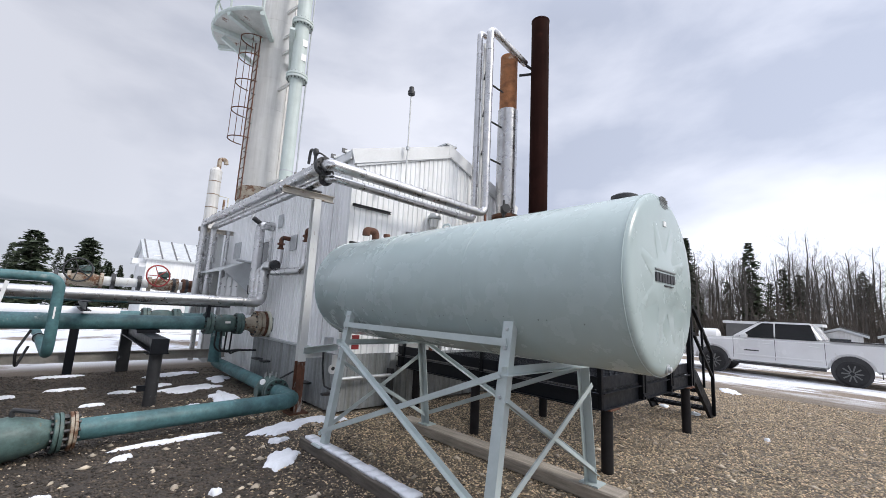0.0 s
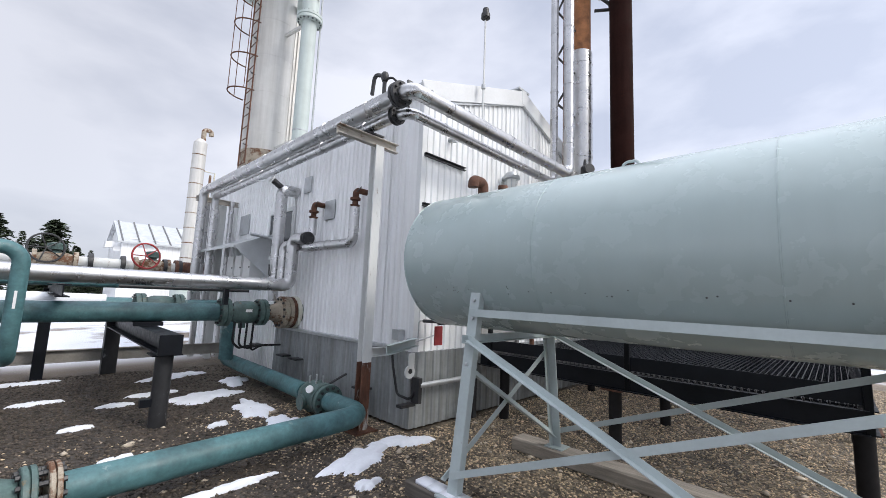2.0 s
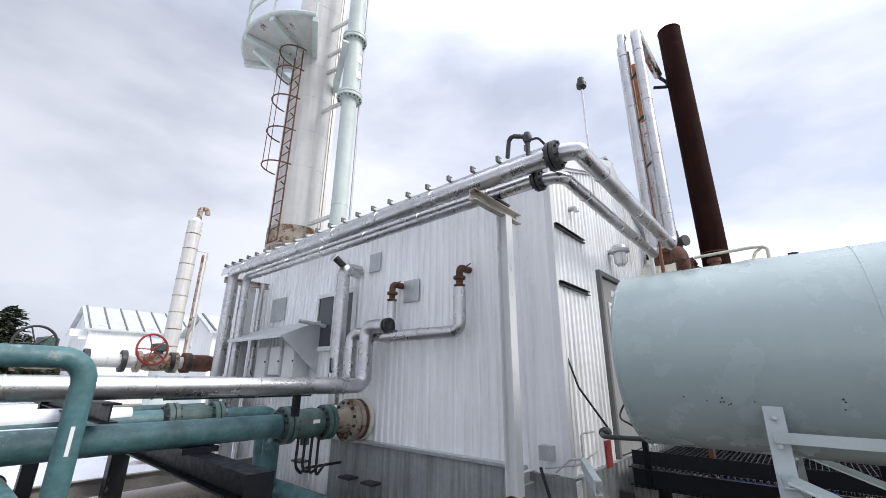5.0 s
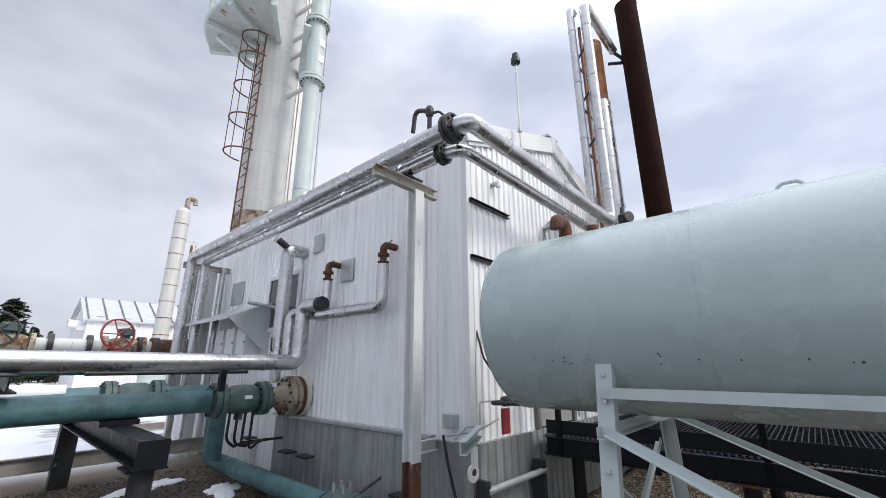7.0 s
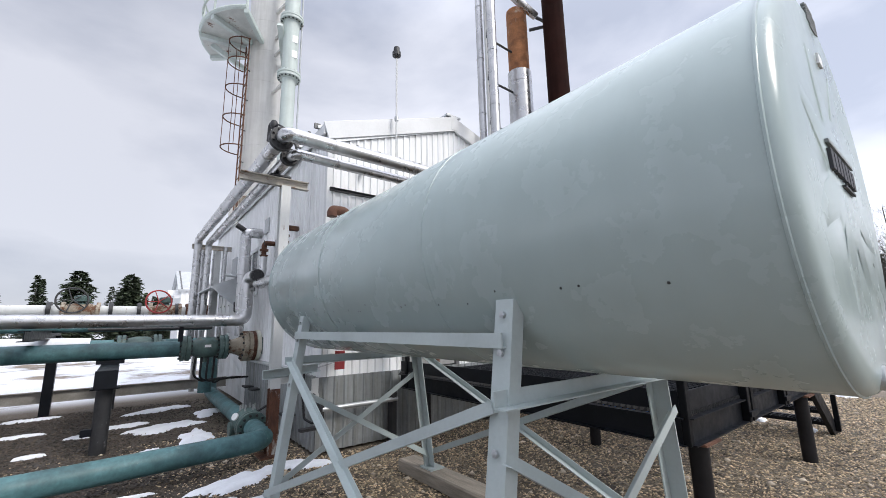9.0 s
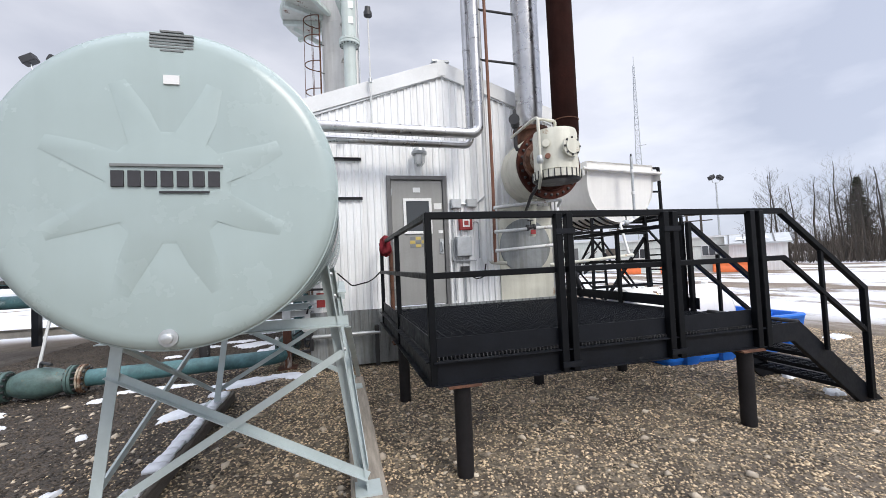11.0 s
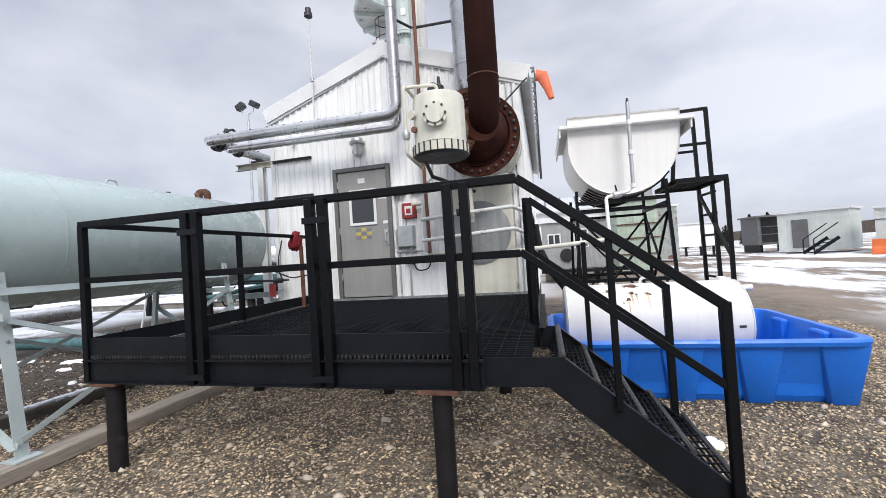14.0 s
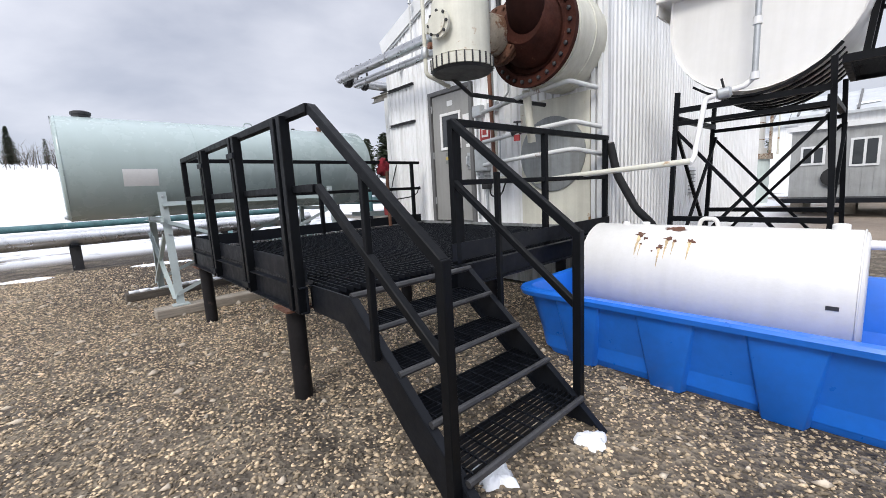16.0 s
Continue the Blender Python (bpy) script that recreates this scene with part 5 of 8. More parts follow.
for pts, r in (([(5.48, SY - 0.04, 2.42), (5.48, SY - 0.04, 0.9)], 0.014), ([(5.62, SY - 0.04, 2.5), (5.72, SY - 0.04, 2.5)], 0.014),
               ([(5.90, SY - 0.04, 2.5), (6.1, SY - 0.06, 2.66), (6.1, SY - 0.06, 2.9)], 0.014), ([(5.62, SY - 0.05, 2.06), (5.62, SY - 0.05, 1.95)], 0.014),
               ([(5.65, SY - 0.05, 1.36), (5.65, SY - 0.05, 0.86)], 0.018), ([(5.45, SY - 0.05, 1.9), (5.45, SY - 0.05, 1.55), (5.86, SY - 0.05, 1.55)], 0.012),
               ([(5.8, SY - 0.05, 2.2), (5.92, SY - 0.05, 2.2), (5.92, SY - 0.05, 1.58)], 0.012)):
    single("conduit", tube(B(), pts, r, 10, 0.05), "steel", pts[-1], "thin grey electrical conduit on the siding", "conduit")
single("cable_loop", tube(B(), [(5.70, SY - 0.05, 1.40), (5.78, SY - 0.12, 1.24), (5.96, SY - 0.1, 1.26), (6.02, SY - 0.05, 1.48)], 0.011, 8, 0.1), "rubber", (5.7, SY - 0.05, 1.25), "black cable looping below the outlet box", "cable")
single("cable_loop", tube(B(), [(3.6, 4.9, 1.45), (3.8, 5.3, 1.25), (4.1, 5.55, 1.30), (4.26, 5.5, 1.46)], 0.01, 8, 0.2), "rubber", (3.8, 5.3, 1.25), "black cable slung from the tank to the rail", "cable")
# thin brown and white tubes up the wall
single("brown_tube", tube(B(), [(6.07, 5.36, 1.5), (6.07, 5.30, 2.9), (6.07, 5.30, 7.3)], 0.026, 10), "copper", (6.07, 5.33, 1.5), "thin brown tube rising beside the stacks", "tube")
single("white_tube", tube(B(), [(6.0, 5.42, 1.52), (6.0, 5.42, 7.4)], 0.035, 12), "white_post", (6.0, 5.42, 1.5), "thin white tube rising beside the stacks", "tube")
single("gas_line", tube(B(), [(5.80, 5.5, 2.25), (6.02, 5.45, 2.25), (6.02, 5.45, 1.50), (6.3, 5.45, 1.48)], 0.03, 12, 0.06), "cream", (5.9, 5.5, 1.5), "cream gas pipe with a small hand wheel", "pipe")
# cream access panel with a round cover
mw = thing("access_cover", (6.77, 5.7, 0.86), "cream wall panel with a large round grey cover", "access panel")
part("panel", box(B(), 6.28, SY - 0.045, 0.82, 7.28, SY - 0.016, 2.45), "cream", mw, bevel=0.004)
part("cover", lathe(B(), (6.76, SY - 0.045, 1.76), (0, -1, 0), [(0, 0.47), (0.02, 0.47), (0.03, 0.44), (0.03, 0.02)], 48), "skirt", mw, "round grey steel cover")
for x in (7.30, 7.38):
    part("stanchion", box(B(), x, SY - 0.06, 0.82, x + 0.05, SY - 0.017, 3.9), "trim", mw)
for z0, z1, x1 in ((2.36, 2.50, 7.40), (1.98, 2.06, 7.45), (1.68, 1.76, 7.45)):
    single("white_pipe", tube(B(), [(6.02, 5.2, z0), (6.7, 5.15, (z0 + z1) / 2), (x1 - 0.15, 5.25, z1), (x1, 5.6, z1 - 0.06)], 0.027, 12, 0.1), "white_post", (6.7, 5.2, z0), "cream painted pipe across the access panel", "pipe")
wv = thing("small_gate_valve", (6.62, 5.15, 2.0), "small valve with a red tag on the cream pipe", "valve")
part("body", lathe(B(), (6.55, 5.15, 2.03), (1, 0, 0.1), [(0, 0.05), (0.03, 0.05), (0.04, 0.035), (0.1, 0.035), (0.11, 0.05), (0.14, 0.05)], 12), "dark", wv)
part("tag", box(B(), 6.60, 5.10, 1.92, 6.68, 5.12, 1.99), "red", wv)
part("wheel", lathe(B(), (6.62, 5.15, 2.14), (0, 0, 1), [(0, 0.05), (0.012, 0.05)], 14), "dark", wv)
part("stem", tube(B(), [(6.62, 5.15, 2.05), (6.62, 5.15, 2.14)], 0.012, 6), "dark", wv)
single("black_hose", tube(B(), [(7.58, 5.55, 1.80), (7.62, 5.65, 1.45), (7.8, 5.75, 1.05), (7.95, 5.9, 0.84), (8.0, 6.0, 0.0)], 0.045, 12, 0.3), "rubber", (7.9, 5.8, 0.0), "thick black rubber hose hanging from the platform corner", "hose")

lv_ = thing("wall_louvre", (EX + 0.02, 8.7, 1.3), "small grey louvred vent low on the east wall", "vent")
part("louvre_frame", box(B(), EX + 0.016, 8.52, 1.08, EX + 0.04, 8.86, 1.54), "trim", lv_, bevel=0.004)
for k in range(7):
    part("slat", bar(B(), (EX + 0.05, 8.55, 1.12 + k * 0.06), (EX + 0.05, 8.83, 1.12 + k * 0.06), 0.035, 0.012), "label", lv_)

# ---- burner, fire tube and stacks ----
ft = thing("fire_tube", (6.93, 5.2, 2.45), "cream fire tube shell with a burnt rusty flange face", "fire tube")
FX, FZ = 6.93, 3.02
part("shell", lathe(B(), (FX, SY, FZ), (0, -1, 0), [(0, 0.54), (0.60, 0.54), (0.602, 0.53), (0.66, 0.53)], 56), "cream", ft)
part("band", lathe(B(), (FX, 5.45, FZ), (0, -1, 0), [(0, 0.542), (0.002, 0.548), (0.012, 0.548), (0.014, 0.542)], 56), "cream", ft)
fl = part("face_flange", lathe(B(), (FX, 5.06, FZ), (0, -1, 0), [(0, 0.55), (0.06, 0.55), (0.062, 0.43), (0.09, 0.42), (0.05, 0.41), (0.025, 0.40), (0.018, 0.30), (0.016, 0.02)], 56), "burnt", ft, "burnt brown bolted flange face, sooted inside")
part("cone", lathe(B(), (FX + 0.03, 5.02, FZ + 0.03), (0.22, -1, 0.05), [(0, 0.39), (0.10, 0.36), (0.30, 0.22), (0.34, 0.1)], 40), "burnt", ft, "sooty brown inlet cone")
for k in range(28):
    a = 2 * math.pi * k / 28
    c = V(FX + 0.49 * math.cos(a), 5.0, FZ + 0.49 * math.sin(a))
    part("bolt", lathe(B(), c, (0, -1, 0), [(0, 0.022), (0.025, 0.022), (0.03, 0.01)], 6), "dark", fl)
bs = thing("black_stack", (7.08, 4.72, 2.8), "tall burnt black exhaust stack, browned at its elbow", "stack")
part("riser", tube(B(), [(FX + 0.02, 5.2, 3.02), (7.05, 4.74, 3.02), (7.08, 4.72, 3.5), (7.08, 4.72, 8.18)], 0.193, 32, 0.36), "black_stack", bs)
part("rim", lathe(B(), (7.08, 4.72, 8.16), (0, 0, 1), [(0, 0.193), (0.002, 0.2), (0.03, 0.2), (0.032, 0.18), (0.0, 0.18), (-0.6, 0.18)], 32), "black_stack", bs)
part("mitre_seam", lathe(B(), (7.08, 4.72, 3.62), (0, 0, 1), [(0, 0.193), (0.004, 0.2), (0.014, 0.2), (0.018, 0.193)], 32), "rust", bs)
bn = thing("burner_housing", (6.6, 4.25, 2.6), "cream rust-streaked burner housing with bolted covers", "burner")
part("drum", lathe(B(), (6.60, 4.25, 2.72), (0, 0, 1), [(0, 0.30), (0.50, 0.30), (0.55, 0.285), (0.575, 0.2), (0.58, 0.02)], 40), "cream", bn)
part("neck", tube(B(), [(6.62, 4.4, 3.02), (6.72, 5.1, 3.02)], 0.21, 28), "rust_cream", bn)
nf = flange("neck_flange", (6.69, 4.78, 3.02), (0.1, 1, 0), 0.30, 0.1, "rust", bn, 14, 0.016)
lr = part("lower_ring", lathe(B(), (6.60, 4.25, 2.60), (0, 0, 1), [(0, 0.29), (0.005, 0.325), (0.105, 0.325), (0.11, 0.29)], 40), "cream", bn)
for k in range(26):
    a = 2 * math.pi * k / 26
    part("clip", box(B(), -0.008, -0.006, 2.60, 0.008, 0.008, 2.71, Matrix.Translation((6.60 + 0.326 * math.cos(a), 4.25 + 0.326 * math.sin(a), 0)) @ Matrix.Rotation(a, 4, "Z")), "dark", lr)
part("lower_plate", lathe(B(), (6.60, 4.25, 2.575), (0, 0, 1), [(0, 0.30), (0.025, 0.32)], 40), "dark", bn, "dark underside plate")
fd = V(0.12, -1, 0).normalized()
hc = part("hand_hole", lathe(B(), V(6.625, 4.0, 2.98), fd, [(0, 0.09), (0.08, 0.09), (0.082, 0.135), (0.11, 0.135), (0.112, 0.10), (0.13, 0.10)], 28), "cream", bn, "round bolted hand-hole cover")
s, u = frame_of(fd)
for k in range(8):
    a = 2 * math.pi * k / 8
    part("bolt", lathe(B(), V(6.625, 4.0, 2.98) + fd * 0.11 + (s * math.cos(a) + u * math.sin(a)) * 0.115, fd, [(0, 0.014), (0.018, 0.014)], 6), "dark", hc)
for x, z, r, mm in ((6.36, 3.05, 0.05, "cream"), (6.38, 2.88, 0.035, "copper")):
    part("port", lathe(B(), (x, 4.10, z), (-0.35, -1, 0), [(0, r * 0.8), (0.05, r * 0.8), (0.052, r), (0.09, r), (0.091, r * 0.5)], 16), mm, bn)
part("support_arm", tube(B(), [(6.38, 4.3, 2.6), (6.38, 4.6, 2.45), (6.75, 5.55, 2.36)], 0.025, 10), "dark", bn)
part("air_line", tube(B(), [(6.25, 4.9, 3.4), (6.25, 4.2, 3.42), (6.25, 4.05, 3.40), (6.25, 4.05, 2.62), (6.35, 4.3, 2.50)], 0.022, 10, 0.06), "cream", bn)
part("air_line", tube(B(), [(6.25, 4.1, 3.40), (6.6, 4.2, 3.42), (6.6, 4.25, 3.28)], 0.02, 10, 0.05), "cream", bn)
part("line_valve", lathe(B(), (6.25, 4.05, 2.78), (0, 0, 1), [(0, 0.03), (0.03, 0.045), (0.08, 0.045), (0.11, 0.03)], 10), "steel", bn)
part("drain_leg", tube(B(), [(6.72, 5.2, 2.5), (6.72, 5.3, 1.9)], 0.05, 14), "cream", bn)
ig = thing("pilot_assembly", (6.45, 5.0, 3.5), "dark pilot fittings beside the stack base", "pilot")
part("body", lathe(B(), (6.42, 5.1, 3.62), (0, 0, 1), [(0, 0.05), (0.05, 0.07), (0.16, 0.07), (0.2, 0.03), (0.3, 0.02)], 14), "dark", ig)
part("disc", lathe(B(), (6.36, 5.0, 3.72), (-0.6, -1, 0), [(0, 0.085), (0.03, 0.085)], 18), "dark", ig)
part("line", tube(B(), [(6.42, 5.1, 3.62), (6.42, 5.12, 3.3), (6.7, 5.2, 3.2)], 0.03, 8, 0.06), "dark", ig)
ss = thing("silver_stack", (6.82, 5.38, 3.4), "silver jacketed stack, rusted bare towards its top", "stack")
part("base", lathe(B(), (6.82, 5.38, 3.45), (0, 0, 1), [(0, 0.24), (0.18, 0.24), (0.19, 0.29), (0.25, 0.29), (0.26, 0.22)], 32), "rust", ss, "rusty base flange")
part("jacket", lathe(B(), (6.82, 5.38, 3.71), (0, 0, 1), [(0, 0.175), (0.05, 0.2), (0.4, 0.222), (2.42, 0.222), (2.43, 0.19)], 32), "silver", ss)
for z in (4.1, 5.0, 5.9):
    clamp_band((6.82, 5.38, z), (0, 0, 1), 0.222, "silver", ss)
part("rusted_top", lathe(B(), (6.82, 5.38, 6.1), (0, 0, 1), [(0, 0.195), (1.36, 0.195), (1.36, 0.18), (1.1, 0.17)], 28), "rust_bright", ss, "rusted bare upper stack")
single("vent_line", tube(B(), [(5.95, 5.08, 7.47), (6.95, 5.02, 7.22)], 0.075, 16), "silver", (6.4, 5.05, 7.4), "silver jacketed vent line sloping to the stack", "pipe")
single("vent_line", tube(B(), [(6.9, 5.05, 7.22), (7.08, 4.92, 7.10), (7.08, 4.90, 6.98), (6.85, 5.1, 6.92)], 0.03, 10, 0.06), "dark", (6.95, 5.0, 7.0), "thin dark pipe looping to the black stack", "pipe")
for z in (4.9, 5.75, 6.6):
    single("stack_brace", tube(B(), [(5.79, 5.15, z), (6.0, 5.4, z - 0.05), (6.66, 5.38, z - 0.08)], 0.02, 8), "dark", (6.2, 5.4, z), "short dark brace between riser and stack", "brace", "stack braces")
# steel wire stay from the shell to the eave
single("stay_bar", tube(B(), [(7.25, 5.35, 3.5), (7.6, 5.45, 3.85)], 0.012, 8), "dark", (7.4, 5.4, 3.5), "thin dark stay bar to the eave", "stay")

# ---- tall vessel behind the roof ----
vs = thing("tall_vessel", (3.88, 12.3, 0), "tall silver insulated tower with ladder cage and platform", "process tower")
VX, VY, VR = 3.88, 12.3, 0.56
part("skirt", lathe(B(), (VX, VY, 3.9), (0, 0, 1), [(0, VR - 0.06), (0.50, VR - 0.06)], 40), "rust_cream", vs)
part("shell", lathe(B(), (VX, VY, 4.40), (0, 0, 1), [(0, VR - 0.02), (0.01, VR), (9.0, VR), (9.5, 0.4), (9.7, 0.02)], 48), "vessel", vs)
for z in [4.4 + 0.95 * k for k in range(1, 9)]:
    clamp_band((VX, VY, z), (0, 0, 1), VR, "vessel", vs, 0.03)
part("base_band", lathe(B(), (VX, VY, 4.42), (0, 0, 1), [(0, VR - 0.01), (0.005, VR + 0.012), (0.42, VR + 0.012), (0.425, VR - 0.01)], 48), "rust_cream", vs, "rust-stained base band")
part("seam", box(B(), VX + 0.30, VY - 0.49, 4.4, VX + 0.34, VY - 0.44, 13.2), "vessel", vs)
part("seam", box(B(), VX + 0.42, VY - 0.40, 4.4, VX + 0.50, VY - 0.33, 13.2), "vessel", vs)
# overhead line beside it, flanged twice
ol = thing("overhead_line", (4.12, 10.95, 4.0), "grey-green pipe with flanges beside the tower", "pipe")
part("run", tube(B(), [(4.12, 10.95, 3.9), (4.12, 10.95, 8.02)], 0.175, 24), "grey_green", ol)
part("run", tube(B(), [(4.12, 10.95, 8.02), (4.12, 10.95, 13.5)], 0.20, 24), "grey_green", ol)
for z in (8.02, 9.72):
    flange("flange", (4.12, 10.95, z), (0, 0, 1), 0.30, 0.16, "grey_green", ol, 16, 0.02)
for z in (4.9, 7.85, 9.0, 9.55, 10.4):
    part("bracket", bar(B(), (VX, VY - 0.4, z), (4.10, 11.1, z + 0.12), 0.07, 0.07), "vessel", ol)
for z in (8.5, 8.95):
    part("sensor_box", box(B(), 4.10, 10.74, z, 4.24, 10.77, z + 0.2), "white", ol)
part("tracer", tube(B(), [(4.38, 10.9, 3.9), (4.38, 10.9, 13.0)], 0.025, 8), "steel", ol)
clamp_band((4.12, 10.95, 5.2), (0, 0, 1), 0.175, "steel", ol, 0.03)
# ladder with cage on the west flank
ld = thing("caged_ladder", (3.1, 12.1, 3.5), "dark steel caged ladder up the tower", "ladder")
LX, LYY = 3.16, 12.0
for d in (-0.2, 0.2):
    part("stile", tube(B(), [(LX + 0.1, LYY + d, 4.4), (LX + 0.1, LYY + d, 9.3)], 0.018, 8), "rust", ld)
for k in range(16):
    part("rung", tube(B(), [(LX + 0.1, LYY - 0.2, 4.4 + 0.3 * k), (LX + 0.1, LYY + 0.2, 4.4 + 0.3 * k)], 0.011, 6), "rust", ld)
for z in (6.1, 6.95, 7.8, 8.6, 9.2):
    ring = [(LX + 0.1 - 0.46 * math.sin(a), LYY + 0.36 * -math.cos(a), z) for a in [math.pi * k / 12 for k in range(13)]]
    part("hoop", tube(B(), ring, 0.016, 8), "rust", ld)
for a in (0.5, 1.57, 2.65):
    x, y = LX + 0.1 - 0.46 * math.sin(a), LYY - 0.36 * math.cos(a)
    part("cage_bar", tube(B(), [(x, y, 6.1), (x, y, 9.25)], 0.009, 6), "rust", ld)
for k in range(1, 6):
    part("stand_off", bar(B(), (LX + 0.1, LYY, 4.0 + 0.9 * k), (VX - 0.45, LYY + 0.1, 4.0 + 0.9 * k), 0.03, 0.015), "dark", ld)
# platform at the top of the ladder
tp = thing("tower_platform", (3.2, 12.0, 9.2), "rusty-floored curved platform on the tower", "platform")
bm = B()
segs = 9
a0, a1 = math.radians(140), math.radians(238)
low = []
for k in range(segs + 1):
    a = a0 + (a1 - a0) * k / segs
    c, s2 = math.cos(a), math.sin(a)
    low.append([bm.verts.new((VX + r * c, VY + r * s2, z)) for r, z in ((0.58, 9.42), (1.72, 9.42), (1.72, 9.48), (0.58, 9.48))])
for p, q in zip(low, low[1:]):
    for i in range(4):
        j = (i + 1) % 4
        bm.faces.new((p[i], p[j], q[j], q[i]))
bm.faces.new(low[0])
bm.faces.new(low[-1][::-1])
part("floor", bm, mat("rusty_underside", (0.48, 0.49, 0.46), 0.6, var=0.15, second=RUST, amount=0.1, patch=3), tp, "grey platform floor, rusty beneath")
for k in range(segs + 1):
    a = a0 + (a1 - a0) * k / segs
    c, s2 = math.cos(a), math.sin(a)
    if k % 3 == 0:
        part("beam", bar(B(), (VX + 0.58 * c, VY + 0.58 * s2, 9.36), (VX + 1.74 * c, VY + 1.74 * s2, 9.36), 0.12, 0.12), "grey_green", tp)
        part("rail_post", tube(B(), [(VX + 1.7 * c, VY + 1.7 * s2, 9.4), (VX + 1.7 * c, VY + 1.7 * s2, 10.6)], 0.03, 8), "grey_green", tp)
arc = [(VX + 1.73 * math.cos(a0 + (a1 - a0) * k / 12), VY + 1.73 * math.sin(a0 + (a1 - a0) * k / 12)) for k in range(13)]
part("edge_band", tube(B(), [(x, y, 9.48) for x, y in arc], 0.06, 8), "grey_green", tp)
part("guard_rail", tube(B(), [(x, y, 10.55) for x, y in arc], 0.03, 8), "grey_green", tp)
part("guard_rail", tube(B(), [(x, y, 10.05) for x, y in arc], 0.03, 8), "grey_green", tp)
part("knee_brace", bar(B(), (VX + 0.35, VY - 0.5, 8.7), (VX - 0.1, VY - 1.5, 9.35), 0.14, 0.14), "grey_green", tp)
part("knee_brace", bar(B(), (VX - 0.55, VY + 0.1, 8.7), (VX - 1.4, VY + 0.4, 9.3), 0.12, 0.12), "grey_green", tp)
# slimmer tower far behind
s2t = thing("slim_tower", (5.5, 25.0, 0), "slim pale jacketed column with a bent vent", "process tower")
part("shell", lathe(B(), (5.5, 25.0, 2.2), (0, 0, 1), [(0, 0.42), (0.3, 0.42), (0.31, 0.31), (6.6, 0.31), (6.8, 0.16)], 28), "vessel", s2t)
part("vent", tube(B(), [(5.6, 25, 8.9), (5.6, 25, 9.5), (5.9, 25, 9.6), (5.95, 25, 9.3)], 0.12, 12, 0.14), "rust_cream", s2t)
for k in range(8):
    clamp_band((5.5, 25, 2.9 + 0.75 * k), (0, 0, 1), 0.31, "rust_cream", s2t, 0.05)
part("side_pipe", tube(B(), [(6.05, 24.8, 2.2), (6.05, 24.8, 7.2)], 0.06, 8), "rust_cream", s2t)
part("side_pipe", tube(B(), [(6.3, 25.0, 2.2), (6.3, 25.0, 7.4), (5.8, 25, 7.4)], 0.04, 8), "cream", s2t)
part("base", lathe(B(), (5.5, 25.0, 0), (0, 0, 1), [(0, 0.55), (2.2, 0.55)], 24), "grey_green", s2t)
part("collar", lathe(B(), (5.5, 25.0, 2.0), (0, 0, 1), [(0, 0.65), (0.25, 0.65)], 24), "rust_cream", s2t)


# ---- poly tank on its stand ----
pt = thing("poly_tank", (8.84, 6.6, 2.1), "white polyethylene cradle tank with a flanged lid", "storage tank")
QX0, QX1, QY0, QY1, QZ = 8.02, 9.56, 5.74, 7.20, 3.10
qc, qr = (QX0 + QX1) / 2, (QX1 - QX0) / 2 - 0.04
bm = B()
outline = [(qr * 1.0, 0.42 - 0.03)] + [(qr * math.cos(a), qr * math.sin(a) * 1.0) for a in [-math.pi * k / 18 for k in range(19)]] + [(-qr, 0.42 - 0.03)]
cz = 2.87
rings = []
for y, k in ((QY0 + 0.03, 0.97), (QY0, 0.99), (QY0 + 0.06, 1.0), (QY1 - 0.06, 1.0), (QY1, 0.97)):
    rings.append([bm.verts.new((qc + x * k, y, cz + z * k * 1.02)) for x, z in outline])
n = len(outline)
for a, b in zip(rings, rings[1:]):
    for i in range(n):
        j = (i + 1) % n
        bm.faces.new((a[i], a[j], b[j], b[i]))
bm.faces.new(rings[0][::-1])
bm.faces.new(rings[-1])
part("body", bm, "poly", pt, smooth=50)
bm = B()
box(bm, QX0 - 0.08, QY0 - 0.09, QZ - 0.02, QX1 + 0.10, QY1 + 0.08, QZ + 0.03)
part("rim", bm, "poly", pt, bevel=0.01)
for x in (QX0 - 0.07, QX1 + 0.06):
    part("rim_lip", box(B(), x, QY0 - 0.07, QZ - 0.13, x + 0.02, QY1 + 0.05, QZ - 0.02), "poly", pt)
bm = B()
lo_r, hi_r = (qc - 0.48, QY0 + 0.28, qc + 0.40, QY1 - 0.25), (qc - 0.30, 6.35, qc + 0.26, 6.9)
v0 = [bm.verts.new((x, y, QZ + 0.03)) for x, y in ((lo_r[0], lo_r[1]), (lo_r[2], lo_r[1]), (lo_r[2], lo_r[3]), (lo_r[0], lo_r[3]))]
v1 = [bm.verts.new((x, y, QZ + 0.30)) for x, y in ((hi_r[0], hi_r[1]), (hi_r[2], hi_r[1]), (hi_r[2], hi_r[3]), (hi_r[0], hi_r[3]))]
bm.faces.new(v1)
for i in range(4):
    j = (i + 1) % 4
    bm.faces.new((v0[i], v0[j], v1[j], v1[i]))
part("lid_dome", bm, "poly", pt, bevel=0.04)
part("hatch", lathe(B(), (qc, 6.62, QZ + 0.29), (0, 0, 1), [(0, 0.2), (0.03, 0.2), (0.035, 0.17)], 24), "dark", pt)
pt.rotation_euler = (0, radians(2.6), 0)
sg = thing("sight_tube", (8.87, 5.48, 2.1), "clear upright level tube with white fittings", "level gauge")
part("tube", tube(B(), [(8.87, 5.48, 2.20), (8.87, 5.48, 3.32)], 0.024, 12), "steel", sg)
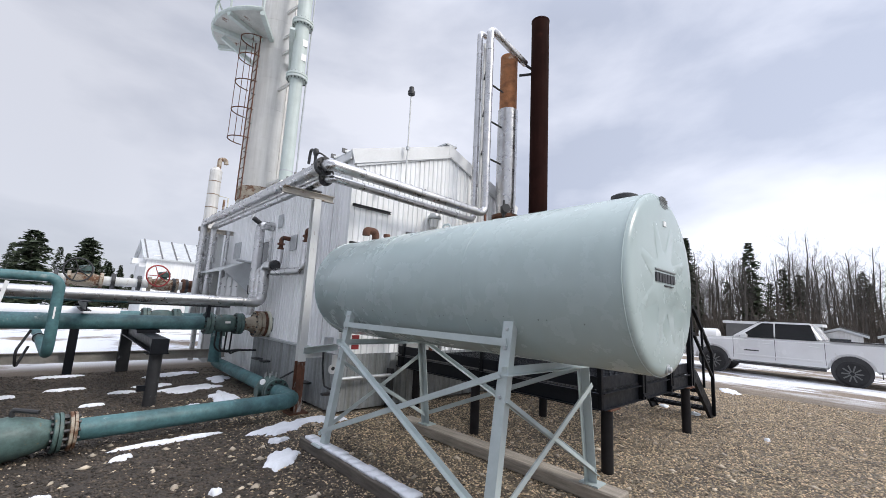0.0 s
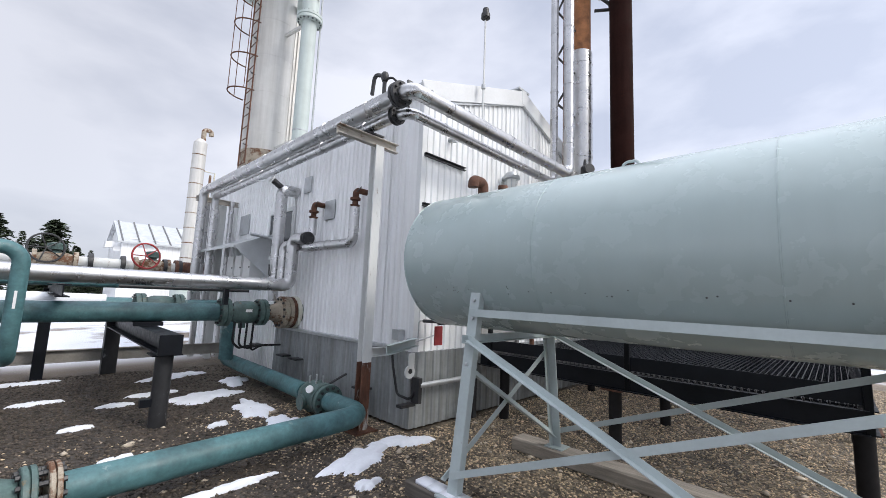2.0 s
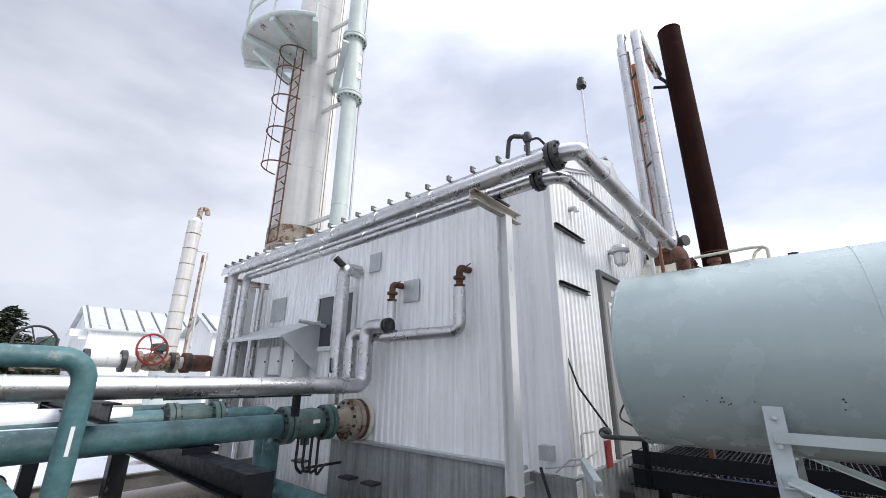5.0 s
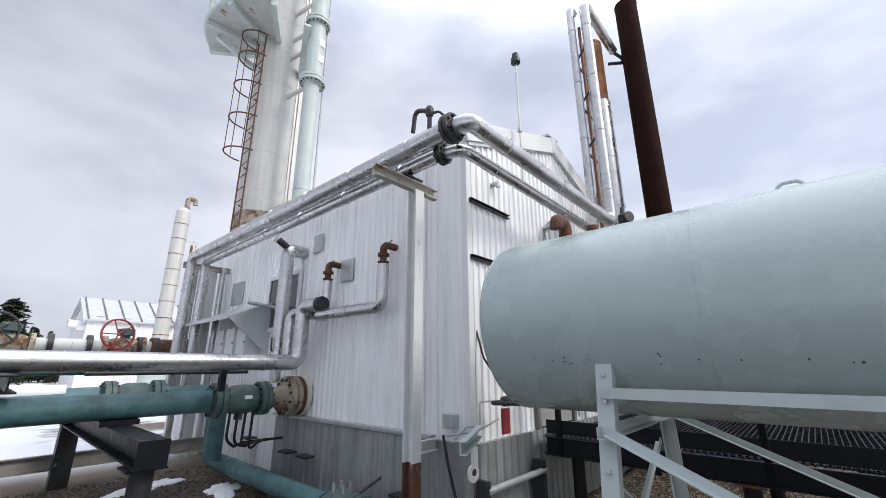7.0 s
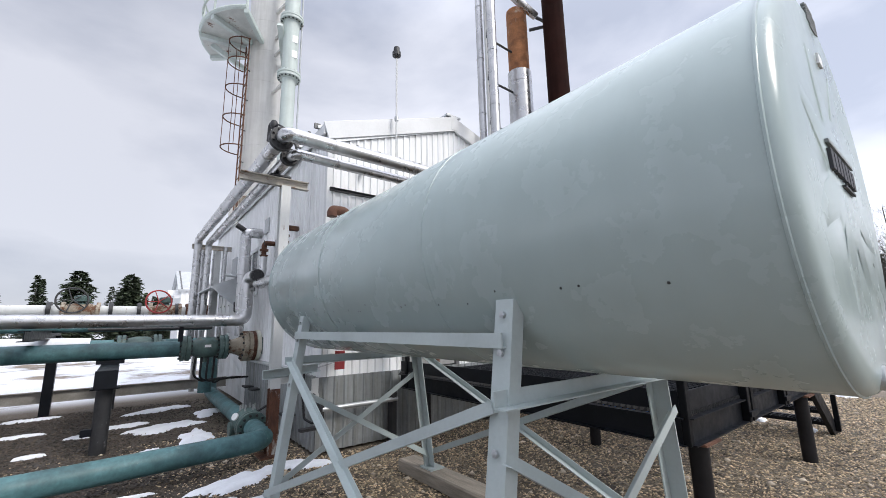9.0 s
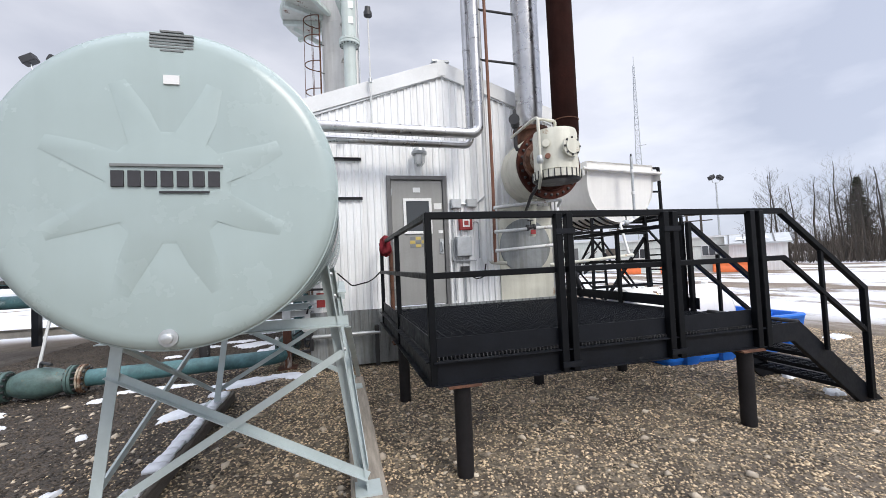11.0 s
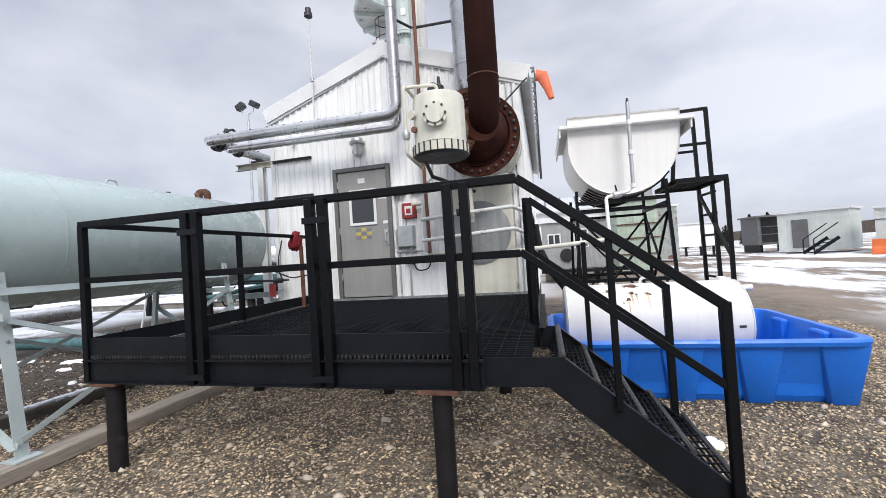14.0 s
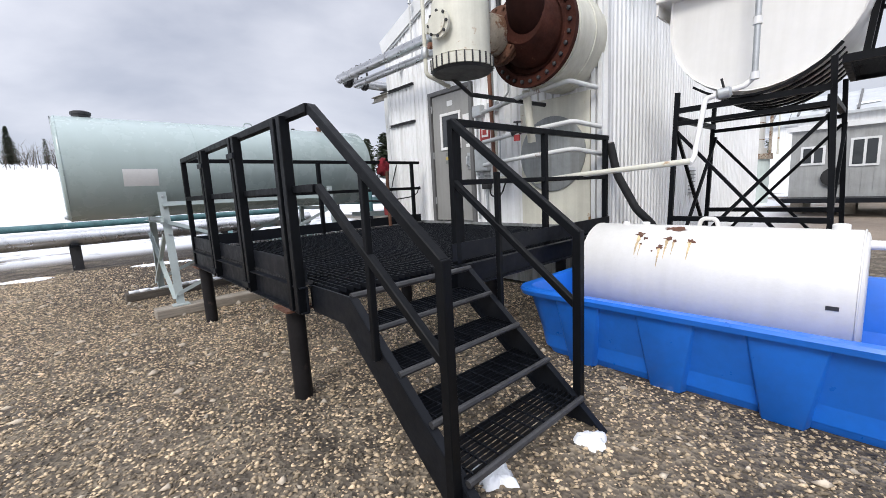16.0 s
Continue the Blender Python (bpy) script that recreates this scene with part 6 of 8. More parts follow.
for z in (2.18, 2.62, 3.02):
    part("clip", lathe(B(), (8.87, 5.48, z), (0, 0, 1), [(0, 0.035), (0.06, 0.035)], 12), "white", sg)
part("tip", lathe(B(), (8.87, 5.48, 3.32), (0, 0, 1), [(0, 0.02), (0.05, 0.012)], 8), "dark", sg)
part("outlet", tube(B(), [(8.86, 5.50, 2.20), (8.80, 5.48, 2.14), (8.52, 5.44, 2.08), (8.50, 5.24, 1.55), (8.50, 5.14, 1.50)], 0.023, 12, 0.05), "white", sg)
part("valve", lathe(B(), (8.60, 5.455, 2.10), (1, 0.1, 0.1), [(0, 0.03), (0.02, 0.05), (0.10, 0.05), (0.12, 0.03)], 14), "steel", sg)
part("valve_lever", bar(B(), (8.66, 5.45, 2.14), (8.64, 5.43, 2.23), 0.02, 0.01), "dark", sg)
single("white_hose_pipe", tube(B(), [(6.9, 5.1, 1.42), (7.5, 4.98, 1.46), (8.50, 5.14, 1.52)], 0.027, 12), "cream", (7.8, 5.0, 1.45), "long thin white pipe from the stand to the building", "pipe")
st = thing("tank_stand", (8.84, 6.6, 0), "black angle-iron stand with a slatted cradle", "stand")
SXA, SXB, SYA, SYB = 8.18, 9.34, 5.78, 7.12
for y in (SYA, SYB):
    part("leg", bar(B(), (SXA - 0.06, y, 0), (SXA, y, 2.24), 0.042, 0.042), "black_rail", st)
    part("leg", bar(B(), (SXB + 0.10, y, 0), (SXB, y, 2.30), 0.042, 0.042), "black_rail", st)
    part("top_bar", bar(B(), (SXA, y, 2.06), (SXB, y, 2.06), 0.05, 0.05), "black_rail", st)
    part("tie_bar", bar(B(), (SXA, y, 1.93), (SXB, y, 1.93), 0.04, 0.04), "black_rail", st)
    part("tie_bar", bar(B(), (SXA - 0.05, y, 0.95), (SXB + 0.06, y, 0.95), 0.05, 0.05), "black_rail", st)
    part("brace", bar(B(), (SXA, y + 0.02, 1.85), (SXB + 0.08, y + 0.02, 0.40), 0.03, 0.03), "black_rail", st)
    part("brace", bar(B(), (SXB, y + 0.05, 1.85), (SXA - 0.04, y + 0.05, 0.40), 0.03, 0.03), "black_rail", st)
for x in (SXA, SXB):
    part("side_bar", bar(B(), (x, SYA, 1.98), (x, SYB, 1.98), 0.05, 0.05), "black_rail", st)
    part("brace", bar(B(), (x, SYA, 1.85), (x, SYB, 0.5), 0.03, 0.03), "black_rail", st)
    part("brace", bar(B(), (x + 0.03, SYB, 1.85), (x + 0.03, SYA, 0.5), 0.03, 0.03), "black_rail", st)
for k in range(7):
    y = SYA - 0.02 + k * 0.22
    arcp = [(qc + (qr + 0.02) * math.sin(a), y, cz - (qr + 0.03) * math.cos(a) * 1.02) for a in [math.radians(-38 + 8.2 * j) for j in range(12)]]
    bm = B()
    for p, q in zip(arcp, arcp[1:]):
        bar(bm, p, q, 0.05, 0.02)
    part("cradle_slat", bm, "black_rail", st)
lad = thing("access_ladder", (9.7, 6.0, 0), "black steel ladder with a small landing beside the tank", "ladder")
for x, y, z0 in ((9.98, 6.05, 0), (9.98, 6.55, 0)):
    part("stile", bar(B(), (x + 0.04, y, z0), (x, y, 3.26), 0.045, 0.045), "black_rail", lad)
for x, y in ((9.60, 6.05), (9.60, 6.55)):
    part("stile", bar(B(), (x - 0.10, y, 2.24), (x, y, 3.26), 0.045, 0.045), "black_rail", lad)
for y in (6.05, 6.55):
    part("top_bar", bar(B(), (9.58, y, 3.26), (10.0, y, 3.26), 0.04, 0.04), "black_rail", lad)
    part("mid_bar", bar(B(), (9.54, y, 2.78), (10.0, y, 2.78), 0.035, 0.035), "black_rail", lad)
for k in range(7):
    z = 0.3 + k * 0.3
    part("rung", bar(B(), (10.02, 6.05, z), (10.02, 6.55, z), 0.03, 0.03), "black_rail", lad)
bm = B()
box(bm, 9.40, 5.55, 2.19, 9.44, 6.6, 2.25)
box(bm, 9.96, 5.55, 2.19, 10.0, 6.6, 2.25)
box(bm, 9.44, 5.55, 2.19, 9.96, 5.59, 2.25)
box(bm, 9.44, 6.56, 2.19, 9.96, 6.6, 2.25)
part("landing_frame", bm, "black_rail", lad)
bm = B()
for k in range(22):
    box(bm, 9.44, 5.62 + k * 0.043, 2.225, 9.96, 5.626 + k * 0.043, 2.245)
part("landing_grate", bm, "black_rail", lad)
part("leg", bar(B(), (9.98, 5.57, 0), (9.98, 5.57, 2.2), 0.045, 0.045), "black_rail", lad)
part("brace", bar(B(), (9.98, 5.57, 1.2), (9.98, 6.5, 2.1), 0.035, 0.035), "black_rail", lad)

# ---- blue tub and white drum ----
tub = thing("spill_tub", (8.94, 4.53, 0), "bright blue moulded plastic spill containment tub", "tub")
UX0, UX1, UY0, UY1, UZ = 7.67, 10.21, 3.64, 5.42, 0.565


def rect_ring(bm, x0, y0, x1, y1, z, r, n=5):
    vs = []
    for cx, cy, a in ((x1 - r, y1 - r, 0), (x0 + r, y1 - r, 90), (x0 + r, y0 + r, 180), (x1 - r, y0 + r, 270)):
        for k in range(n + 1):
            t = radians(a + 90 * k / n)
            vs.append(bm.verts.new((cx + r * math.cos(t), cy + r * math.sin(t), z)))
    return vs


bm = B()
lv = [(0.19, 0.0, 0.10), (0.16, 0.05, 0.12), (0.06, UZ - 0.07, 0.14), (0.055, UZ - 0.06, 0.14), (0.0, UZ - 0.055, 0.16), (-0.01, UZ - 0.02, 0.16), (0.0, UZ, 0.16), (0.06, UZ, 0.14), (0.075, UZ - 0.02, 0.14), (0.15, 0.06, 0.11)]
rg = [rect_ring(bm, UX0 + i, UY0 + i, UX1 - i, UY1 - i, z, r) for i, z, r in lv]
n = len(rg[0])
for a, b in zip(rg, rg[1:]):
    for i in range(n):
        j = (i + 1) % n
        bm.faces.new((a[i], a[j], b[j], b[i]))
bm.faces.new(rg[0][::-1])
bm.faces.new(rg[-1])
part("shell", bm, "blue", tub, smooth=40)
for k in range(4):
    x = UX0 + 0.42 + k * 0.60
    for y, s in ((UY0 + 0.055, -1), (UY1 - 0.055, 1)):
        bm = B()
        pr = [(x, 0.0, 0.09), (x + 0.22, 0.0, 0.09), (x + 0.30, UZ - 0.06, 0.0), (x - 0.08, UZ - 0.06, 0.0)]
        va = [bm.verts.new((px, y + (-s) * (dd + 0.03), pz)) for px, pz, dd in pr]
        vb = [bm.verts.new((px + (0.02 if i in (0, 3) else -0.02), y + s * (0.012 - dd * 0.75), pz + 0.002)) for i, (px, pz, dd) in enumerate(pr)]
        bm.faces.new(va[::-1])
        bm.faces.new(vb)
        for i in range(4):
            j = (i + 1) % 4
            bm.faces.new((va[i], va[j], vb[j], vb[i]))
        part("moulded_rib", bm, "blue", tub, bevel=0.006)
for x in (UX1 - 0.085,):
    for y in (4.1, 4.75):
        part("moulded_rib", box(B(), x - 0.06, y, 0.06, x + 0.01, y + 0.22, UZ - 0.03), "blue", tub, bevel=0.015)
dr = thing("white_drum", (8.73, 4.72, 0.06), "white steel drum tank with rust runs, lying in the tub", "drum tank")
DY, DZ, DR, DX = 4.72, 0.575, 0.415, 7.86
part("shell", lathe(B(), (DX, DY, DZ), (1, 0, 0), [(0.03, 0.02), (0.0, 0.25), (0.0, DR - 0.05), (0.012, DR - 0.016), (0.04, DR), (1.76, DR), (1.79, DR - 0.016), (1.80, DR - 0.05), (1.80, 0.25), (1.77, 0.02)], 64), "white_drum", dr, smooth=50)
for x in (8.3, 9.2):
    part("cradle", box(B(), x, DY - 0.3, 0.06, x + 0.1, DY + 0.3, 0.30), "dark", dr)
for x in (DX + 0.022, DX + 1.768):
    part("end_seam", lathe(B(), (x, DY, DZ), (1, 0, 0), [(0, DR - 0.004), (0.003, DR + 0.004), (0.009, DR + 0.004), (0.012, DR - 0.004)], 64), "white_drum", dr)
part("lug", tube(B(), [(8.70, DY, DZ + DR - 0.02), (8.72, DY, DZ + DR + 0.06), (8.82, DY, DZ + DR + 0.06), (8.84, DY, DZ + DR - 0.02)], 0.016, 10, 0.04), "white_drum", dr)
for x, rr_, hh in ((9.52, 0.045, 0.045), (8.13, 0.03, 0.03), (8.30, 0.03, 0.03)):
    part("port", lathe(B(), (x, DY, DZ + DR - 0.012), (0, 0, 1), [(0, rr_), (hh, rr_), (hh + 0.006, rr_ * 0.7)], 16), "white", dr)
part("end_tap", tube(B(), [(9.66, DY - 0.02, DZ + DR - 0.09), (9.80, DY - 0.02, DZ + DR - 0.09)], 0.03, 12), "white", dr)
part("data_plate", box(B(), 9.50, DY - DR - 0.004, DZ - 0.03, 9.56, DY - DR + 0.006, DZ - 0.005), "mark", dr)
# rust scabs near the crown, each a flaked ragged patch with a thin run below it
rr = random.Random(31)
for x, ang, size, run in ((8.34, 0.56, 0.040, 0.50), (8.39, 0.66, 0.020, 0.0), (8.53, 0.28, 0.034, 0.0), (8.61, 0.32, 0.050, 0.0), (8.52, 0.86, 0.024, 0.40), (8.56, 0.64, 0.028, 0.45), (8.61, 0.70, 0.018, 0.30), (8.72, 0.68, 0.032, 0.40), (8.47, 0.95, 0.009, 0.0), (8.37, 0.80, 0.012, 0.3)):
    nrm = V(0, -math.sin(ang), math.cos(ang))
    tan = V(0, -math.cos(ang), -math.sin(ang))
    c = V(x, DY, DZ) + nrm * (DR + 0.0015)
    bm = B()
    rim = []
    for k in range(14):
        a = 2 * math.pi * k / 14
        w = size * rr.uniform(0.45, 1.25)
        rim.append(bm.verts.new(c + V(1, 0, 0) * w * 1.2 * math.cos(a) + tan * w * math.sin(a) - nrm * 0.002))
    mid = bm.verts.new(c + nrm * 0.002)
    for k in range(14):
        bm.faces.new((mid, rim[k], rim[(k + 1) % 14]))
    part("rust_scab", bm, "rust", dr)
    if run:
        bm = B()
        pts = []
        for k in range(11):
            a = ang + run * k / 10
            n2 = V(0, -math.sin(a), math.cos(a))
            ww = size * 0.55 * (1 - 0.85 * k / 10) * (0.8 + 0.5 * noise.noise(V(x * 9, k * 0.9, 0)))
            q = V(x + 0.004 * noise.noise(V(k * 0.5, x, 2)), DY, DZ) + n2 * (DR + 0.001)
            pts.append((bm.verts.new(q - V(ww, 0, 0)), bm.verts.new(q + V(ww, 0, 0))))
        for p, q in zip(pts, pts[1:]):
            bm.faces.new((p[0], p[1], q[1], q[0]))
        part("rust_run", bm, "rust_run", dr)

# ---- windsock on the building, yard lights ----
ws = thing("windsock", (7.8, 9.9, 3.8), "limp orange windsock on a dark pole", "windsock")
part("pole", tube(B(), [(7.72, 10.0, 3.2), (7.72, 10.0, 5.62)], 0.028, 8), "dark", ws)
part("bracket", tube(B(), [(7.45, 10.0, 4.3), (7.72, 10.0, 4.3)], 0.02, 8), "dark", ws)
part("sock", tube(B(), [(7.74, 10.0, 5.80), (7.92, 10.02, 5.74), (8.02, 10.0, 5.45), (8.10, 9.98, 5.15)], [0.14, 0.15, 0.10, 0.07], 14), "sock", ws)
part("hoop", lathe(B(), (7.72, 10.0, 5.78), (1, 0, 0), [(0, 0.14), (0.02, 0.14)], 16), "dark", ws)


def yard_light(x, y, h, name="yard_light"):
    t = thing(name, (x, y, 0), "tall grey yard light pole with two floodlights", "street light")
    part("pole", tube(B(), [(x, y, 0), (x, y, h)], [0.10, 0.06], 10), "steel", t)
    for s in (-1, 1):
        part("arm", tube(B(), [(x, y, h - 0.1), (x + s * 0.35, y, h), (x + s * 0.4, y, h + 0.25)], 0.03, 8, 0.1), "steel", t)
        part("floodlight", box(B(), -0.25, -0.18, -0.16, 0.25, 0.18, 0.16, Matrix.Translation((x + s * 0.45, y, h + 0.42)) @ Matrix.Rotation(s * 0.5, 4, "Y")), "dark", t, bevel=0.03)


yard_light(-7.81, 18.8, 10.1)
yard_light(34.9, 26.5, 7.4)

# ---- west pipe line low along the yard ----
wp = jacketed("west_pipe", [(-2.9, -14, 0.70), (-2.7, 6.6, 0.72)], 0.17, "fat silver jacketed pipe low along the west yard", step=1.2)
part("snow_cap", tube(B(), [(-2.88, -12, 0.83), (-2.8, -3, 0.85), (-2.7, 6.2, 0.84)], [0.08, 0.10, 0.09], 10), "snow", wp, "line of snow on the pipe")
single("west_teal_pipe", tube(B(), [(-4.4, -14, 0.95), (-4.2, 6.6, 0.95)], 0.10, 14), "green", (-4.3, -4, 0.85), "teal pipe along the west yard", "pipe")
for y in (-6.0, -1.5, 1.0, 4.5):
    s = thing("pipe_sleeper", (-2.8, y, 0), "dark timber sleeper under the west pipes", "pipe support", "pipe sleepers")
    part("leg", box(B(), -3.0, y - 0.1, -0.02, -2.6, y + 0.1, 0.54), "pole_black", s)
    part("cross_beam", box(B(), -4.8, y - 0.08, 0.54, -2.4, y + 0.08, 0.60), "black", s)
    part("leg", box(B(), -4.6, y - 0.1, -0.02, -4.3, y + 0.1, 0.54), "pole_black", s)

# ---- pick-up truck ----
tk = thing("pickup_truck", (18.2, 2.2, 0), "white four-door pick-up truck with black wheels", "pickup truck")
TXW, TXE, FRONT = 17.12, 19.08, 4.98
WH = (0.93, 4.40)


def side(bm, outline, x0, x1, inset=0.0):
    """A body panel block: a side outline (distance from the front, height) between two flanks."""
    va = [bm.verts.new((x0, FRONT - s, z)) for s, z in outline]
    vb = [bm.verts.new((x1, FRONT - s, z)) for s, z in outline]
    bm.faces.new(va)
    bm.faces.new(vb[::-1])
    n = len(outline)
    for i in range(n):
        j = (i + 1) % n
        bm.faces.new((va[i], vb[i], vb[j], va[j]))
    return bm


def arch(c, r=0.46, n=10):
    return [(c + r * math.cos(a), max(0.42, 0.42 + r * math.sin(a) * 0.98)) for a in [math.pi * k / n for k in range(n, -1, -1)]][::-1]


low_o = [(0.02, 0.60), (0.0, 0.92), (0.05, 1.06), (0.35, 1.15), (1.45, 1.22), (3.92, 1.25), (3.95, 1.26), (5.85, 1.28), (5.93, 1.23), (5.93, 0.62), (5.80, 0.50)] + arch(WH[1]) + [(3.85, 0.40), (1.48, 0.40)] + arch(WH[0]) + [(0.2, 0.45)]
body = part("body", side(B(), low_o, TXW, TXE), "car", tk, bevel=0.07)
bm = B()
r_lo = [(TXW + 0.04, 1.42), (TXE - 0.04, 1.42), (TXE - 0.04, 3.93), (TXW + 0.04, 3.93)]
r_hi = [(TXW + 0.22, 2.28), (TXE - 0.22, 2.28), (TXE - 0.22, 3.62), (TXW + 0.22, 3.62)]
va = [bm.verts.new((x, FRONT - s, 1.20)) for x, s in r_lo]
vb = [bm.verts.new((x, FRONT - s, 1.79)) for x, s in r_hi]
bm.faces.new(vb)
bm.faces.new(va[::-1])
for i in range(4):
    j = (i + 1) % 4
    bm.faces.new((va[i], va[j], vb[j], vb[i]))
part("cab", bm, "car", tk, bevel=0.11)


def pane(name, quad, parent=tk):
    bm = B()
    q = [V(*p) for p in quad]
    nrm = (q[1] - q[0]).cross(q[3] - q[0]).normalized()
    if nrm.dot(q[0] - V(18.1, 2.2, 1.2)) < 0:
        nrm = -nrm
    a, b = [bm.verts.new(p + nrm * 0.008) for p in q], [bm.verts.new(p - nrm * 0.02) for p in q]
    bm.faces.new(a)
    bm.faces.new(b[::-1])
    for i in range(4):
        j = (i + 1) % 4
        bm.faces.new((a[i], a[j], b[j], b[i]))
    part(name, bm, "car_glass", parent)


def cab_pt(s, f):
    """A point on the west flank of the cab: s from the front, f of the cab's height."""
    return (TXW + 0.04 + 0.18 * f, FRONT - s, 1.20 + 0.59 * f)


pane("front_side_window", [cab_pt(1.72, 0.10), cab_pt(2.65, 0.10), cab_pt(2.65, 0.90), cab_pt(2.34, 0.90)])
pane("rear_side_window", [cab_pt(2.69, 0.10), cab_pt(3.70, 0.10), cab_pt(3.56, 0.90), cab_pt(2.69, 0.90)])
pane("windscreen", [(TXW + 0.2, FRONT - 1.52, 1.28), (TXE - 0.2, FRONT - 1.52, 1.28), (TXE - 0.32, FRONT - 2.22, 1.75), (TXW + 0.32, FRONT - 2.22, 1.75)])
for s in (2.67, 3.86, 1.55):
    part("door_gap", box(B(), TXW - 0.002, FRONT - s - 0.006, 0.55, TXW + 0.02, FRONT - s + 0.006, 1.20), "dark", body)
for s in (2.45, 3.62):
    part("door_handle", box(B(), TXW - 0.03, FRONT - s - 0.11, 1.05, TXW + 0.01, FRONT - s + 0.11, 1.08), "car", body, bevel=0.008)
part("sill", box(B(), TXW - 0.01, FRONT - 3.85, 0.36, TXW + 0.1, FRONT - 1.5, 0.43), "dark", body)
part("bed_rail", box(B(), TXW + 0.02, FRONT - 5.88, 1.265, TXW + 0.12, FRONT - 3.98, 1.295), "dark", body)
part("crease", box(B(), TXW - 0.008, FRONT - 3.8, 0.62, TXW + 0.01, FRONT - 1.6, 0.68), "car", body, bevel=0.006)
mr = part("mirror", box(B(), TXW - 0.24, FRONT - 1.98, 1.20, TXW - 0.02, FRONT - 1.80, 1.38), "car", tk, bevel=0.04)
part("badge", box(B(), TXW - 0.005, FRONT - 2.25, 0.80, TXW + 0.005, FRONT - 1.85, 0.84), "dark", body)
part("headlight", box(B(), TXW + 0.02, FRONT - 0.28, 0.90, TXW + 0.42, FRONT + 0.01, 1.04), "lamp_glass", body, bevel=0.02)
part("bumper", box(B(), TXW + 0.05, FRONT - 0.1, 0.5, TXE - 0.05, FRONT + 0.08, 0.78), "steel", body, bevel=0.03)
part("rear_bumper", box(B(), TXW + 0.1, FRONT - 6.06, 0.55, TXE - 0.1, FRONT - 5.9, 0.74), "dark", body, bevel=0.03)
part("mud_flap", box(B(), TXW + 0.04, FRONT - 5.02, 0.30, TXW + 0.3, FRONT - 5.0, 0.6), "rubber", body)
for s in WH:
    for x, d in ((TXW + 0.03, 1), (TXE - 0.03, -1)):
        part("wheel_well", lathe(B(), (x + d * 0.02, FRONT - s, 0.42), (d, 0, 0), [(0, 0.455), (0.3, 0.455)], 28), "dark", body)
        w = part("wheel", lathe(B(), (x, FRONT - s, 0.375), (d, 0, 0), [(0.0, 0.25), (-0.02, 0.30), (0.0, 0.355), (0.04, 0.375), (0.24, 0.375), (0.28, 0.35), (0.28, 0.2)], 36), "tyre", tk)
        part("rim", lathe(B(), (x + d * 0.03, FRONT - s, 0.375), (-d, 0, 0), [(-0.02, 0.265), (0.0, 0.26), (0.01, 0.245), (-0.03, 0.23), (-0.04, 0.06), (0.02, 0.05), (0.025, 0.02)], 28), "dark", w)
        for k in range(10):
            a = 2 * math.pi * k / 10
            part("spoke", bar(B(), (x - d * 0.004, FRONT - s + 0.05 * math.cos(a), 0.375 + 0.05 * math.sin(a)), (x - d * 0.004, FRONT - s + 0.24 * math.cos(a), 0.375 + 0.24 * math.sin(a)), 0.035, 0.03, V(1, 0, 0)), "door_dark", w)

# ---- buildings round the yard ----
def cabin(name, x0, y0, x1, y1, z0, z1, material, label, roof="flat", rise=0.8, along="x", yaw=0.0, category="building", pitch=0.3):
    """A box building with siding ribs and a roof; returns the thing and its turn."""
    t = thing(name, ((x0 + x1) / 2, (y0 + y1) / 2, 0), label, category)
    t.rotation_euler = (0, 0, radians(yaw))
    bm = B()
    box(bm, x0, y0, z0, x1, y1, z1)
    part("wall", bm, material, t)
    for x in np.arange(x0 + pitch / 2, x1, pitch):
        part("siding_rib", box(B(), x, y0 - 0.02, z0, x + 0.04, y0 - 0.001, z1), material, t)
    bm = B()
    if roof == "gable":
        o = 0.25
        if along == "x":
            ym = (y0 + y1) / 2
            pr = [(y0 - o, z1 - 0.05), (ym, z1 + rise), (y1 + o, z1 - 0.05), (y1 + o, z1 + 0.06), (ym, z1 + rise + 0.12), (y0 - o, z1 + 0.06)]
            a, b = [bm.verts.new((x0 - o, y, z)) for y, z in pr], [bm.verts.new((x1 + o, y, z)) for y, z in pr]
            g = [(y0, z1), (ym, z1 + rise - 0.02), (y1, z1)]
            for x in (x0, x1 - 0.05):
                gb = B()
                ga, gc = [gb.verts.new((x, y, z)) for y, z in g], [gb.verts.new((x + 0.05, y, z)) for y, z in g]
                gb.faces.new(ga)
                gb.faces.new(gc[::-1])
                for i in range(3):
                    j = (i + 1) % 3
                    gb.faces.new((ga[i], gc[i], gc[j], ga[j]))
                part("gable", gb, material, t)
        n = 6
        bm.faces.new(a[::-1])
        bm.faces.new(b)
        for i in range(n):
            j = (i + 1) % n
            bm.faces.new((a[i], a[j], b[j], b[i]))
        r = part("roof", bm, "roof", t)
        for x in np.arange(x0, x1, 0.9):
            part("roof_rib", bar(B(), (x, y0 - o, z1 + 0.09), (x, (y0 + y1) / 2, z1 + rise + 0.15), 0.08, 0.06), "door_dark", r)
        for k in range(int((x1 - x0) / 1.3)):
            bm = B()
            x = x0 + 0.4 + k * 1.3
            va = [bm.verts.new(p) for p in ((x, y0 + 0.1, z1 + 0.28), (x + 0.7, y0 + 0.2, z1 + 0.31), (x + 0.65, y0 + 0.9, z1 + 0.55), (x + 0.1, y0 + 0.8, z1 + 0.52))]
            bm.faces.new(va)
            part("roof_snow", bm, "snow", r, "patch of snow on the roof")
    else:
        box(bm, x0 - 0.12, y0 - 0.12, z1, x1 + 0.12, y1 + 0.12, z1 + 0.14)
        part("roof", bm, "trim", t)
    return t


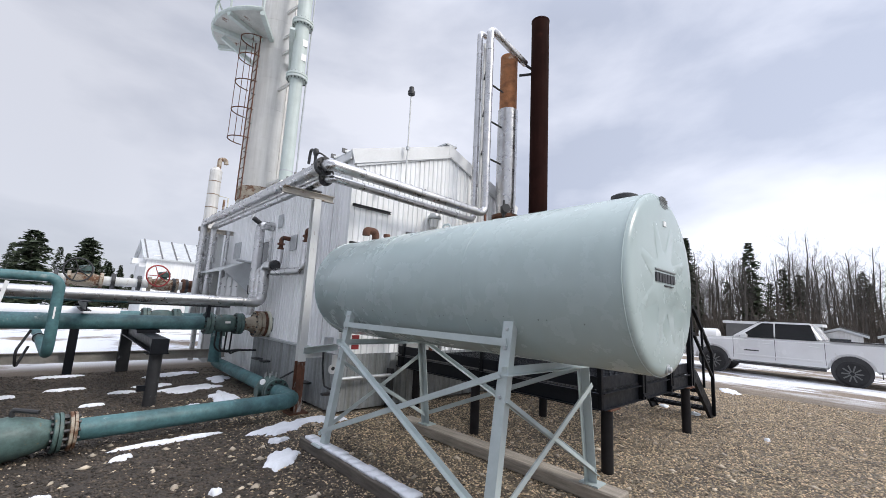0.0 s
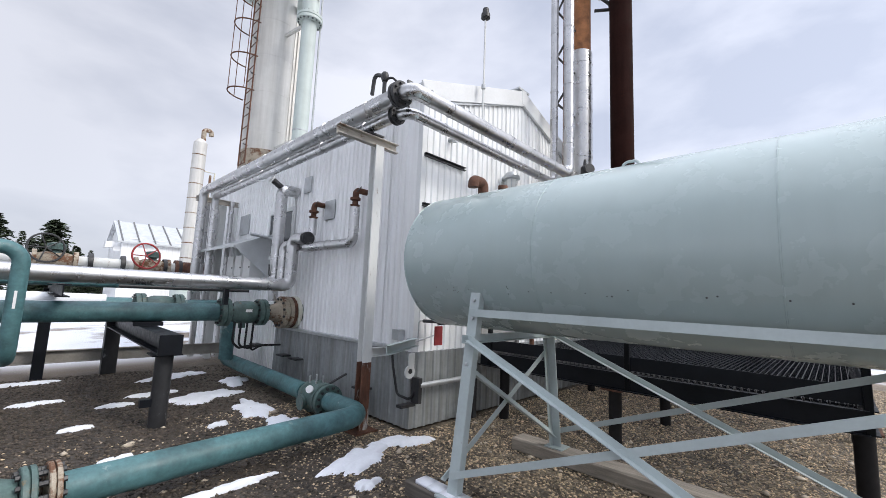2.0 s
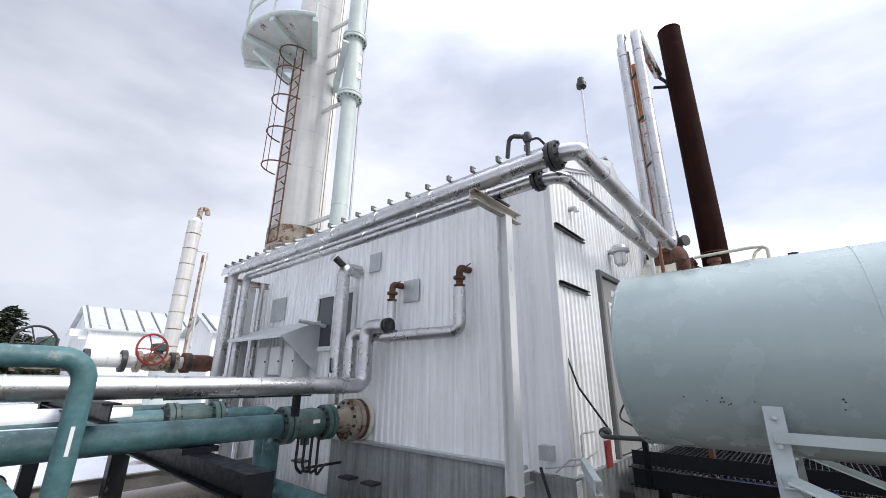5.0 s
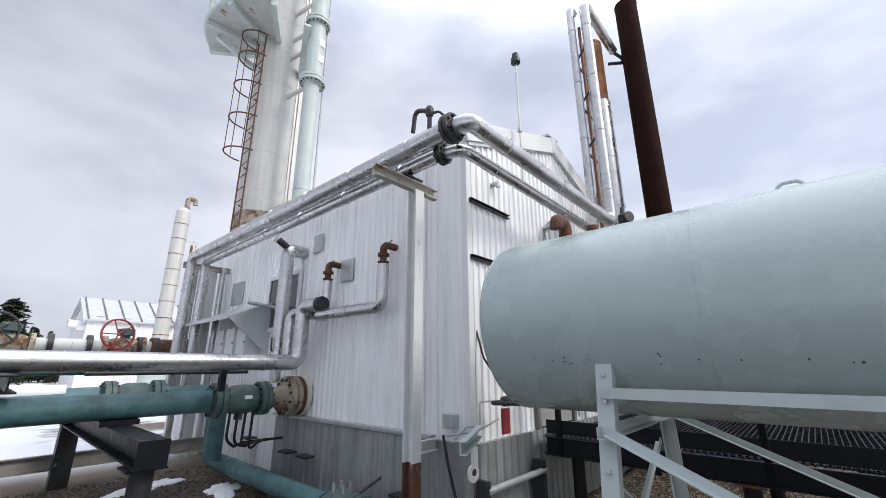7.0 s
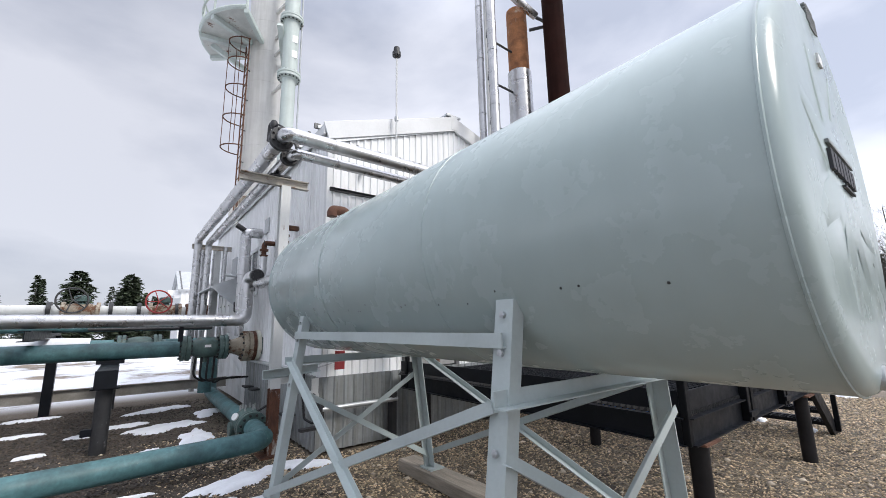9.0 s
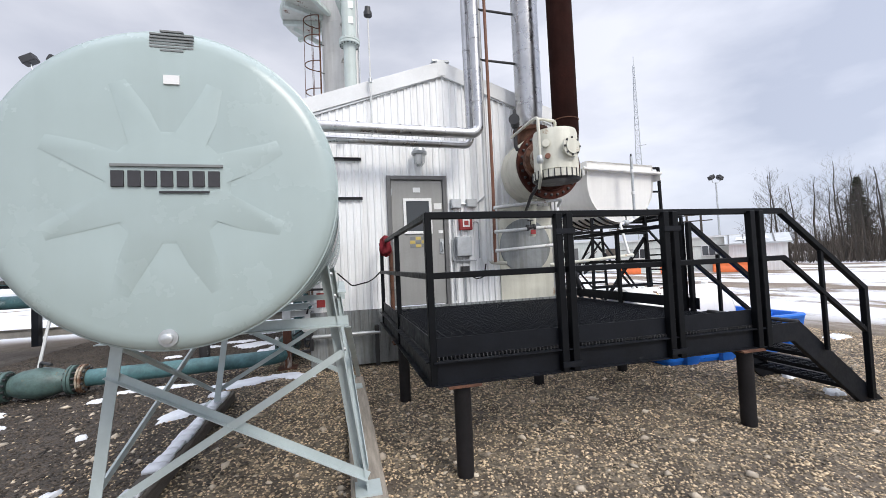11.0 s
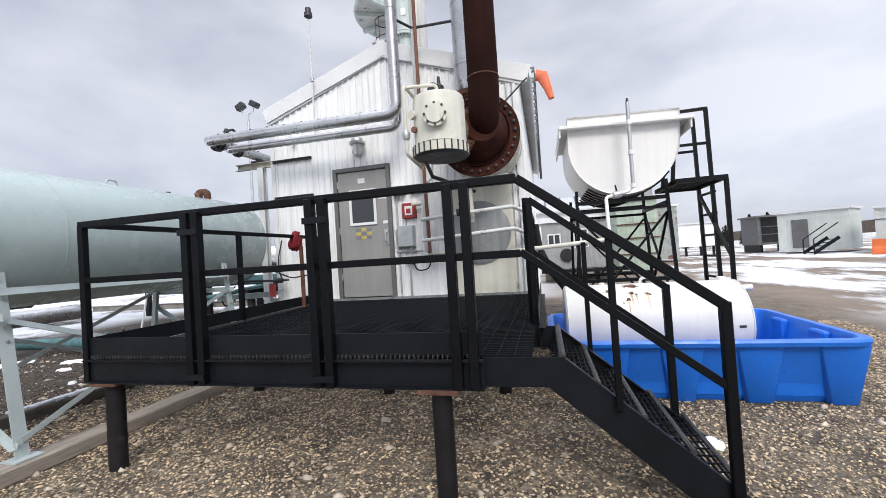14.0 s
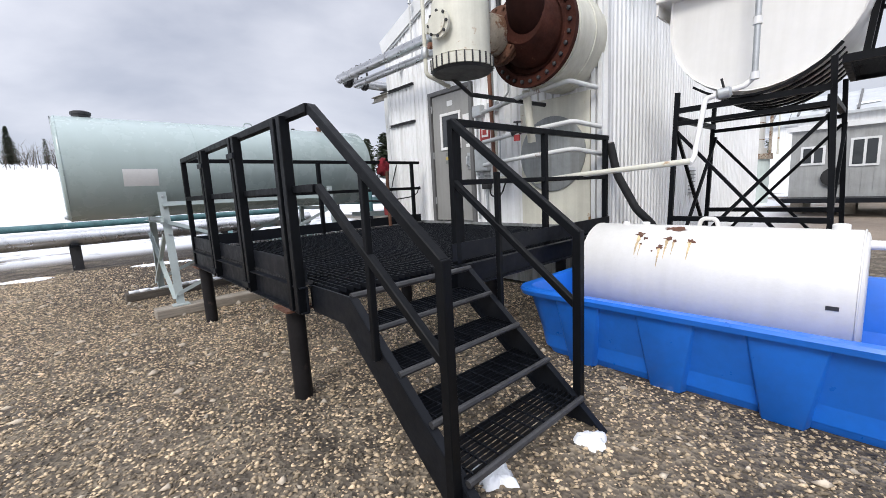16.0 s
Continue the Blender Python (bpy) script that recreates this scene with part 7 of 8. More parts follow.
def cab_window(t, x, y, z, w, h, d=0.04):
    f = part("window", box(B(), x - 0.06, y - d, z - 0.06, x + w + 0.06, y - 0.003, z + h + 0.06), "trim", t)
    part("pane", box(B(), x, y - d - 0.012, z, x + w / 2 - 0.03, y - d - 0.002, z + h), "glass", f)
    part("pane", box(B(), x + w / 2 + 0.03, y - d - 0.012, z, x + w, y - d - 0.002, z + h), "glass", f)


# long white shed to the north
sh = cabin("metal_shed", 4.3, 36.0, 15.0, 42.0, 0.0, 4.3, "siding", "long white metal shed with a snowy ribbed roof", "gable", 1.6, category="shed", pitch=0.6)
part("wall_lamp", box(B(), 3.9, 36.2, 3.7, 4.3, 36.4, 4.0), "white", sh)
part("wall_box", box(B(), 3.5, 36.4, 3.9, 4.29, 37.4, 4.3), "siding", sh)
part("vent_cap", box(B(), 11.6, 35.8, 2.6, 12.1, 35.99, 3.3), "yellow", sh)
# site trailers to the north-east, and a low annex
tr = cabin("site_trailer", 27.0, 26.3, 36.4, 29.3, 0.15, 2.65, "trailer", "long pale green site office trailer with a dark band", category="trailer", yaw=-42, pitch=1.2)
for x in (28.4, 30.6, 33.4):
    cab_window(tr, x, 26.3, 1.25, 0.85, 0.75)
part("band", box(B(), 27.0, 26.265, 1.95, 36.4, 26.285, 2.0), "door_dark", tr)
part("skirting", box(B(), 27.02, 26.25, 0.0, 36.38, 26.29, 0.5), "trailer", tr)
tr2 = cabin("site_trailer", 24.8, 32.6, 28.6, 35.6, 0.2, 2.9, "trailer", "white end trailer with black entry stairs", category="trailer", yaw=-42, pitch=1.2)
part("door", box(B(), 25.6, 32.55, 0.4, 26.5, 32.59, 2.4), "door_dark", tr2)
stp = thing("entry_stair", (25.6, 31.4, 0), "black steel entry stair at the trailer door", "stair")
for k in range(5):
    part("tread", box(B(), 24.6 + k * 0.28, 30.9, 0.2 * k + 0.1, 24.9 + k * 0.28, 32.0, 0.2 * k + 0.14), "black", stp)
for y in (30.9, 32.0):
    part("rail", bar(B(), (24.6, y, 1.0), (26.0, y, 2.0), 0.05, 0.05), "black", stp)
    part("stringer", bar(B(), (24.6, y, 0.1), (26.0, y, 1.05), 0.05, 0.2), "black", stp)
    part("post", bar(B(), (24.6, y, 0.0), (24.6, y, 1.0), 0.05, 0.05), "black", stp)
cabin("white_hut", 32.6, 21.6, 36.0, 24.4, 0.0, 2.0, "siding", "small white hut with a gable roof", "gable", 0.6, category="hut", yaw=-50, pitch=0.8)
for k, (x, y) in enumerate(((28.2, 24.8), (30.6, 22.4), (31.6, 21.4), (26.0, 26.8))):
    b = thing("road_barrier", (x, y, 0), "orange plastic water-filled road barrier", "barrier", "barriers by the trailer")
    bm = B()
    pr = [(-0.3, 0), (0.3, 0), (0.28, 0.25), (0.12, 0.45), (0.1, 0.85), (-0.1, 0.85), (-0.12, 0.45), (-0.28, 0.25)]
    extrude(bm, pr, (x - 0.6, y + 0.55, 0), (x + 0.6, y - 0.55, 0))
    part("body", bm, "orange", b, bevel=0.02)
# lattice mast with guy wires
ms_ = thing("radio_mast", (40.5, 41.6, 0), "tall slender lattice radio mast", "radio mast")
MT = 25.5
cor = [(40.5 + 0.75 * math.cos(a), 41.6 + 0.75 * math.sin(a)) for a in (0.3, 2.39, 4.49)]
for x, y in cor:
    part("leg", tube(B(), [(x, y, 0), (40.5 + (x - 40.5) * 0.15, 41.6 + (y - 41.6) * 0.15, MT)], 0.05, 6), "steel", ms_)
bm = B()
for k in range(34):
    z0, z1 = k * MT / 34, (k + 1) * MT / 34
    f0, f1 = 1 - 0.85 * z0 / MT, 1 - 0.85 * z1 / MT
    for i in range(3):
        j = (i + 1) % 3
        p = V(40.5 + (cor[i][0] - 40.5) * f0, 41.6 + (cor[i][1] - 41.6) * f0, z0)
        q = V(40.5 + (cor[j][0] - 40.5) * f1, 41.6 + (cor[j][1] - 41.6) * f1, z1)
        r = V(40.5 + (cor[j][0] - 40.5) * f0, 41.6 + (cor[j][1] - 41.6) * f0, z0)
        tube(bm, [p, q], 0.02, 4)
        tube(bm, [p, r], 0.02, 4)
tagged(part("lattice", bm, "steel", ms_), kind="stuff")
part("tip", tube(B(), [(40.5, 41.6, MT), (40.5, 41.6, MT + 1.2)], 0.04, 6), "steel", ms_)
part("side_arm", tube(B(), [(40.5, 41.6, 15.2), (41.2, 41.1, 15.3)], 0.05, 6), "steel", ms_)
for x, y in ((41.2, 47.4), (43.6, 38.2), (44.6, 37.2)):
    u = thing("utility_pole", (x, y, 0), "dark timber utility pole with cross arms", "utility pole", "utility poles")
    part("pole", tube(B(), [(x, y, 0), (x, y, 6.3)], [0.16, 0.11], 8), "bark_dark", u)
    for z in (5.9, 5.2):
        part("cross_arm", bar(B(), (x - 0.8, y + 0.8, z), (x + 0.8, y - 0.8, z), 0.12, 0.12), "bark_dark", u)
# shack, containers and racks to the north of the building
sk = cabin("site_shack", 7.6, 18.2, 10.3, 21.0, 0.55, 2.6, "shack", "grey ribbed metal shack with a lit window", category="shack", pitch=0.25)
cab_window(sk, 9.0, 18.2, 1.5, 0.5, 0.7)
cab_window(sk, 7.9, 18.2, 1.6, 0.45, 0.45)
part("wheel_hung", lathe(B(), (8.62, 18.16, 1.15), (0, -1, 0), [(0, 0.28), (0.08, 0.28), (0.09, 0.2)], 20), "rubber", sk)
part("deck", box(B(), 7.5, 17.2, 0.42, 11.2, 18.15, 0.55), "black", sk)
for x in (7.8, 9.0, 10.1):
    part("block", box(B(), x - 0.15, 18.4, 0.0, x + 0.15, 20.6, 0.55), "wood", sk)
cabin("white_house", 7.0, 24.5, 11.2, 28.0, 0.0, 3.6, "siding", "white building with a snow-edged roof behind the shack", "gable", 0.9, category="building", pitch=0.6)
ct = cabin("container", 11.3, 21.6, 13.2, 24.2, 0.1, 3.6, "box_green", "pale green rust-stained metal container", category="container", pitch=0.5)
for z in (0.9, 1.7, 2.4):
    part("rail_bar", box(B(), 11.3, 21.53, z, 13.2, 21.58, z + 0.06), "rust", ct)
cabin("grey_annex", 11.9, 29.6, 15.0, 33.0, 0.0, 6.2, "shack", "tall grey metal-clad annex", category="building", pitch=0.4)
cabin("container", 15.2, 31.0, 16.8, 33.6, 0.2, 3.9, "box_rust", "faded grey container with red rust", category="container", pitch=0.4)
wt = cabin("storage_trailer", 18.6, 40.0, 22.5, 42.4, 0.85, 2.85, "siding", "white box trailer on blocks", category="trailer", pitch=1.5)
for x in (18.9, 20.0, 21.2, 22.2):
    part("leg", box(B(), x - 0.08, 40.1, 0, x + 0.08, 40.3, 0.85), "black", wt)
opn = thing("open_shed", (28.0, 40.5, 0), "dark open-fronted storage shed on skids", "shed")
for a in ((25.4, 42.4, 0.8, 31.0, 42.6, 3.0), (25.4, 39.6, 0.8, 25.6, 42.4, 3.0), (30.8, 39.6, 0.8, 31.0, 42.4, 3.0), (25.2, 39.4, 3.0, 31.2, 42.7, 3.15), (25.4, 39.6, 0.65, 31.0, 42.6, 0.8)):
    part("panel", box(B(), *a), "door_dark", opn)
for x in (26.8, 28.2, 29.6):
    part("rib", box(B(), x, 42.3, 0.8, x + 0.08, 42.39, 3.0), "trim", opn)
for z in (1.5, 2.2):
    part("rib", box(B(), 25.6, 42.28, z, 30.8, 42.36, z + 0.07), "trim", opn)
for x in (25.6, 28.2, 30.8):
    part("skid_leg", box(B(), x - 0.1, 39.6, 0.0, x + 0.1, 42.5, 0.65), "black", opn)
bm = bmesh.new()
bmesh.ops.create_icosphere(bm, subdivisions=3, radius=1.0)
for v in bm.verts:
    k = 1 + 0.35 * noise.noise(v.co * 1.7) + 0.15 * noise.noise(v.co * 5)
    v.co = V(v.co.x * 1.3 * k + 30.2, v.co.y * 0.9 * k + 38.4, max(0.0, v.co.z * 0.9 * k + 0.7))
single("tarpaulin_heap", bm, "teal_wrap", (30.2, 38.4, 0), "heap under a pale blue tarpaulin", "tarpaulin", smooth=180)
# things beyond the truck
cabin("long_shelter", 27.6, 1.9, 30.2, 5.8, 0.0, 1.75, "door_dark", "long low dark shelter behind the truck", category="shelter", pitch=1.5)
pg = thing("propane_tank", (26.2, 8.0, 0), "white horizontal propane tank on saddles", "propane tank")
part("vessel", lathe(B(), (26.2, 5.75, 1.08), (0, 1, 0), [(0, 0.05), (0.05, 0.2), (0.15, 0.33), (0.9, 0.33), (1.0, 0.2), (1.05, 0.05)], 28), "white", pg)
for y in (5.95, 6.5):
    part("saddle", box(B(), 26.0, y, 0, 26.4, y + 0.1, 0.85), "dark", pg)
for x, y in ((29.9, 2.1), (31.9, -0.3)):
    h = cabin("camp_hut", x, y - 1.6, x + 2.0, y, 0.0, 1.35, "siding", "small white hut with a low gable", "gable", 0.3, category="hut", pitch=0.7)
    part("window", box(B(), x - 0.05, y - 1.2, 0.7, x - 0.002, y - 0.4, 1.2), "glass", h)

# ---- trees ----
def bare_tree(seed, h):
    """A leafless tree: tapered trunk, limbs and fine twigs."""
    rnd = random.Random(seed)
    t = thing("bare_tree", (0, 0, 0), "tall leafless aspen with a pale grey trunk", "tree", "bare woodland")
    trunk = []
    x = y = 0.0
    n = 9
    for k in range(n + 1):
        trunk.append(V(x, y, h * k / n))
        x += rnd.uniform(-0.14, 0.14)
        y += rnd.uniform(-0.14, 0.14)
    part("trunk", tube(B(), trunk, [0.15 * (1 - 0.9 * k / n) + 0.012 for k in range(n + 1)], 7), "bark", t)
    bm = B()

    def limb(p, d, length, r, depth):
        q, e = p.copy(), d.copy()
        pts = [p]
        for k in range(3):
            e = (e + V(rnd.uniform(-0.25, 0.25), rnd.uniform(-0.25, 0.25), rnd.uniform(0.0, 0.28))).normalized()
            q = q + e * length / 3
            pts.append(q)
            if depth:
                for s in range(2 if depth > 1 else 3):
                    a = rnd.uniform(0, 6.28)
                    f = (e * 0.7 + V(math.cos(a), math.sin(a), rnd.uniform(0.1, 0.7)) * 0.8).normalized()
                    limb(q, f, length * rnd.uniform(0.34, 0.55), r * 0.5, depth - 1)
        if depth:
            tube(bm, pts, [r, r * 0.8, r * 0.6, r * 0.3], 3, caps=False)
        else:
            w = V(rnd.uniform(-1, 1), rnd.uniform(-1, 1), 0) * r * 1.5
            bm.faces.new([bm.verts.new(v) for v in (pts[0] - w, pts[0] + w, pts[2])])
            bm.faces.new([bm.verts.new(v) for v in (pts[1] - w * 0.7, pts[1] + w * 0.7, pts[3])])

    for k in range(24):
        f = 0.34 + 0.64 * k / 24 + rnd.uniform(-0.02, 0.02)
        i = min(int(f * n), n - 1)
        p = trunk[i].lerp(trunk[i + 1], f * n - i)
        a = rnd.uniform(0, 6.28)
        limb(p, V(math.cos(a), math.sin(a), rnd.uniform(0.35, 0.9)).normalized(), h * rnd.uniform(0.13, 0.23) * (1.25 - 0.6 * f), 0.035 * (1.2 - f), 2)
    part("crown", bm, "bark", t)
    return t


def spruce(seed, h, wide, name="spruce_tree", label="dark green spruce with drooping boughs", full=0.75):
    rnd = random.Random(seed)
    t = thing(name, (0, 0, 0), label, "tree", "conifers")
    part("trunk", tube(B(), [(0, 0, 0), (0, 0, h)], [0.16, 0.015], 7), "bark_dark", t)
    bm = B()
    for i in range(int((26 if wide < 2.6 else 62) * h)):
        z = h * (0.08 + 0.92 * rnd.random() ** 1.15)
        f = 1 - z / h
        a = rnd.uniform(0, 6.28)
        c, s = math.cos(a), math.sin(a)
        ln = (wide * (f ** full) * (1 if full > 0.6 else min(1, 0.55 + z / h * 1.4) * (0.8 + 0.35 * noise.noise(V(c, s, z * 0.9) * 1.6))) + 0.10) * rnd.uniform(0.45, 1.1)
        m = max(2, int(ln / 0.3))
        for j in range(1, m + 1):
            u = j / m
            p = V(c * ln * u, s * ln * u, z - 0.22 * ln * u + rnd.uniform(-0.1, 0.1))
            w = 0.22 + 0.22 * (1 - u) + 0.06 * wide
            for q in range(2):
                b = a + rnd.uniform(-1.2, 1.2)
                d1 = V(math.cos(b), math.sin(b), rnd.uniform(-0.5, 0.25)) * w
                d2 = V(-math.sin(b), math.cos(b), rnd.uniform(-0.6, 0.6)) * w * 0.5
                bm.faces.new([bm.verts.new(v) for v in (p - d2, p + d1, p + d2)])
    part("crown", bm, "needles", t)
    return t


def plant(protos, spots):
    for k, (x, y, s, a) in enumerate(spots):
        p = protos[k % len(protos)]
        m = Matrix.Translation((x, y, ground_z(x, y) - 0.05)) @ Matrix.Rotation(a, 4, "Z")
        if k < len(protos):
            o = p
            o.matrix_basis = m
        else:
            o = copy_thing(p, m)
        o.scale = (s, s, s)


rt = random.Random(7)
aspens = [bare_tree(20 + k, 9.6 + k * 0.75) for k in range(5)]
spots = []
for k in range(250):
    u = k / 250
    # a belt from the south-east round to the east
    y = -28 + 63 * u + rt.uniform(-1.2, 1.2)
    x = 50 + rt.uniform(0, 30)
    spots.append((x, y, rt.uniform(0.62, 0.98), rt.uniform(0, 6.28)))
plant(aspens, spots)
spruces = [spruce(50 + k, 10.5 + k, 2.0 + 0.25 * k) for k in range(4)]
spots = []
for k in range(34):
    spots.append((62 + rt.uniform(0, 22), 2 + rt.uniform(-28, 32), rt.uniform(0.5, 0.85), rt.uniform(0, 6)))
spots += [(56, 9.2, 0.88, 1), (56, 15.6, 0.9, 2), (57, 17.2, 0.95, 3), (58, 18.9, 0.9, 4)]
for k in range(46):
    u = k / 46
    spots.append((34 - 30 * u + rt.uniform(-2, 2) + 22, 82 + rt.uniform(-6, 10), rt.uniform(0.22, 0.42), rt.uniform(0, 6)))
for k in range(30):
    spots.append((-6 + rt.uniform(-14, 11), 62 + rt.uniform(-6, 14), rt.uniform(0.35, 0.62), rt.uniform(0, 6)))
for k in range(22):
    spots.append((1.5 + 0.3 * k, 62 + rt.uniform(-3, 6), rt.uniform(0.36, 0.6) * (1 - 0.018 * k), rt.uniform(0, 6)))
for k in range(26):
    spots.append((-55 + rt.uniform(-8, 8), -12 + k * 3.0 + rt.uniform(-1, 1), rt.uniform(0.2, 0.42), rt.uniform(0, 6)))
plant(spruces, spots)
pines = [spruce(80 + k, 7.6 + 0.4 * k, 2.7, "pine_tree", "bushy dark green pine", 0.42) for k in range(2)]
plant(pines, [(-1.9, 43, 0.80, 0.4), (1.3, 45, 0.78, 2.0), (-9, 47, 0.74, 1.0), (-39.5, 35.5, 0.8, 0), (-41.0, 33.5, 0.7, 1), (-37.6, 37.4, 0.75, 2), (-43.5, 31.0, 0.6, 3), (-36.0, 40.0, 0.65, 4)])
# bare undergrowth below the trees
bm = B()
for k in range(9000):
    if k < 7200:
        y = -28 + 64 * rt.random()
        x = 48 + rt.random() * 20
    else:
        x, y = -50 + rt.random() * -12, -20 + 100 * rt.random()
    hh = rt.uniform(1.2, 5.2)
    a = rt.uniform(0, 6.28)
    w = rt.uniform(0.02, 0.06)
    d = V(math.cos(a), math.sin(a), 0)
    gz = ground_z(x, y)
    if x < 0:
        hh *= 0.6
    tp_ = V(x + rt.uniform(-0.8, 0.8), y + rt.uniform(-0.8, 0.8), gz + hh)
    bm.faces.new([bm.verts.new(v) for v in (V(x, y, gz) - d * w, V(x, y, gz) + d * w, tp_)])
    for j in range(3):
        p = V(x, y, gz).lerp(tp_, rt.uniform(0.3, 0.9))
        e = V(rt.uniform(-0.9, 0.9), rt.uniform(-0.9, 0.9), rt.uniform(0.3, 1.1))
        bm.faces.new([bm.verts.new(v) for v in (p - d * w * 0.6, p + d * w * 0.6, p + e)])
single("undergrowth", bm, "brush", (50, 10, 0), "bare brown undergrowth along the edge of the wood", "undergrowth", kind="stuff")
# far wooded rise
bm = B()
ring = []
for k in range(97):
    a = 2 * math.pi * k / 96
    r = 230
    hgt = 4.0 + 2.2 * noise.noise(V(math.cos(a) * 3, math.sin(a) * 3, 0)) + 0.8 * noise.noise(V(math.cos(a) * 17, math.sin(a) * 17, 1))
    ring.append((bm.verts.new((r * math.cos(a), r * math.sin(a), -1)), bm.verts.new((r * math.cos(a), r * math.sin(a), hgt)), bm.verts.new(((r + 30) * math.cos(a), (r + 30) * math.sin(a), hgt * 1.15))))
for p, q in zip(ring, ring[1:]):
    bm.faces.new((p[0], q[0], q[1], p[1]))
    bm.faces.new((p[1], q[1], q[2], p[2]))
single("backdrop", bm, "brush", (0, 0, 0), "far dark wooded skyline", "backdrop", kind="structure")

# ---- snow patches and stones ----
def snow_patch(x, y, rx, ry, turn, seed):
    rnd = random.Random(seed)
    bm = B()
    ctr = bm.verts.new((x, y, 0.03))
    n = 56
    rows = []
    c, s = math.cos(turn), math.sin(turn)
    off = V(seed * 3.1, seed * 1.7, 0)
    for f, z in ((0.55, 0.032), (0.85, 0.022), (1.0, -0.004)):
        row = []
        for k in range(n):
            a = 2 * math.pi * k / n
            w = f * (0.85 + 0.65 * noise.noise(V(math.cos(a) * 1.4, math.sin(a) * 1.4, 0) + off) + 0.22 * noise.noise(V(math.cos(a) * 3.7, math.sin(a) * 3.7, 2) + off) + 0.10 * noise.noise(V(math.cos(a) * 9, math.sin(a) * 9, 5) + off))
            px, py = rx * w * math.cos(a), ry * w * math.sin(a)
            row.append(bm.verts.new((x + px * c - py * s, y + px * s + py * c, z + (0.012 * rnd.random() if z > 0 else 0))))
        rows.append(row)
    for k in range(n):
        j = (k + 1) % n
        bm.faces.new((ctr, rows[0][k], rows[0][j]))
        for a, b in zip(rows, rows[1:]):
            bm.faces.new((a[k], b[k], b[j], a[j]))
    return single("snow_patch", bm, "snow", (x, y, 0), "patch of melting old snow on the gravel", "snow", "snow patches", smooth=180)


PATCH = [(2.35, 5.35, 0.45, 0.2, 0.3), (2.95, 5.45, 0.35, 0.16, -0.4), (2.25, 6.7, 0.42, 0.25, 1.2), (2.25, 7.6, 0.55, 0.22, 1.4), (2.0, 8.5, 0.5, 0.3, 0.4), (2.6, 9.3, 0.4, 0.25, 1.0),
         (1.95, 4.35, 0.32, 0.16, 0.8), (2.1, 4.9, 0.14, 0.08, 0.1), (1.2, 5.52, 0.5, 0.05, 0.08), (0.75, 6.6, 0.16, 0.1, 0.5), (1.7, 7.1, 0.14, 0.07, 0.2), (-0.4, 5.0, 0.28, 0.13, 0.3),
         (0.1, 4.5, 0.12, 0.07, 0.5), (0.3, 9.2, 0.26, 0.06, 0.1), (-0.4, 8.9, 0.2, 0.07, 0.0), (1.5, 9.0, 0.35, 0.12, 0.2), (1.0, 8.6, 0.2, 0.06, 0.0), (0.6, 7.8, 0.16, 0.06, 0.1), (2.0, 10.2, 0.5, 0.2, 0.3),
         (0.2, 10.6, 0.4, 0.1, 0.0), (-1.4, 10.4, 0.4, 0.1, 0.0), (8.52, 2.36, 0.13, 0.09, 0.9), (8.72, 2.92, 0.10, 0.09, 0.2), (7.6, 1.2, 0.05, 0.04, 0), (1.6, 2.6, 0.25, 0.08, 1.4),
         (-1.6, 2.4, 0.6, 0.2, 1.4), (-1.8, 0.2, 0.5, 0.2, 1.5), (-1.7, 4.6, 0.7, 0.25, 1.4), (1.2, 3.9, 0.06, 0.05, 0), (0.7, 5.2, 0.1, 0.05, 0.4), (12.2, 2.6, 0.5, 0.2, 0.5), (11.6, 4.2, 0.3, 0.15, 0.2)]
for k, (x, y, rx, ry, a) in enumerate(PATCH):
    snow_patch(x, y, rx, ry, a, k + 1)
bm = B()
for k in range(24):
    y = 1.5 + k * 0.125
    w = 0.055 + 0.035 * noise.noise(V(k * 0.4, 0, 0))
    if 6 < k < 9:
        continue
    box(bm, TX - 0.725 - w, y, 0.113, TX - 0.725 + w, y + 0.126, 0.14 + 0.02 * noise.noise(V(k * 0.7, 3, 0)))
single("beam_snow", bm, "snow", (TX - 0.72, 1.5, 0.115), "strip of snow lying on the skid beam", "snow", smooth=180)


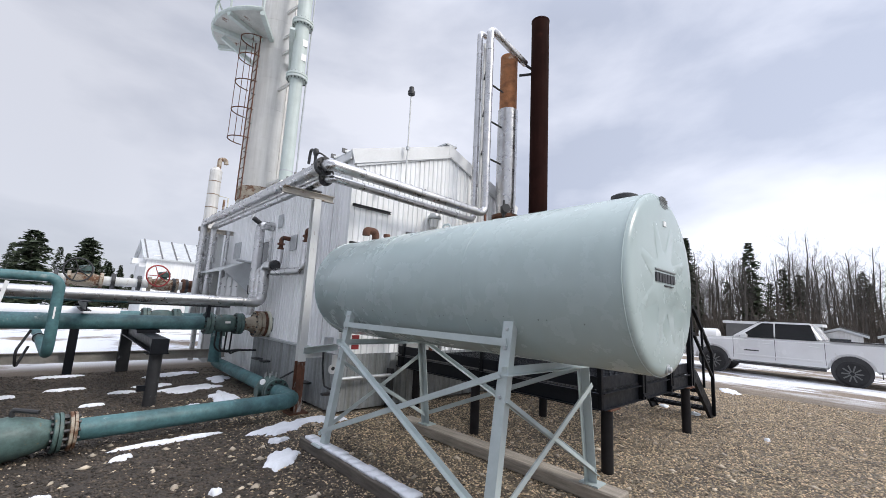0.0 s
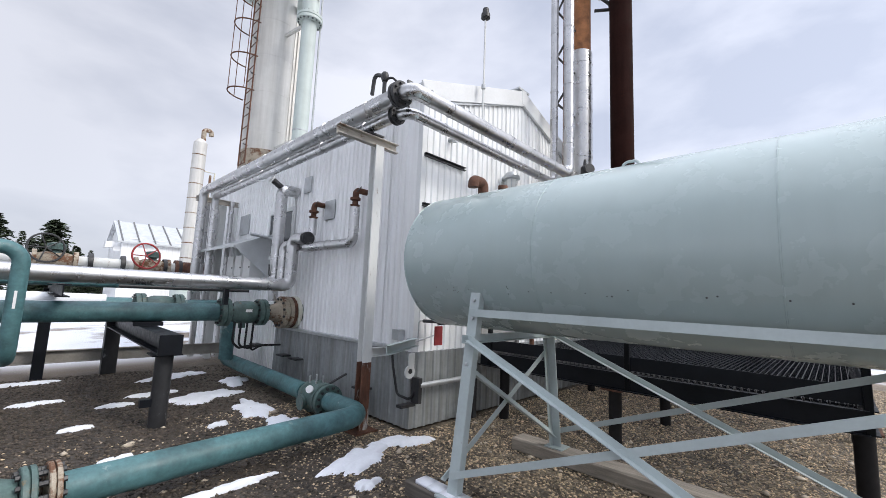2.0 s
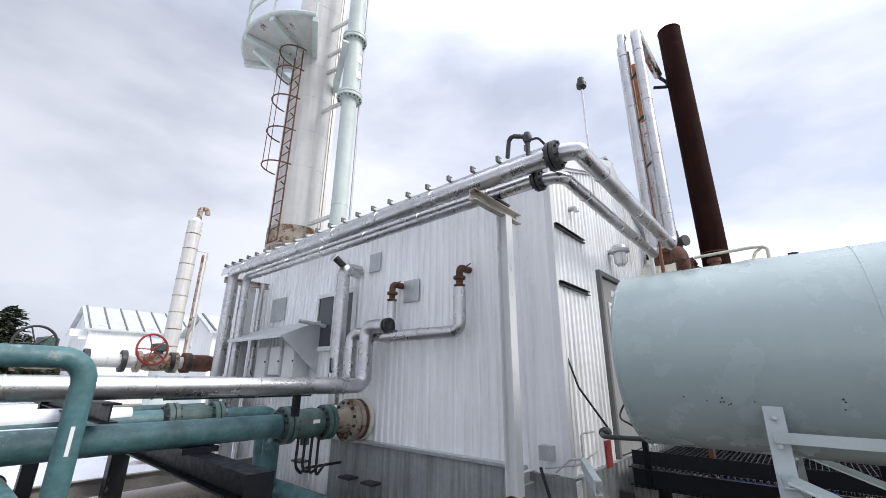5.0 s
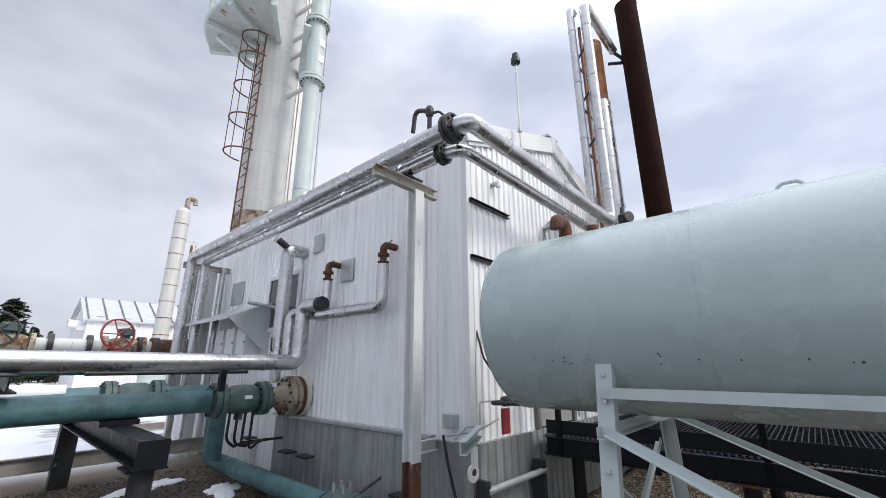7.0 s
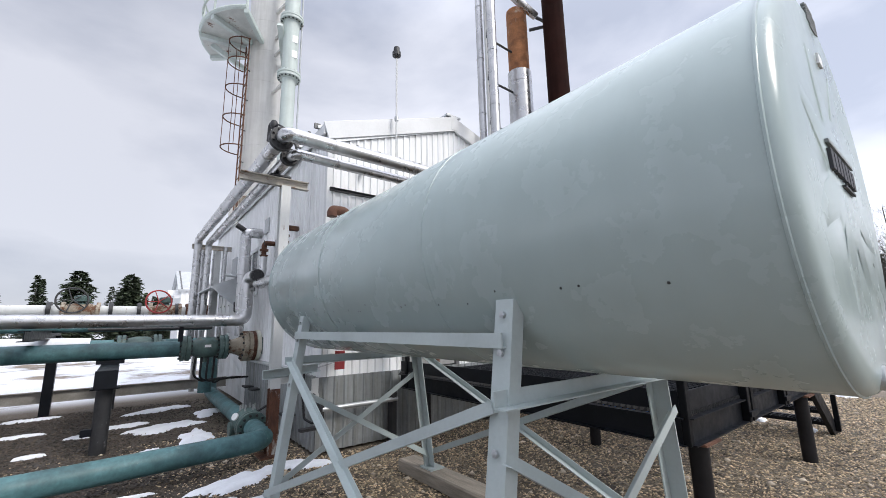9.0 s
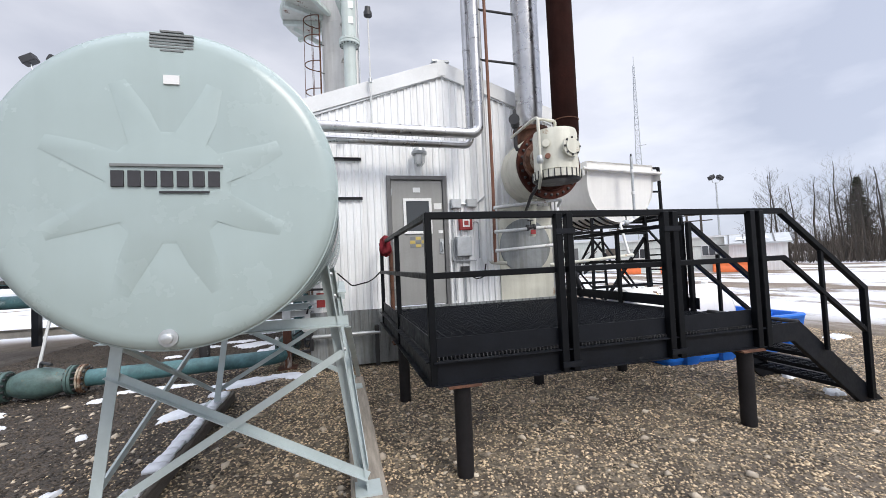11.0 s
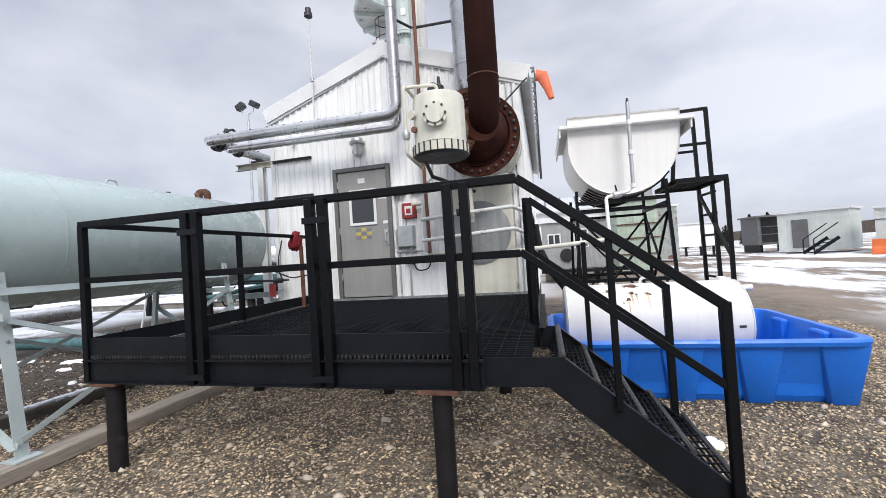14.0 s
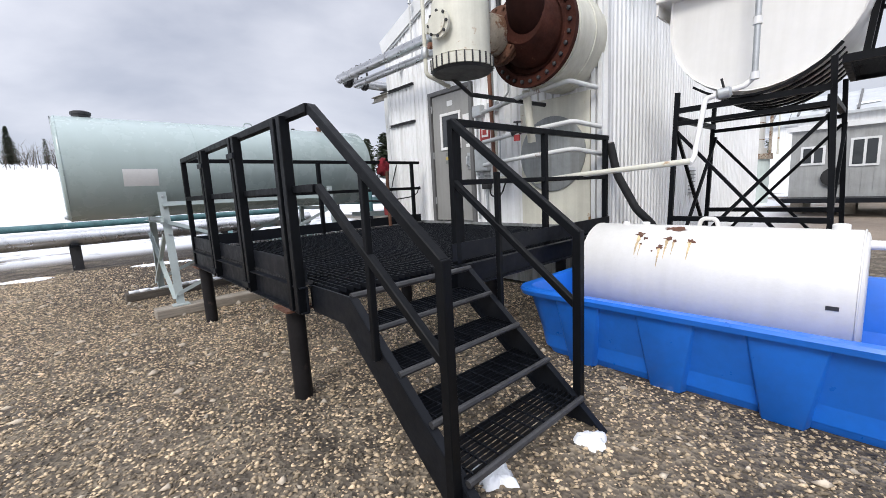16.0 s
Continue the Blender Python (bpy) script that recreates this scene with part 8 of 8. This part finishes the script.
def scatter(name, count, area, size, material, label, seed, flatness=0.6, keep=None):
    """Loose stones over a stretch of the yard, joined into one mesh."""
    g = np.random.default_rng(seed)
    x = g.uniform(area[0], area[2], count)
    y = g.uniform(area[1], area[3], count)
    ok = ~((x > 3.15) & (x < 7.5) & (y > 5.6)) & ~((x > 7.8) & (x < 10.1) & (y > 3.8) & (y < 5.3))
    if keep is not None:
        ok &= keep(x, y, g)
    x, y = x[ok], y[ok]
    c = len(x)
    r = size[0] + (size[1] - size[0]) * g.random(c) ** 2.2
    base = np.array([(1, 0, 0), (0, 1, 0), (-1, 0, 0), (0, -1, 0), (0, 0, 1), (0, 0, -1)], float)
    faces = np.array([(0, 1, 4), (1, 2, 4), (2, 3, 4), (3, 0, 4), (1, 0, 5), (2, 1, 5), (3, 2, 5), (0, 3, 5)])
    jit = base[None] * g.uniform(0.7, 1.3, (c, 6, 1)) + g.uniform(-0.22, 0.22, (c, 6, 3))
    jit[:, :, 2] *= flatness
    a = g.uniform(0, 6.28, c)
    ca, sa = np.cos(a)[:, None], np.sin(a)[:, None]
    px, py = jit[:, :, 0] * 1.25, jit[:, :, 1] * 0.9
    v = np.stack((x[:, None] + r[:, None] * (px * ca - py * sa), y[:, None] + r[:, None] * (px * sa + py * ca), r[:, None] * jit[:, :, 2] + r[:, None] * g.uniform(-0.1, 0.35, (c, 1))), -1)
    me = bpy.data.meshes.new(name)
    me.vertices.add(c * 6)
    me.vertices.foreach_set("co", v.reshape(-1).astype(np.float32))
    idx = (faces[None] + (np.arange(c) * 6)[:, None, None]).reshape(-1).astype(np.int32)
    me.loops.add(len(idx))
    me.loops.foreach_set("vertex_index", idx)
    me.polygons.add(c * 8)
    me.polygons.foreach_set("loop_start", np.arange(0, len(idx), 3, dtype=np.int32))
    me.update(calc_edges=True)
    me.validate()
    me.materials.append(M[material])
    return tagged(new(name, me), label, "gravel", kind="stuff")


def thin_west(x, y, g):
    w = np.clip((2.9 - x) / 1.6, 0, 1) * np.clip((y - 0.4) / 2.6, 0, 1)
    return g.random(len(x)) > 0.95 * w


scatter("gravel", 205000, (-2.2, -0.4, 12.2, 7.6), (0.006, 0.017), "pebble", "loose tan and grey pebbles of the yard", 3, keep=thin_west)
scatter("damp_gravel", 80000, (-2.4, 0.2, 3.1, 11.0), (0.007, 0.022), "pebble_dark", "loose damp brown pebbles between the pipes", 9, keep=lambda x, y, g: g.random(len(x)) < np.clip((3.1 - x) / 1.6, 0, 1) * np.clip((y - 0.2) / 2.4, 0, 1))
scatter("cobbles", 1300, (-2.2, -0.4, 12.2, 7.6), (0.016, 0.046), "stone_pale", "larger pale rounded stones among the gravel", 5)
